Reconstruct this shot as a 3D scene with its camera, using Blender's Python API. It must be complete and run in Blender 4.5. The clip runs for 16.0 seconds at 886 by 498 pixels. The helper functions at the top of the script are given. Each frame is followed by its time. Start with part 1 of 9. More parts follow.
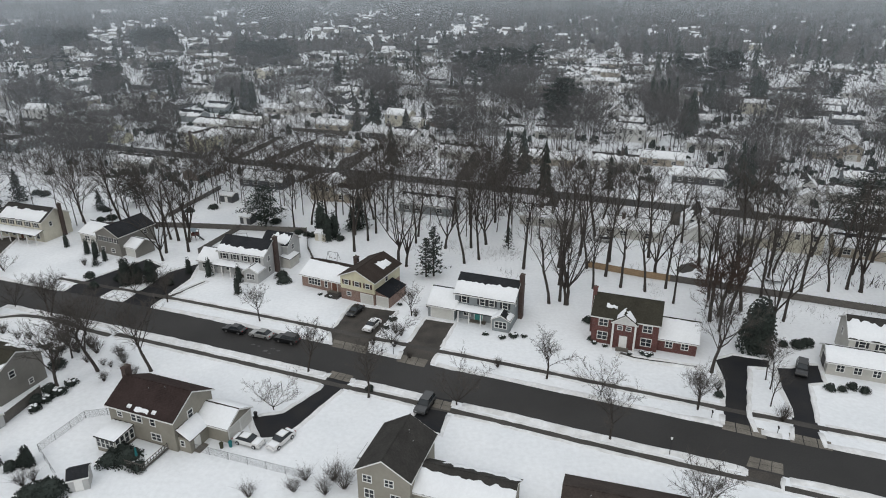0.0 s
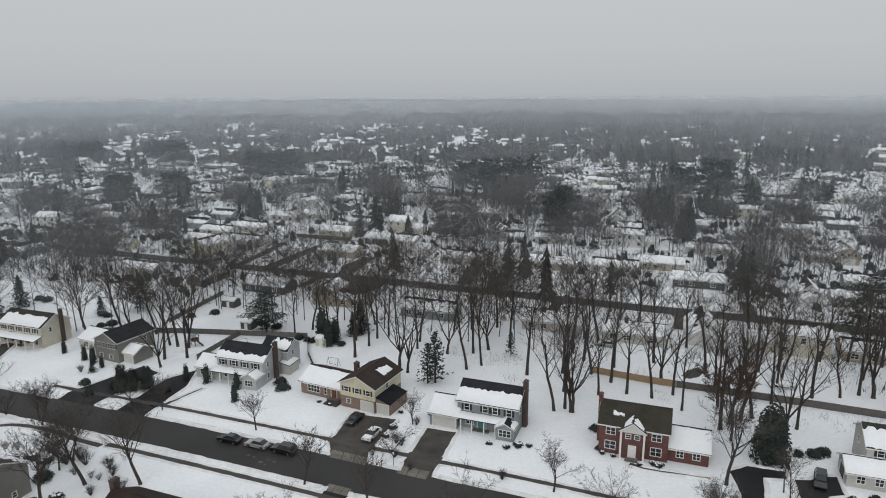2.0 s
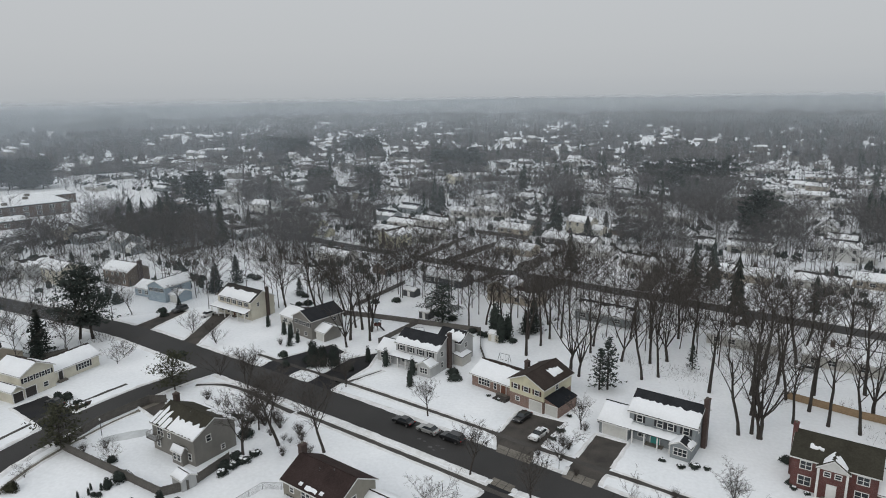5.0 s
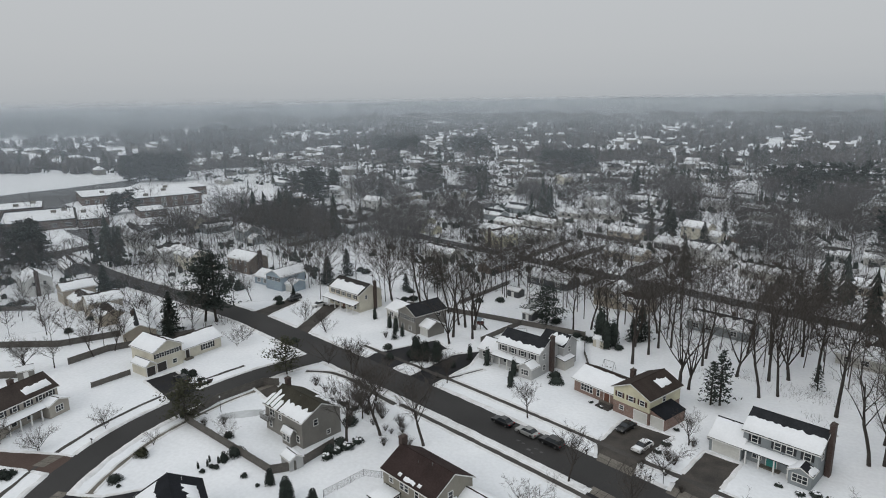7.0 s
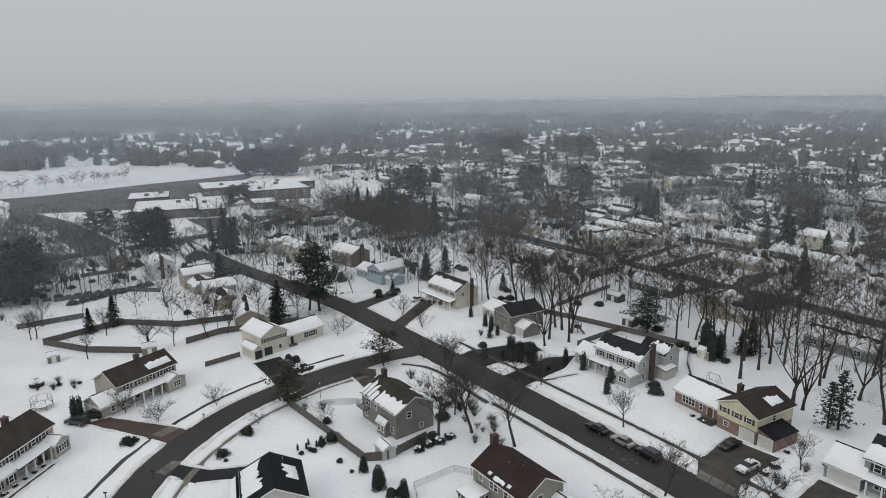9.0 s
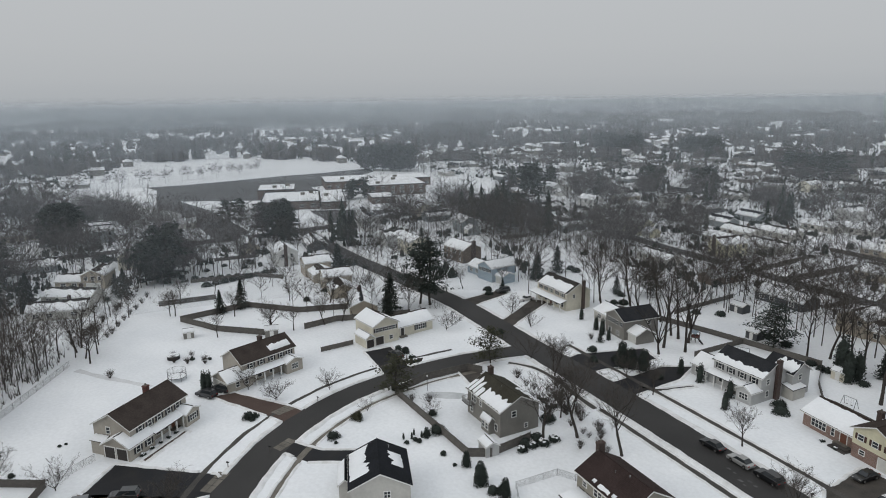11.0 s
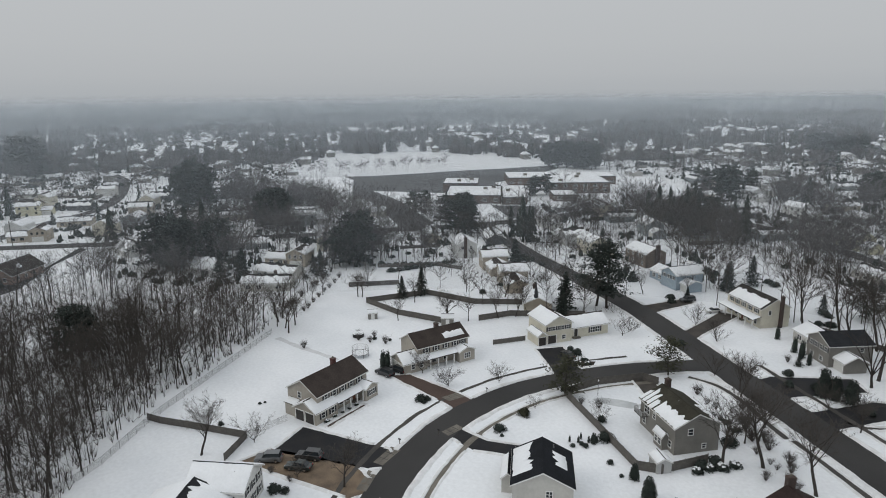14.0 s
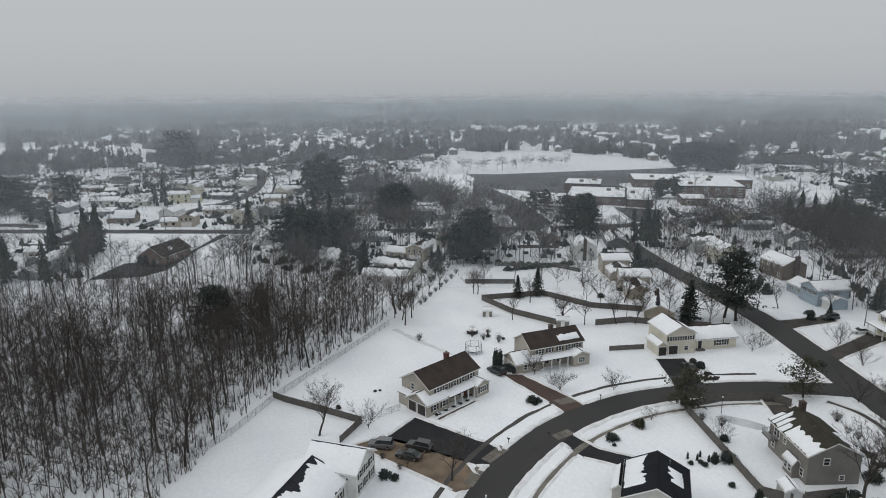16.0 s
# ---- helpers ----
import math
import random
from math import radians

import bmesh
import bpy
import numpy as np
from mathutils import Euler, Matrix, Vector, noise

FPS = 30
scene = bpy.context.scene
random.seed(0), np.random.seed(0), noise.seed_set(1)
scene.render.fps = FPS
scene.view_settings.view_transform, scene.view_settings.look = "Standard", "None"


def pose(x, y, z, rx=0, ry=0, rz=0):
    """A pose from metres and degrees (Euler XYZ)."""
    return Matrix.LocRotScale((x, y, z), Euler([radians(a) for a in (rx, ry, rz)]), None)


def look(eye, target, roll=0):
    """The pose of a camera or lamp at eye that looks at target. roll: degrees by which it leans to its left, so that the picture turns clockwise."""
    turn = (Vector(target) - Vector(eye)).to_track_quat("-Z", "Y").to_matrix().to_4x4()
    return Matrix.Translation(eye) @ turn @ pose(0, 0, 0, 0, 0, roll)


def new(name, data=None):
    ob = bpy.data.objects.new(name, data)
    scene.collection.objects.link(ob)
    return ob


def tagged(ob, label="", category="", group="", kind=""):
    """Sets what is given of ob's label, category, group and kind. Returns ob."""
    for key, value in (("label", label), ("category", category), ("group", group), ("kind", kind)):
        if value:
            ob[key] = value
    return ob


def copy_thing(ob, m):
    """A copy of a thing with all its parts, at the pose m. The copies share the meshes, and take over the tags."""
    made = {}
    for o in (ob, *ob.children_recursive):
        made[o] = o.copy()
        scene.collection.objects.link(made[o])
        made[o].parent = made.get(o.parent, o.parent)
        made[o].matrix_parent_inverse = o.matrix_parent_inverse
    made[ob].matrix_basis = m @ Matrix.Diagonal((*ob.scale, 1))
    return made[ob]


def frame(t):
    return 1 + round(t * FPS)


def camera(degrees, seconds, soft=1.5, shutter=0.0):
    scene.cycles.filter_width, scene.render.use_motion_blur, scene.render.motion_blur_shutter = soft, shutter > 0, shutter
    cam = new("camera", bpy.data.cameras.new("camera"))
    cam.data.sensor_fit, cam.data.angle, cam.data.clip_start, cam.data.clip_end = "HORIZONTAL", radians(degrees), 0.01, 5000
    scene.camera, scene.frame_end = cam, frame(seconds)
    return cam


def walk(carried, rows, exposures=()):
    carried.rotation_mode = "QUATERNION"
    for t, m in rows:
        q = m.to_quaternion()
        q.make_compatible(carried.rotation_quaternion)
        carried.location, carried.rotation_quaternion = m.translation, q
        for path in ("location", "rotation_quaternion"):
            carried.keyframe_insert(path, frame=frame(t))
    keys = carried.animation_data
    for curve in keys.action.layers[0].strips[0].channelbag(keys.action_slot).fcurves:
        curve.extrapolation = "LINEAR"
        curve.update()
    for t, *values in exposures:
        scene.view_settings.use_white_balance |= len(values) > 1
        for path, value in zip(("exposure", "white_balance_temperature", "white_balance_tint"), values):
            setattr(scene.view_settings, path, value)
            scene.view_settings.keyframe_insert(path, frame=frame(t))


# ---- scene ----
cam = camera(68.8, 16.0, soft=1.0)
PATH = [
    (0.0, pose(0, 0, 62, 67.53, 0.07, -0.00)),
    (0.5, pose(0, 0, 62, 70.26, 0.09, 0.02)),
    (1.0, pose(0, 0, 62, 72.99, 0.14, 0.05)),
    (1.5, pose(0, 0, 62, 75.71, 0.21, 0.09)),
    (2.0, pose(0, 0, 62, 76.78, 0.25, 0.10)),
    (2.5, pose(0, 0, 62, 76.73, 0.41, 2.14)),
    (3.0, pose(0, 0, 62, 76.75, 0.49, 5.10)),
    (3.5, pose(0, 0, 62, 76.72, 0.55, 6.95)),
    (4.0, pose(0, 0, 62, 76.72, 0.65, 8.89)),
    (4.5, pose(0, 0, 62, 76.74, 0.71, 12.23)),
    (5.0, pose(0, 0, 62, 76.80, 0.77, 15.97)),
    (7.5, pose(0, 0, 62, 76.89, 0.77, 27.58)),
    (8.0, pose(0, 0, 62, 76.90, 0.73, 29.85)),
    (10.5, pose(0, 0, 62, 76.83, 0.66, 41.94)),
    (11.0, pose(0, 0, 62, 76.81, 0.64, 44.63)),
    (11.5, pose(0, 0, 62, 76.79, 0.63, 47.32)),
    (12.0, pose(0, 0, 62, 76.76, 0.63, 50.00)),
    (12.5, pose(0, 0, 62, 76.74, 0.64, 52.68)),
    (13.0, pose(0, 0, 62, 76.72, 0.62, 55.35)),
    (13.5, pose(0, 0, 62, 76.69, 0.60, 58.04)),
    (14.0, pose(0, 0, 62, 76.67, 0.56, 60.74)),
    (14.5, pose(0, 0, 62, 76.65, 0.53, 63.41)),
    (15.0, pose(0, 0, 62, 76.64, 0.53, 66.08)),
    (15.5, pose(0, 0, 62, 76.63, 0.52, 68.74)),
    (16.0, pose(0, 0, 62, 76.63, 0.47, 71.42)),
]
walk(cam, PATH, ((0.0, 0.10), (1.5, 0.06), (5.0, 0.02), (8.0, -0.03), (11.0, -0.07), (16.0, -0.06)))

# ---- world and light: an even overcast sky, brighter overhead than at the horizon ----
world = bpy.data.worlds.new("overcast_sky")
scene.world = world
world.use_nodes = True
wn, wl = world.node_tree.nodes, world.node_tree.links
wn.clear()
SUN_UP, SUN_TURN = radians(38), radians(200)
sky = wn.new("ShaderNodeTexSky")
sky.sky_type, sky.sun_disc = "NISHITA", False
sky.sun_elevation, sky.sun_rotation, sky.air_density, sky.dust_density = SUN_UP, SUN_TURN, 1.0, 6.0
coord = wn.new("ShaderNodeTexCoord")
split = wn.new("ShaderNodeSeparateXYZ")
wl.new(coord.outputs["Generated"], split.inputs[0])
ramp = wn.new("ShaderNodeValToRGB")
wl.new(split.outputs["Z"], ramp.inputs[0])
ramp.color_ramp.elements[0].position, ramp.color_ramp.elements[0].color = 0.0, (0.500, 0.528, 0.556, 1)
ramp.color_ramp.elements[1].position, ramp.color_ramp.elements[1].color = 1.0, (0.965, 1.00, 1.04, 1)
for at, c in ((0.03, (0.554, 0.578, 0.600, 1)), (0.07, (0.586, 0.608, 0.628, 1)), (0.16, (0.618, 0.640, 0.660, 1)), (0.5, (0.755, 0.785, 0.81, 1))):
    ramp.color_ramp.elements.new(at).color = c
cloud = wn.new("ShaderNodeBackground")
cloud.inputs["Strength"].default_value = 0.84
wl.new(ramp.outputs[0], cloud.inputs["Color"])
clear = wn.new("ShaderNodeBackground")
clear.inputs["Strength"].default_value = 0.004
wl.new(sky.outputs[0], clear.inputs["Color"])
both = wn.new("ShaderNodeAddShader")
wl.new(cloud.outputs[0], both.inputs[0])
wl.new(clear.outputs[0], both.inputs[1])
wout = wn.new("ShaderNodeOutputWorld")
wl.new(both.outputs[0], wout.inputs["Surface"])

sun = new("sun", bpy.data.lights.new("sun", "SUN"))
sun.data.energy, sun.data.angle, sun.data.color = 0.5, radians(25), (1.0, 0.96, 0.90)
sun.matrix_world = look((0, 0, 300), (0 + 200 * math.sin(radians(20)), 200 * math.cos(radians(20)), 140))
scene.view_settings.exposure = 0.0

# ---- materials ----
def material(name, colour, rough=0.8, vary=0.15, grain=3.0, blot=0.25, bump=0.2, metal=0.0, lines=None, second=None, spec=0.3, dist=0.03):
    """Base colour with blots (second colour) and grain in object space; lines: (axis, spacing) of boards or courses."""
    m = bpy.data.materials.new(name)
    m.use_nodes = True
    n, l = m.node_tree.nodes, m.node_tree.links
    b = n["Principled BSDF"]
    b.inputs["Roughness"].default_value, b.inputs["Metallic"].default_value = rough, metal
    b.inputs["Specular IOR Level"].default_value = spec
    tc = n.new("ShaderNodeTexCoord")
    big, small = n.new("ShaderNodeTexNoise"), n.new("ShaderNodeTexNoise")
    big.inputs["Scale"].default_value, big.inputs["Detail"].default_value = blot, 5
    small.inputs["Scale"].default_value, small.inputs["Detail"].default_value = grain, 4
    for t in (big, small):
        l.new(tc.outputs["Object"], t.inputs["Vector"])
    mix = n.new("ShaderNodeMix")
    mix.data_type = "RGBA"
    c2 = second or tuple(c * (1 - 2.2 * vary) for c in colour)
    mix.inputs["A"].default_value, mix.inputs["B"].default_value = (*colour, 1), (*c2, 1)
    rr = n.new("ShaderNodeValToRGB")
    rr.color_ramp.elements[0].position, rr.color_ramp.elements[1].position = 0.38, 0.72
    l.new(big.outputs["Fac"], rr.inputs[0])
    l.new(rr.outputs[0], mix.inputs["Factor"])
    hsv = n.new("ShaderNodeHueSaturation")
    l.new(mix.outputs["Result"], hsv.inputs["Color"])
    mm = n.new("ShaderNodeMapRange")
    mm.inputs["To Min"].default_value, mm.inputs["To Max"].default_value = 1 - vary, 1 + vary
    mm.inputs["From Min"].default_value, mm.inputs["From Max"].default_value = 0.3, 0.7
    l.new(small.outputs["Fac"], mm.inputs["Value"])
    l.new(mm.outputs["Result"], hsv.inputs["Value"])
    height = small.outputs["Fac"]
    if lines:
        axis, gap = lines
        sx = n.new("ShaderNodeSeparateXYZ")
        l.new(tc.outputs["Object"], sx.inputs[0])
        md = n.new("ShaderNodeMath")
        md.operation = "PINGPONG"
        md.inputs[1].default_value = gap / 2
        l.new(sx.outputs[axis], md.inputs[0])
        hm = n.new("ShaderNodeMath")
        hm.operation = "MULTIPLY_ADD"
        hm.inputs[1].default_value = 2 / gap
        l.new(md.outputs[0], hm.inputs[0])
        l.new(small.outputs["Fac"], hm.inputs[2])
        height = hm.outputs[0]
    l.new(hsv.outputs[0], b.inputs["Base Color"])
    bp = n.new("ShaderNodeBump")
    bp.inputs["Strength"].default_value, bp.inputs["Distance"].default_value = bump, dist
    l.new(height, bp.inputs["Height"])
    l.new(bp.outputs[0], b.inputs["Normal"])
    return m


def brickwork(name, c1, c2, mortar):
    m = bpy.data.materials.new(name)
    m.use_nodes = True
    n, l = m.node_tree.nodes, m.node_tree.links
    b = n["Principled BSDF"]
    b.inputs["Roughness"].default_value = 0.85
    tc, sx, cx = n.new("ShaderNodeTexCoord"), n.new("ShaderNodeSeparateXYZ"), n.new("ShaderNodeCombineXYZ")
    ad = n.new("ShaderNodeMath")
    l.new(tc.outputs["Object"], sx.inputs[0])
    l.new(sx.outputs["X"], ad.inputs[0])
    l.new(sx.outputs["Y"], ad.inputs[1])
    l.new(ad.outputs[0], cx.inputs["X"])
    l.new(sx.outputs["Z"], cx.inputs["Y"])
    t = n.new("ShaderNodeTexBrick")
    t.inputs["Scale"].default_value, t.inputs["Brick Width"].default_value, t.inputs["Row Height"].default_value = 1.0, 0.22, 0.075
    t.inputs["Mortar Size"].default_value = 0.008
    t.inputs["Color1"].default_value, t.inputs["Color2"].default_value, t.inputs["Mortar"].default_value = (*c1, 1), (*c2, 1), (*mortar, 1)
    l.new(cx.outputs[0], t.inputs["Vector"])
    ns = n.new("ShaderNodeTexNoise")
    ns.inputs["Scale"].default_value, ns.inputs["Detail"].default_value = 0.8, 5
    l.new(tc.outputs["Object"], ns.inputs["Vector"])
    hv, mr = n.new("ShaderNodeHueSaturation"), n.new("ShaderNodeMapRange")
    mr.inputs["To Min"].default_value, mr.inputs["To Max"].default_value = 0.65, 1.35
    l.new(ns.outputs["Fac"], mr.inputs["Value"])
    l.new(mr.outputs["Result"], hv.inputs["Value"])
    l.new(t.outputs["Color"], hv.inputs["Color"])
    l.new(hv.outputs[0], b.inputs["Base Color"])
    bp = n.new("ShaderNodeBump")
    bp.inputs["Strength"].default_value, bp.inputs["Distance"].default_value = 0.5, 0.02
    bp.invert = True
    l.new(t.outputs["Fac"], bp.inputs["Height"])
    l.new(bp.outputs[0], b.inputs["Normal"])
    return m


SNOW = material("snow", (0.84, 0.86, 0.88), 0.6, 0.045, 1.4, 0.07, 0.6, second=(0.75, 0.775, 0.80), dist=0.14)
ROOF_SNOW = material("roof_snow", (0.83, 0.85, 0.87), 0.6, 0.03, 2.5, 0.4, 0.35, second=(0.79, 0.81, 0.83), dist=0.06)
BERM = material("ploughed_snow", (0.78, 0.79, 0.80), 0.7, 0.10, 2.0, 0.5, 0.7, second=(0.62, 0.62, 0.61), dist=0.15)
ASPHALT = material("wet_asphalt", (0.047, 0.0455, 0.0445), 0.60, 0.18, 6.0, 0.06, 0.25, second=(0.031, 0.0305, 0.030), spec=0.18)
DRIVE = material("sealed_asphalt", (0.020, 0.021, 0.024), 0.6, 0.2, 6.0, 0.3, 0.25, second=(0.030, 0.029, 0.029), spec=0.12)
DRIVE_OLD = material("old_asphalt", (0.078, 0.070, 0.062), 0.75, 0.25, 5.0, 0.3, 0.3, second=(0.042, 0.039, 0.036), spec=0.2)
SLUSH = material("thin_slush", (0.115, 0.115, 0.115), 0.7, 0.25, 4.0, 1.2, 0.3, second=(0.06, 0.06, 0.06))
GRAVEL = material("brown_gravel", (0.20, 0.15, 0.105), 0.9, 0.25, 6.0, 0.4, 0.5, second=(0.11, 0.085, 0.065))
PAVER = material("reddish_paving", (0.085, 0.060, 0.050), 0.8, 0.2, 4.0, 0.4, 0.4, second=(0.075, 0.050, 0.042))
CONCRETE = material("damp_concrete", (0.19, 0.175, 0.15), 0.85, 0.2, 4.0, 0.3, 0.3, second=(0.10, 0.092, 0.080))
# wet concrete; its dark colour also holds the snow edge's shadow on pavements
CONCRETE_DARK = material("wet_concrete", (0.075, 0.070, 0.064), 0.8, 0.25, 4.0, 0.2, 0.3, second=(0.045, 0.042, 0.040))
FIELD_LOT = material("wet_car_park", (0.085, 0.087, 0.09), 0.7, 0.15, 2.0, 0.02, 0.2, second=(0.055, 0.056, 0.058))

def siding(name, c):
    return material(name, c, 0.65, 0.05, 2.0, 0.35, 0.5, lines=("Z", 0.2), second=tuple(x * 0.82 for x in c), dist=0.02)

SIDE = {
    "taupe": siding("taupe_siding", (0.27, 0.255, 0.215)),
    "tan": siding("tan_siding", (0.40, 0.355, 0.29)),
    "yellow": siding("yellow_siding", (0.62, 0.59, 0.43)),
    "cream": siding("cream_siding", (0.60, 0.57, 0.475)),
    "white": siding("white_siding", (0.66, 0.66, 0.64)),
    "offwhite": siding("offwhite_siding", (0.50, 0.49, 0.455)),
    "grey": siding("grey_siding", (0.25, 0.275, 0.285)),
    "pale_grey": siding("pale_grey_siding", (0.45, 0.455, 0.45)),
    "stone_grey": siding("stone_grey_siding", (0.215, 0.207, 0.188)),
    "putty": siding("putty_siding", (0.37, 0.345, 0.30)),
    "blue": siding("blue_siding", (0.30, 0.37, 0.42)),
    "dark": siding("dark_siding", (0.09, 0.095, 0.10)),
    "brown": siding("brown_siding", (0.165, 0.128, 0.102)),
}
BRICK_RED = brickwork("red_brick", (0.135, 0.042, 0.036), (0.095, 0.034, 0.031), (0.15, 0.11, 0.10))
BRICK_PALE = brickwork("pale_red_brick", (0.24, 0.145, 0.115), (0.18, 0.115, 0.095), (0.28, 0.24, 0.21))
BRICK_DARK = brickwork("dark_brick", (0.075, 0.045, 0.038), (0.055, 0.036, 0.032), (0.10, 0.09, 0.08))

def shingle(name, c):
    return material(name, c, 0.9, 0.18, 3.5, 0.5, 0.5, lines=("Z", 0.12), second=tuple(x * 0.72 for x in c), dist=0.02, spec=0.15)

ROOFS = {
    "olive": shingle("olive_shingles", (0.050, 0.047, 0.036)),
    "brown": shingle("brown_shingles", (0.047, 0.037, 0.032)),
    "maroon": shingle("maroon_shingles", (0.042, 0.029, 0.027)),
    "red": shingle("red_brown_shingles", (0.058, 0.047, 0.042)),
    "charcoal": shingle("charcoal_shingles", (0.030, 0.032, 0.036)),
    "black": shingle("black_shingles", (0.016, 0.018, 0.022)),
    "dark": shingle("dark_shingles", (0.048, 0.046, 0.043)),
    "tan": shingle("tan_shingles", (0.14, 0.10, 0.07)),
}
TRIM = material("white_trim", (0.74, 0.74, 0.72), 0.5, 0.05, 3.0, 0.8, 0.1)
SHUT_DARK = material("dark_shutter", (0.030, 0.032, 0.036), 0.6, 0.1, 8.0, 1.0, 0.3, lines=("Z", 0.08))
SHUT_BROWN = material("brown_shutter", (0.070, 0.035, 0.026), 0.6, 0.1, 8.0, 1.0, 0.3, lines=("Z", 0.08))
GARAGE_WHITE = material("white_garage_door", (0.60, 0.60, 0.57), 0.55, 0.05, 2.0, 0.6, 0.2)
GARAGE_DARK = material("dark_garage_door", (0.045, 0.040, 0.038), 0.55, 0.1, 2.0, 0.6, 0.2)
DOOR_RED = material("brown_front_door", (0.16, 0.07, 0.045), 0.5, 0.1, 4.0, 0.8, 0.2)
DOOR_TEAL = material("teal_front_door", (0.06, 0.28, 0.26), 0.5, 0.1, 4.0, 0.8, 0.2)
WOOD_FENCE = material("weathered_fence", (0.135, 0.126, 0.115), 0.9, 0.2, 3.0, 0.3, 0.4, second=(0.078, 0.074, 0.070))
WOOD_NEW = material("new_fence", (0.33, 0.235, 0.145), 0.85, 0.15, 3.0, 0.3, 0.4, second=(0.24, 0.17, 0.11))
CHAIN = material("galvanised_steel", (0.17, 0.175, 0.18), 0.6, 0.1, 5.0, 1.0, 0.1, metal=0.3)
POST_DARK = material("dark_metal", (0.03, 0.03, 0.032), 0.6, 0.1, 5.0, 1.0, 0.1)
BARK = material("grey_brown_bark", (0.066, 0.059, 0.054), 0.95, 0.25, 6.0, 0.6, 0.6, second=(0.042, 0.036, 0.032), spec=0.1)
TWIG = material("grey_brown_twigs", (0.094, 0.086, 0.079), 0.95, 0.2, 3.0, 0.4, 0.2, second=(0.066, 0.059, 0.054), spec=0.1)
TWIG_RED = material("red_brown_leaves", (0.086, 0.064, 0.054), 0.9, 0.25, 4.0, 0.4, 0.2, second=(0.070, 0.048, 0.040), spec=0.1)
NEEDLE = material("dark_needles", (0.046, 0.057, 0.050), 0.85, 0.35, 3.0, 0.5, 0.3, second=(0.028, 0.035, 0.032), spec=0.2)
NEEDLE_OLIVE = material("olive_needles", (0.062, 0.064, 0.042), 0.85, 0.3, 3.0, 0.5, 0.3, second=(0.040, 0.042, 0.024), spec=0.2)
SHRUB_TAN = material("dry_shrub", (0.165, 0.125, 0.085), 0.95, 0.25, 3.0, 0.5, 0.3, second=(0.10, 0.075, 0.055), spec=0.1)
# twig colour lightened and greyed, so haze is painted into the far trees
HAZED_FARWOOD = material("far_woods", (0.120, 0.114, 0.111), 0.95, 0.25, 0.5, 0.02, 0.2, second=(0.088, 0.084, 0.083), spec=0.1)
RUBBER = material("rubber", (0.018, 0.018, 0.018), 0.8, 0.1, 8.0, 1.0, 0.1)
BLUE_TARP = material("teal_cloth", (0.02, 0.16, 0.17), 0.7, 0.15, 4.0, 1.0, 0.2)
ICE = material("slushy_ice", (0.42, 0.44, 0.45), 0.35, 0.1, 0.8, 0.15, 0.15, second=(0.55, 0.57, 0.58))
MULCH = material("wet_mulch", (0.055, 0.042, 0.034), 0.95, 0.3, 5.0, 0.5, 0.6)

def plain(name, colour, rough=0.4, metal=0.0, coat=0.0):
    m = bpy.data.materials.new(name)
    m.use_nodes = True
    b = m.node_tree.nodes["Principled BSDF"]
    b.inputs["Base Color"].default_value = (*colour, 1)
    b.inputs["Roughness"].default_value, b.inputs["Metallic"].default_value, b.inputs["Coat Weight"].default_value = rough, metal, coat
    return m

GLASS = plain("window_glass", (0.025, 0.030, 0.034), 0.08)
CHROME = plain("bright_metal", (0.6, 0.6, 0.6), 0.25, 0.9)
LAMP_RED = plain("red_lamp_glass", (0.25, 0.02, 0.02), 0.2)
PAINT = {k: plain(k + "_car_paint", c, 0.3, 0.2, 0.6) for k, c in {
    "black": (0.012, 0.013, 0.015), "silver": (0.33, 0.335, 0.33), "dark_grey": (0.045, 0.047, 0.05), "navy": (0.015, 0.020, 0.034),
    "white": (0.68, 0.68, 0.67), "green": (0.022, 0.032, 0.030), "grey": (0.14, 0.145, 0.15)}.items()}
# pale veil material: paints distance haze onto see-through shells, no real volume
HAZE = bpy.data.materials.new("painted_haze")
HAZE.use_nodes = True
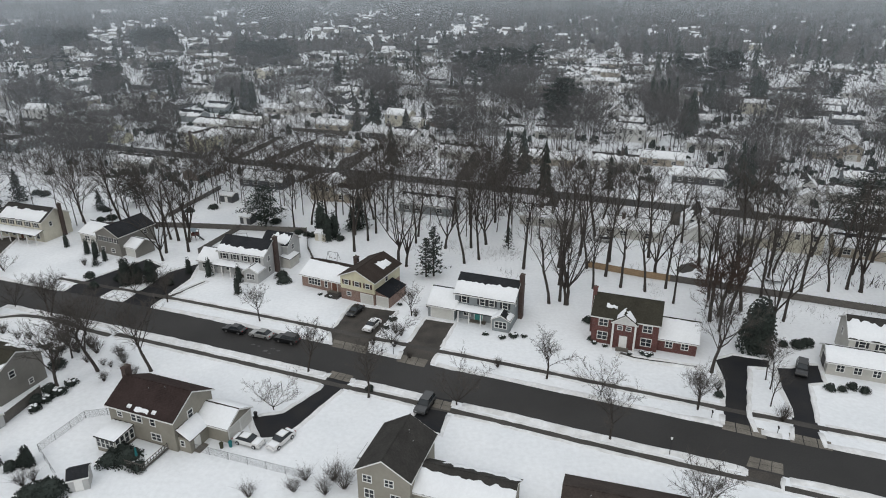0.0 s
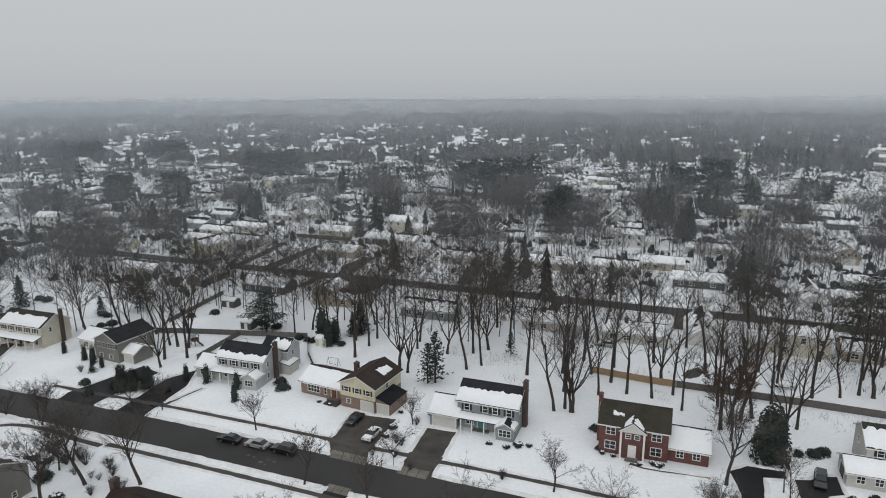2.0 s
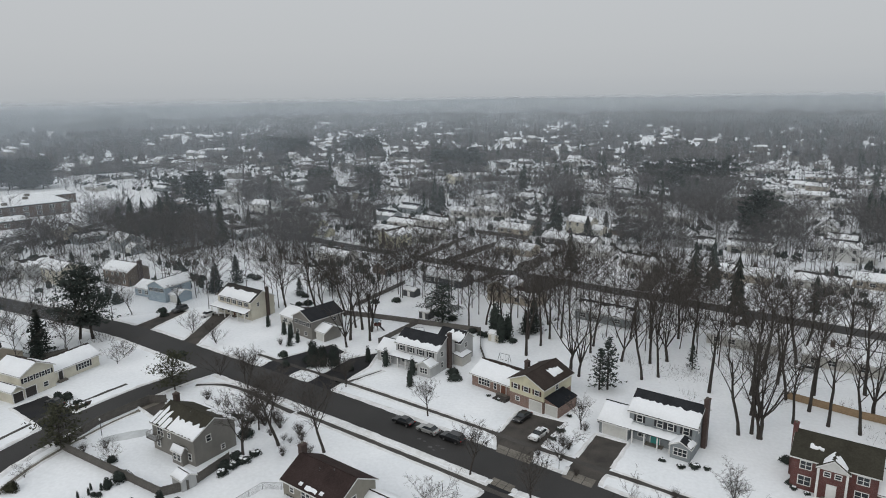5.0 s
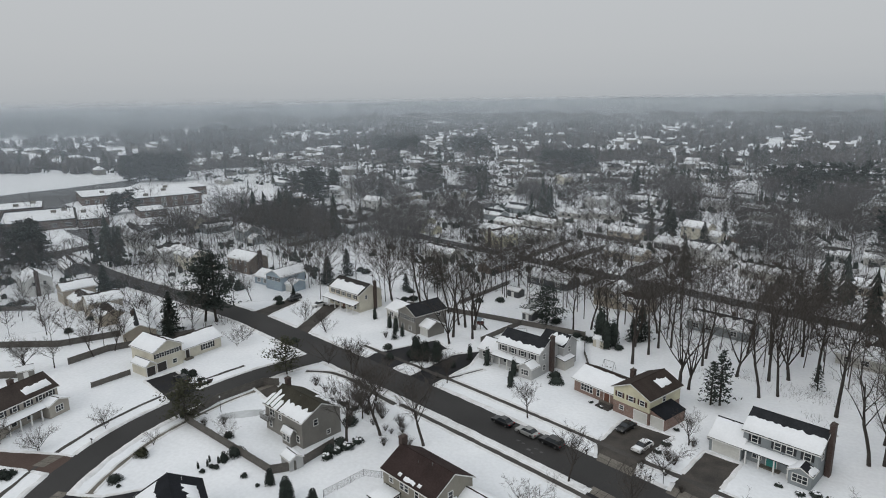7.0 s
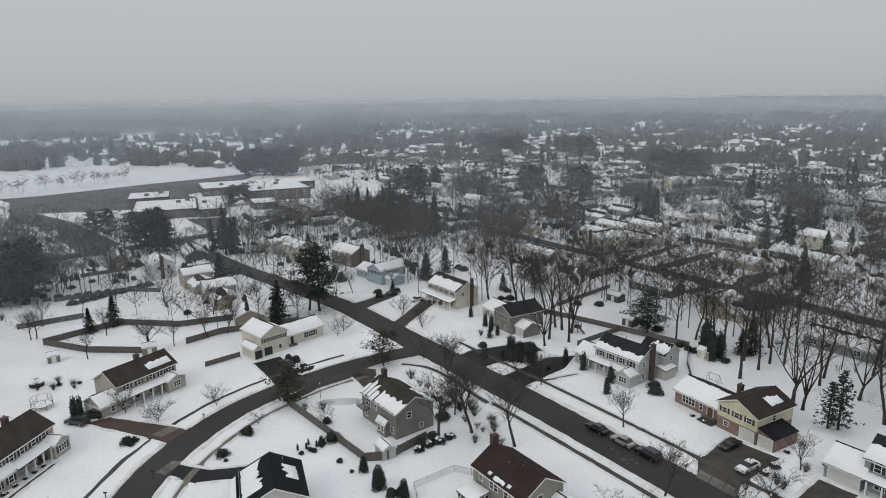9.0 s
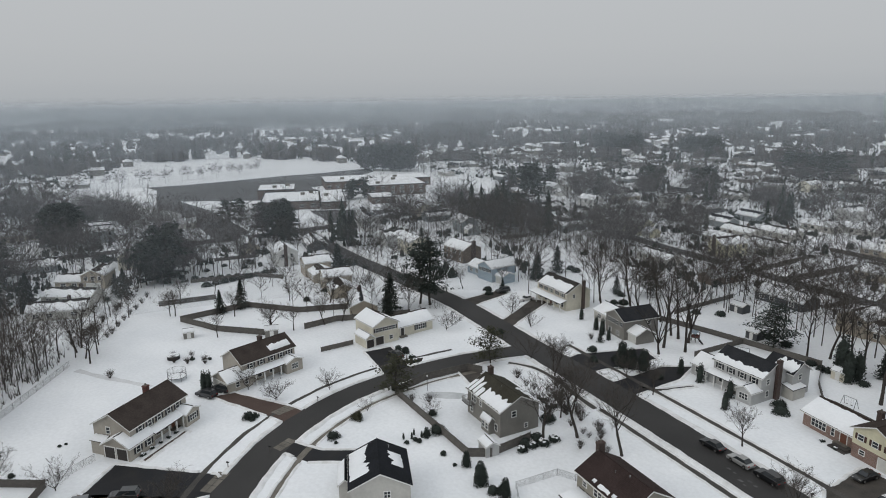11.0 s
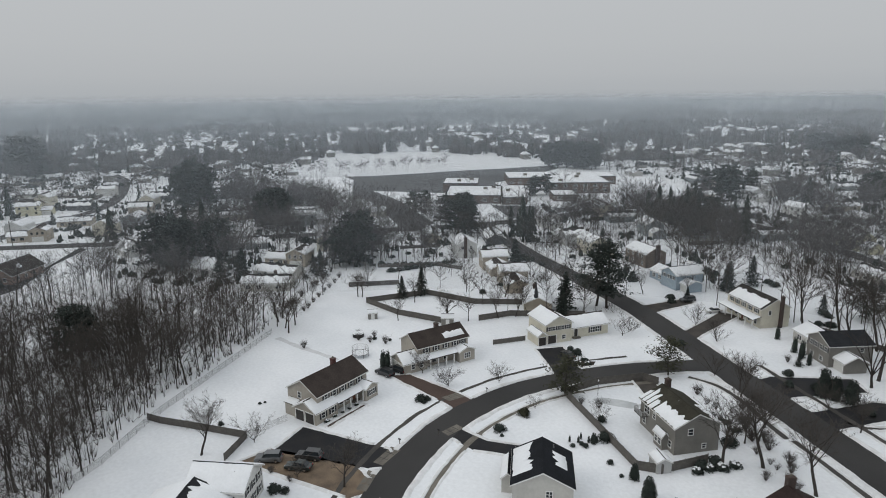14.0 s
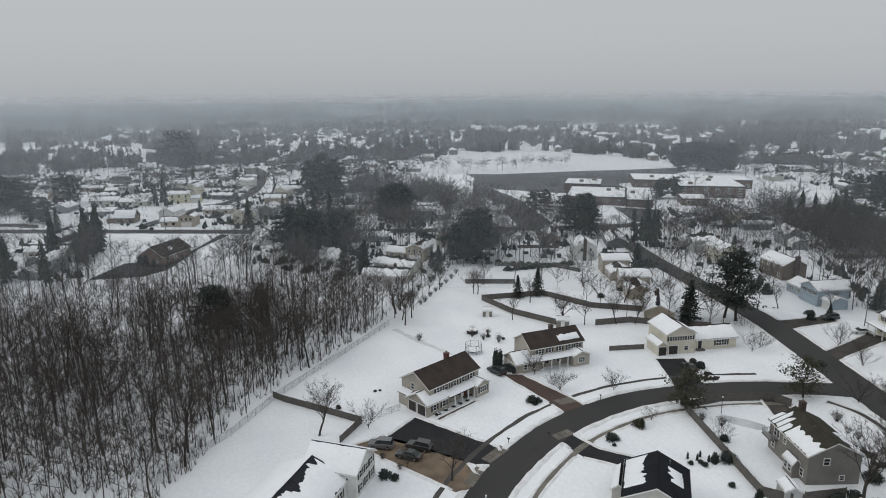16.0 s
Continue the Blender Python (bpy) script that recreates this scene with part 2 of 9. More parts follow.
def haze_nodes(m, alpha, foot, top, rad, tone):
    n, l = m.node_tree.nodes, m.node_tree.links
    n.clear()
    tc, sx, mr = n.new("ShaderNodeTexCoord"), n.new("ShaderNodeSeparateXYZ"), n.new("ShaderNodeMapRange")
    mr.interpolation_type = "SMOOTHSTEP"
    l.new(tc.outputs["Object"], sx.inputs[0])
    # veil fades out at the camera's own height, to meet its horizon
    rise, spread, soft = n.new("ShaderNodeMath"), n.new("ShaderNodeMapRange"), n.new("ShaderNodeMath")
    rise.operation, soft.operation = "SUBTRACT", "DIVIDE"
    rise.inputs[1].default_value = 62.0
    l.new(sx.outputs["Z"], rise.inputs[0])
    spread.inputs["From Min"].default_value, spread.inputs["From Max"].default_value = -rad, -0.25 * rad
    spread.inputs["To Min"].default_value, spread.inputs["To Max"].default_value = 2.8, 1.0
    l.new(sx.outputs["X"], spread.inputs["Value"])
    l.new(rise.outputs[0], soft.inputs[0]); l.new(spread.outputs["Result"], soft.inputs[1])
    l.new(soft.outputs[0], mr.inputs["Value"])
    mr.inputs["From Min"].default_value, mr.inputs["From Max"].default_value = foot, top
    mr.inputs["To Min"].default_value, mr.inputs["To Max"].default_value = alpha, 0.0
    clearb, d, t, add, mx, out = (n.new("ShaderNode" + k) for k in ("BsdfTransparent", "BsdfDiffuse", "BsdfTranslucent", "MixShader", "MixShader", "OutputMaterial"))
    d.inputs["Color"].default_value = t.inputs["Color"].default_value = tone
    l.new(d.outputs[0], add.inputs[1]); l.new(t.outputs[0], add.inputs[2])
    # the painted haze grows more opaque towards the west
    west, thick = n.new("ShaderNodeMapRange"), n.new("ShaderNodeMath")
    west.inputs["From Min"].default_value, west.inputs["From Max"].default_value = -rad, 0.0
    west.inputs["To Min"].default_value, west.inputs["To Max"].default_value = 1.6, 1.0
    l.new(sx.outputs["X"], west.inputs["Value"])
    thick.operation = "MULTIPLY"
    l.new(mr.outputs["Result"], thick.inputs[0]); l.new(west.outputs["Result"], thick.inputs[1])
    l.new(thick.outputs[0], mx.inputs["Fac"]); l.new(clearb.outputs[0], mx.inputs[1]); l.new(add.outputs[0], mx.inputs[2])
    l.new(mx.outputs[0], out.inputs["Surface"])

# ---- mesh tools ----
class Shape:
    """Collects vertices and faces of one mesh."""
    def __init__(self):
        self.v, self.f = [], []

    def add(self, vs, fs):
        k = len(self.v)
        self.v.extend(tuple(p) for p in vs)
        self.f.extend(tuple(k + i for i in q) for q in fs)
        return self

    def box(self, x0, y0, z0, x1, y1, z1, m=None):
        vs = [Vector((x, y, z)) for z in (z0, z1) for x, y in ((x0, y0), (x1, y0), (x1, y1), (x0, y1))]
        if m:
            vs = [m @ p for p in vs]
        return self.add(vs, [(3, 2, 1, 0), (4, 5, 6, 7), (0, 1, 5, 4), (1, 2, 6, 5), (2, 3, 7, 6), (3, 0, 4, 7)])

    def slab(self, quad, thick):
        """A plate under the quad (upper face, anticlockwise from above)."""
        q = [Vector(p) for p in quad]
        nrm = (q[1] - q[0]).cross(q[3] - q[0]).normalized() * thick
        return self.add(q + [p - nrm for p in q], [(0, 1, 2, 3), (7, 6, 5, 4), (0, 4, 5, 1), (1, 5, 6, 2), (2, 6, 7, 3), (3, 7, 4, 0)])

    def tube(self, path, radii, sides=5, cap=True):
        k = len(self.v)
        path = [Vector(p) for p in path]
        for i, p in enumerate(path):
            d = (path[min(i + 1, len(path) - 1)] - path[max(i - 1, 0)]).normalized()
            a = d.orthogonal().normalized()
            b = d.cross(a)
            for j in range(sides):
                t = 2 * math.pi * j / sides
                self.v.append(tuple(p + radii[i] * (math.cos(t) * a + math.sin(t) * b)))
        for i in range(len(path) - 1):
            for j in range(sides):
                j2 = (j + 1) % sides
                self.f.append((k + i * sides + j, k + i * sides + j2, k + (i + 1) * sides + j2, k + (i + 1) * sides + j))
        if cap:
            e = k + (len(path) - 1) * sides
            self.f.append(tuple(range(e, e + sides)))
        return self

    def spike(self, a, b, r):
        """A thin three-sided twig."""
        a, b = Vector(a), Vector(b)
        d = (b - a).normalized()
        s = d.orthogonal().normalized() * r
        t = d.cross(s)
        return self.add([a + s, a - 0.5 * s + 0.87 * t, a - 0.5 * s - 0.87 * t, b], [(0, 1, 3), (1, 2, 3), (2, 0, 3)])

    def blade(self, a, b, r, rnd):
        """One flat sliver of a twig."""
        a, b = Vector(a), Vector(b)
        s = (b - a).cross(Vector((rnd.gauss(0, 1), rnd.gauss(0, 1), rnd.gauss(0, 1)))).normalized() * r
        return self.add([a + s, a - s, b], [(0, 1, 2)])

    def mesh(self, name, mat, smooth=False):
        me = bpy.data.meshes.new(name)
        me.from_pydata(self.v, [], self.f)
        me.materials.append(mat)
        if smooth:
            me.polygons.foreach_set("use_smooth", [True] * len(me.polygons))
        me.update()
        return me


def part(name, shape, mat, parent=None, label="", m=None, smooth=False):
    me = shape if isinstance(shape, bpy.types.Mesh) else shape.mesh(name, mat, smooth)
    ob = new(name, me)
    if parent is not None:
        ob.parent = parent
    if m is not None:
        ob.matrix_basis = m
    if label:
        ob["label"] = label
    return ob


def thing(name, m, label, category, group=""):
    ob = new(name)
    ob.matrix_basis = m
    ob.empty_display_size = 0.3
    return tagged(ob, label, category, group)


def wob(x, y, s=0.3, k=0.0):
    return noise.noise(Vector((x * s + k, y * s - k, 3.1 * k)))


def dense(pts, step):
    """Points along a polyline, smoothed through Catmull-Rom, about step apart."""
    p = [Vector((*q[:2], 0)) for q in pts]
    p = [2 * p[0] - p[1]] + p + [2 * p[-1] - p[-2]]
    out = []
    for i in range(1, len(p) - 2):
        n = max(1, int((p[i + 1] - p[i]).length / step))
        for j in range(n):
            t = j / n
            out.append(0.5 * ((2 * p[i]) + (p[i + 1] - p[i - 1]) * t + (2 * p[i - 1] - 5 * p[i] + 4 * p[i + 1] - p[i + 2]) * t * t
                              + (3 * p[i] - p[i - 1] - 3 * p[i + 1] + p[i + 2]) * t ** 3))
    out.append(p[-2])
    return out


def sides_of(line):
    for i, p in enumerate(line):
        d = (line[min(i + 1, len(line) - 1)] - line[max(i - 1, 0)]).normalized()
        yield p, Vector((-d.y, d.x, 0))


CLEARED = []            # ground shapes on which no ploughed ridge lies: ("line", points, half width) or ("poly", corners)


def on_cleared(x, y, skip=None):
    for c in CLEARED:
        if c is skip:
            continue
        if c[0] == "poly":
            ins, q = False, c[1]
            for i in range(len(q)):
                (x1, y1), (x2, y2) = q[i], q[i - 1]
                if (y1 > y) != (y2 > y) and x < (x2 - x1) * (y - y1) / (y2 - y1) + x1:
                    ins = not ins
            if ins:
                return True
        else:
            for p in c[1]:
                if (p.x - x) ** 2 + (p.y - y) ** 2 < c[2] ** 2:
                    return True
    return False


def ribbon(name, pts, width, z, mat, label, category, rag=0.15, step=1.5, kind="structure"):
    line = dense(pts, step)
    s = Shape()
    for i, (p, n) in enumerate(sides_of(line)):
        a = width / 2 + rag * wob(p.x, p.y, 0.35, 1.7)
        b = width / 2 + rag * wob(p.x, p.y, 0.35, 5.3)
        s.v += [(p.x + n.x * a, p.y + n.y * a, z), (p.x - n.x * b, p.y - n.y * b, z)]
        if i:
            k = 2 * i
            s.f.append((k - 2, k - 1, k + 1, k))
    ob = tagged(part(name, s, mat), label, category, kind=kind)
    CLEARED.append(("line", line, width / 2 - 0.1))
    return ob, CLEARED[-1]


def yard(name, corners, z, mat, label, category, rag=0.3):
    """A paved patch with uneven snowy edges."""
    q = [Vector((*c, 0)) for c in corners]
    pts = []
    for i, a in enumerate(q):
        b = q[(i + 1) % len(q)]
        n = max(2, int((b - a).length / 0.7))
        d = (b - a).normalized()
        for j in range(n):
            p = a + (b - a) * (j / n)
            w = rag * wob(p.x, p.y, 0.5, 2.9) if j else 0
            pts.append((p.x - d.y * w, p.y + d.x * w))
    bm = bmesh.new()
    f = bm.faces.new([bm.verts.new((*p, z)) for p in pts])
    if f.normal.z < 0:
        f.normal_flip()
    bmesh.ops.triangulate(bm, faces=[f])
    me = bpy.data.meshes.new(name)
    bm.normal_update()
    if sum(g.normal.z for g in bm.faces) < 0:
        bmesh.ops.reverse_faces(bm, faces=bm.faces)
    bm.to_mesh(me)
    bm.free()
    me.materials.append(mat)
    ob = tagged(new(name, me), label, category, kind="structure")
    CLEARED.append(("poly", [tuple(c) for c in corners]))
    return ob, CLEARED[-1]


def ridge(s, line, side, off, wide, high, skip):
    """A ridge of ploughed snow beside a cleared line; it stops where other cleared ground crosses."""
    run = []
    pts = list(sides_of(line)) + [None]
    for item in pts:
        ok = False
        if item is not None:
            p, n = item
            c = p + n * side * (off + wide / 2)
            ok = not on_cleared(c.x, c.y, skip)
        if ok:
            run.append((p, n * side))
            continue
        if len(run) > 1:
            k = len(s.v)
            for i, (p, n) in enumerate(run):
                end = min(i, len(run) - 1 - i)
                hh = high * (0.35 + 0.65 * min(1, end / 2)) * (1 + 0.55 * wob(p.x, p.y, 0.5, 4.4))
                w = wide * (1 + 0.4 * wob(p.x, p.y, 0.3, 8.8))
                jag = 0.16 * wob(p.x, p.y, 0.9, 6.6)
                for a, h in ((0.0, 0.0), (0.12, 0.75), (0.4, 1.0), (0.75, 0.6), (1.0, -0.05)):
                    c = p + n * (off + jag + a * w)
                    s.v.append((c.x, c.y, hh * h + 0.01))
            for i in range(len(run) - 1):
                for j in range(4):
                    a = k + i * 5 + j
                    s.f.append((a, a + 5, a + 6, a + 1))
            s.f.append((k, k + 1, k + 2, k + 3, k + 4))
            e = k + (len(run) - 1) * 5
            s.f.append((e + 4, e + 3, e + 2, e + 1, e))
        run = []

# ---- ground, roads, drives ----
def build_ground():
    s = Shape()
    rings = [0, 60, 120, 200, 300, 450, 700, 1000, 1400, 1900, 2500, 3200, 4000, 4800]
    nseg = 48
    s.v.append((0, 0, 0))
    for r in rings[1:]:
        for j in range(nseg):
            t = 2 * math.pi * j / nseg
            s.v.append((r * math.cos(t), r * math.sin(t), 0))
    for j in range(nseg):
        s.f.append((0, 1 + j, 1 + (j + 1) % nseg))
    for i in range(len(rings) - 2):
        for j in range(nseg):
            a, b = 1 + i * nseg + j, 1 + i * nseg + (j + 1) % nseg
            s.f.append((a, a + nseg, b + nseg, b))
    tagged(part("ground", s, SNOW), "flat suburban ground under unbroken white snow", "snow ground", kind="structure")


build_ground()
ROAD_A = [(150, 34.5), (90, 57.5), (36, 77.5), (8, 88.4), (-13, 96.2), (-35, 104.6), (-60, 113.9), (-90, 124.2), (-108, 130.5), (-130, 138), (-155, 143.5), (-200, 152), (-245, 164), (-268, 172)]
ROAD_B = [(-93, 123), (-99.5, 108), (-102.8, 97), (-104.6, 85), (-104.4, 73), (-100.3, 58), (-93, 45.5), (-85, 36), (-75, 27.5), (-62, 19), (-40, 8), (0, -10)]
ROAD_C = [(160, 148), (120, 162.5), (80.4, 177.7), (59.8, 184.9), (29.1, 196.9), (-6.6, 210), (-26.8, 217.6), (-59.9, 229.4), (-98.1, 243.7), (-126.9, 254.7), (-150.6, 265.5), (-178, 275), (-215, 283), (-264, 293)]
ROAD_D = [(-380, -160), (-356.7, -105), (-327, -27.8), (-298, 48), (-276, 125), (-264, 174), (-262, 230), (-265, 292), (-277, 350), (-279, 420), (-290, 480), (-305, 560), (-318, 660)]
ROAD_E = [(-344, -42), (-366, -30), (-387, -18), (-417, 5), (-460, 18), (-534, 27), (-600, 25), (-735, 3)]
ROAD_F = [(262, 566), (250, 540), (238, 502), (225, 470), (208, 447), (180, 436)]
TRODDEN = material("trodden_snow", (0.66, 0.67, 0.685), 0.7, 0.08, 2.0, 0.5, 0.6, second=(0.58, 0.59, 0.60), dist=0.12)
ribbon("footpath", [(-162.4, 39.9), (-151.3, 44.2), (-140.3, 48.8)], 1.6, 0.016, TRODDEN, "trodden path across a snowy back garden", "path", 0.5)
roads = [
    ribbon("road_1", ROAD_A, 8.4, 0.030, ASPHALT, "wet dark grey asphalt street edged with ploughed snow", "road", 0.35),
    ribbon("road_2", ROAD_B, 6.6, 0.026, ASPHALT, "curving wet asphalt side street edged with ploughed snow", "road", 0.35),
    ribbon("road_3", ROAD_C, 8.6, 0.022, ASPHALT, "wet asphalt back street between bare trees", "road", 0.4),
    ribbon("road_4", ROAD_D, 9.0, 0.018, ASPHALT, "wide wet asphalt cross street", "road", 0.4, 3.0),
    ribbon("road_5", ROAD_E, 7.5, 0.014, ASPHALT, "wet asphalt street winding among distant houses", "road", 0.4, 3.0),
    ribbon("road_6", ROAD_F, 7.0, 0.014, ASPHALT, "curving wet asphalt street among distant gardens", "road", 0.4, 3.0),
]
def offset(pts, d):
    line = dense(pts, 6)
    return [(p.x + n.x * d, p.y + n.y * d) for p, n in sides_of(line)]

# pavements follow the two nearest streets (the line runs east to west, so its left side is south)
walks = [
    ribbon("pavement_1", offset(ROAD_A[:8], -9.1), 1.3, 0.020, CONCRETE_DARK, "cleared wet concrete pavement through the snow", "pavement", 0.25, 1.2),
    ribbon("pavement_2", offset(ROAD_A[:7], 6.7), 1.3, 0.020, CONCRETE_DARK, "cleared wet concrete pavement through the snow", "pavement", 0.25, 1.2),
    ribbon("pavement_5", [(-90.9, 113.4), (-88.1, 114.4), (-85.0, 115.0), (-81.2, 114.5), (-77.2, 113.2), (-72.9, 111.4), (-68.3, 109.2), (-63.2, 107.1)], 1.2, 0.024, CONCRETE_DARK, "cleared wet concrete pavement round a snowy corner", "pavement", 0.25, 1.2),
    ribbon("pavement_3", offset(ROAD_B[1:], 7.0), 1.4, 0.020, CONCRETE, "damp tan concrete pavement along the curve", "pavement", 0.25, 1.2),
    ribbon("pavement_4", offset(ROAD_B[1:9], -7.4), 0.9, 0.020, CONCRETE_DARK, "narrow cleared pavement through deep snow", "pavement", 0.3, 1.2),
]
drives = []
drives.append(yard("driveway_1", [(-3.6, 113.6), (2.3, 111.8), (-2.2, 97.2), (-4.2, 94.0), (-8.4, 96.0), (-7.4, 101.4)], 0.012, DRIVE_OLD, "cleared dark asphalt driveway", "driveway"))
drives.append(yard("driveway_2", [(-19.0, 119.6), (-9.4, 117.0), (-13.6, 104.8), (-13.4, 98.0), (-20.0, 100.4), (-21.6, 108.0)], 0.012, DRIVE_OLD, "cleared wet asphalt driveway", "driveway"))
drives.append(yard("driveway_3", [(-58.0, 141.5), (-63.5, 136.0), (-67.0, 122.3), (-68.5, 117.5), (-62.5, 115.5), (-60.2, 119), (-57.0, 132)], 0.012, DRIVE, "cleared dark asphalt driveway", "driveway"))
drives.append(yard("driveway_4", [(-72.0, 143.5), (-66.0, 139.5), (-72.6, 124.5), (-73.5, 119.5), (-82.5, 122.5), (-82.0, 129)], 0.012, DRIVE, "cleared black asphalt driveway", "driveway"))
drives.append(yard("driveway_5", [(43.4, 82.7), (46.9, 91.6), (47.6, 95.6), (47.8, 98.4), (51.8, 100.1), (57.6, 98.2), (56.8, 95.6), (53.0, 95.9), (46.9, 82.2), (46.2, 77.2), (41.8, 79.0)], 0.012, DRIVE, "cleared black asphalt driveway", "driveway"))
drives.append(yard("driveway_6", [(52.6, 79.7), (54.6, 84.3), (55.6, 89.8), (57.7, 95.9), (60.3, 95.8), (63.7, 96.9), (65.6, 96.6), (63.6, 91.2), (60.8, 90.7), (56.3, 79.5), (54.5, 73.8), (50.4, 75.6)], 0.012, DRIVE, "cleared wet asphalt driveway", "driveway"))
drives.append(yard("driveway_7", [(-29.8, 82.2), (-27.0, 77.0), (-23.6, 77.4), (-21.5, 80.5), (-15.6, 91.5), (-15.0, 95.0), (-18.8, 96.5), (-20.4, 89.5), (-25.0, 83.4)], 0.012, DRIVE, "cleared dark asphalt driveway bending to a garage", "driveway"))
drives.append(yard("driveway_8", [(-5.6, 80.0), (-0.4, 78.0), (1.2, 85.0), (2.4, 89.0), (-2.0, 90.6), (-3.0, 87.0)], 0.012, DRIVE, "short black asphalt driveway", "driveway"))
drives.append(yard("driveway_9", [(40.6, 68.2), (44.6, 66.6), (47.6, 72.2), (43.0, 74.2)], 0.012, DRIVE_OLD, "cleared brown asphalt driveway", "driveway"))
drives.append(yard("driveway_10", [(-107.0, 24.0), (-113.0, 31.5), (-97.0, 42.6), (-91.0, 42.0), (-93.0, 36.8)], 0.012, DRIVE, "broad freshly cleared black asphalt driveway", "driveway"))
drives.append(yard("garden_path", [(-61.2, 122.4), (-58.2, 123.2), (-56.4, 125.1), (-54.2, 128.6), (-52.6, 131.0), (-53.6, 131.4), (-55.2, 129.2), (-57.2, 126.0), (-58.8, 124.2), (-61.4, 123.4)], 0.012, CONCRETE_DARK, "narrow cleared path curving to a porch", "path", 0.12))
drives.append(yard("garden_path", [(31.9, 101.2), (31.3, 100.2), (33.7, 98.6), (37.9, 97.3), (44.0, 95.6), (44.3, 96.5), (38.2, 98.3), (34.2, 99.6)], 0.012, CONCRETE_DARK, "narrow cleared path to a front door", "path", 0.12))
drives.append(yard("garden_path", [(-110.9, 35.3), (-115.7, 45.2), (-114.7, 45.7), (-109.9, 35.8)], 0.012, PAVER, "narrow cleared path along a house front", "path"))
drives.append(yard("driveway_11", [(-106.5, 18.0), (-108.0, 24.0), (-95.0, 35.4), (-87.0, 36.0), (-86.5, 31.0)], 0.012, GRAVEL, "muddy brown gravel driveway", "driveway"))
drives.append(yard("driveway_12", [(-126.0, 55.5), (-124.0, 60.2), (-108.6, 65.4), (-102.0, 66.0), (-101.5, 61.0), (-108.6, 59.6)], 0.012, PAVER, "reddish brown paved driveway", "driveway"))
drives.append(yard("driveway_13", [(-121.6, 94.0), (-119.4, 101.0), (-104.0, 94.6), (-101.0, 91.0), (-103.0, 87.0)], 0.012, DRIVE, "cleared black asphalt driveway", "driveway"))
drives.append(yard("driveway_14", [(-98.0, 53.6), (-96.5, 57.6), (-90.5, 59.5), (-84.0, 66.0), (-82.0, 62.0), (-89.0, 55.4)], 0.012, DRIVE, "curved black asphalt driveway", "driveway"))
drives.append(yard("driveway_15", [(-117.0, 157.0), (-112.0, 160.0), (-107.0, 138.0), (-105.0, 131.0), (-111.0, 133.0), (-112.5, 140)], 0.012, DRIVE_OLD, "cleared asphalt driveway", "driveway"))
drives.append(yard("driveway_16", [(-131.0, 158.0), (-126.0, 158.0), (-126.0, 139.0), (-133.0, 141.0)], 0.012, DRIVE_OLD, "cleared asphalt driveway", "driveway"))
drives.append(yard("driveway_17", [(-100.0, 103.0), (-99.0, 107.4), (-87.5, 102.6), (-84.6, 99.0), (-87.6, 97.4)], 0.012, DRIVE_OLD, "cleared asphalt driveway between hedges", "driveway"))
# drives and a side street off the back street
for k, q in enumerate(([(3.8, 211.9), (8.6, 210.5), (14.7, 237.4), (10.8, 242.0)], [(13.0, 205.5), (18.6, 204.0), (23.9, 222.5), (31.0, 226.5), (29.0, 232.8), (21.5, 229.3)],
                       [(-69.5, 234.2), (-64.0, 232.2), (-58.0, 249.2), (-53.5, 261.4), (-45.8, 280.5), (-51.0, 281.5), (-58.5, 264.0)], [(-80.5, 239.8), (-77.2, 238.4), (-72.6, 255.4), (-69.0, 277.3), (-72.0, 278.0), (-76.5, 257.0)],
                       [(-38.6, 222.4), (-34.3, 221.0), (-27.4, 249.1), (-32.3, 250.7), (-38.7, 236.1)], [(-20.5, 214.0), (-36.0, 219.5), (-39.5, 210.0), (-24.0, 203.5)], [(67.5, 181.0), (71.0, 179.6), (66.0, 166.0), (62.5, 167.4)],
                       [(-46.0, 222.5), (-42.8, 221.4), (-47.5, 208.0), (-50.5, 209.2)], [(86.5, 177.0), (90.0, 175.6), (94.0, 190.0), (90.5, 191.4)], [(34.0, 193.5), (37.0, 192.4), (32.0, 178.0), (29.0, 179.2)])):
    yard(f"driveway_{18 + k}", q, 0.012, DRIVE_OLD, "dark wet asphalt driveway off the back street", "driveway")
tagged(yard("frozen_puddle", [(53.7, 136.8), (55.0, 135.1), (57.8, 136.5), (59.9, 139.3), (59.3, 141.4), (56.5, 140.2)], 0.012, CONCRETE_DARK, "", "", 0.3)[0], "dark wet patch where a pond thaws in snow", "pond")
tagged(yard("frozen_puddle", [(-93.4, 87.4), (-90.6, 88.0), (-86.4, 91.2), (-85.8, 93.0), (-87.4, 94.0), (-90.6, 92.0), (-93.2, 89.4)], 0.012, ICE, "", "", 0.2)[0], "grey slushy ice patch on a snowy lawn", "ice patch")
for x, y, w in ((-35.6, 103.7, 0.7), (-34.3, 103.1, 0.5), (-32.9, 101.4, 0.8), (-31.6, 102.2, 0.7), (-30.4, 101.5, 0.6), (-31.7, 100.6, 0.5)):
    tagged(yard("slush_patch", [(x, y), (x + w, y - 0.3 * w), (x + 1.3 * w, y + 0.25 * w), (x + 0.4 * w, y + 0.6 * w)], 0.036, SLUSH, "", "", 0.15)[0], "thin grey slush patch on wet asphalt", "slush patch")
car_park = yard("car_park", [(-487, 183), (-478, 207), (-474, 250), (-472, 285), (-465, 319), (-462, 372), (-438, 357), (-400, 290), (-392, 262), (-352, 245), (-340, 232), (-372, 200), (-400, 171), (-459, 180)], 0.02, FIELD_LOT, "large wet grey asphalt car park", "car park", 1.0)
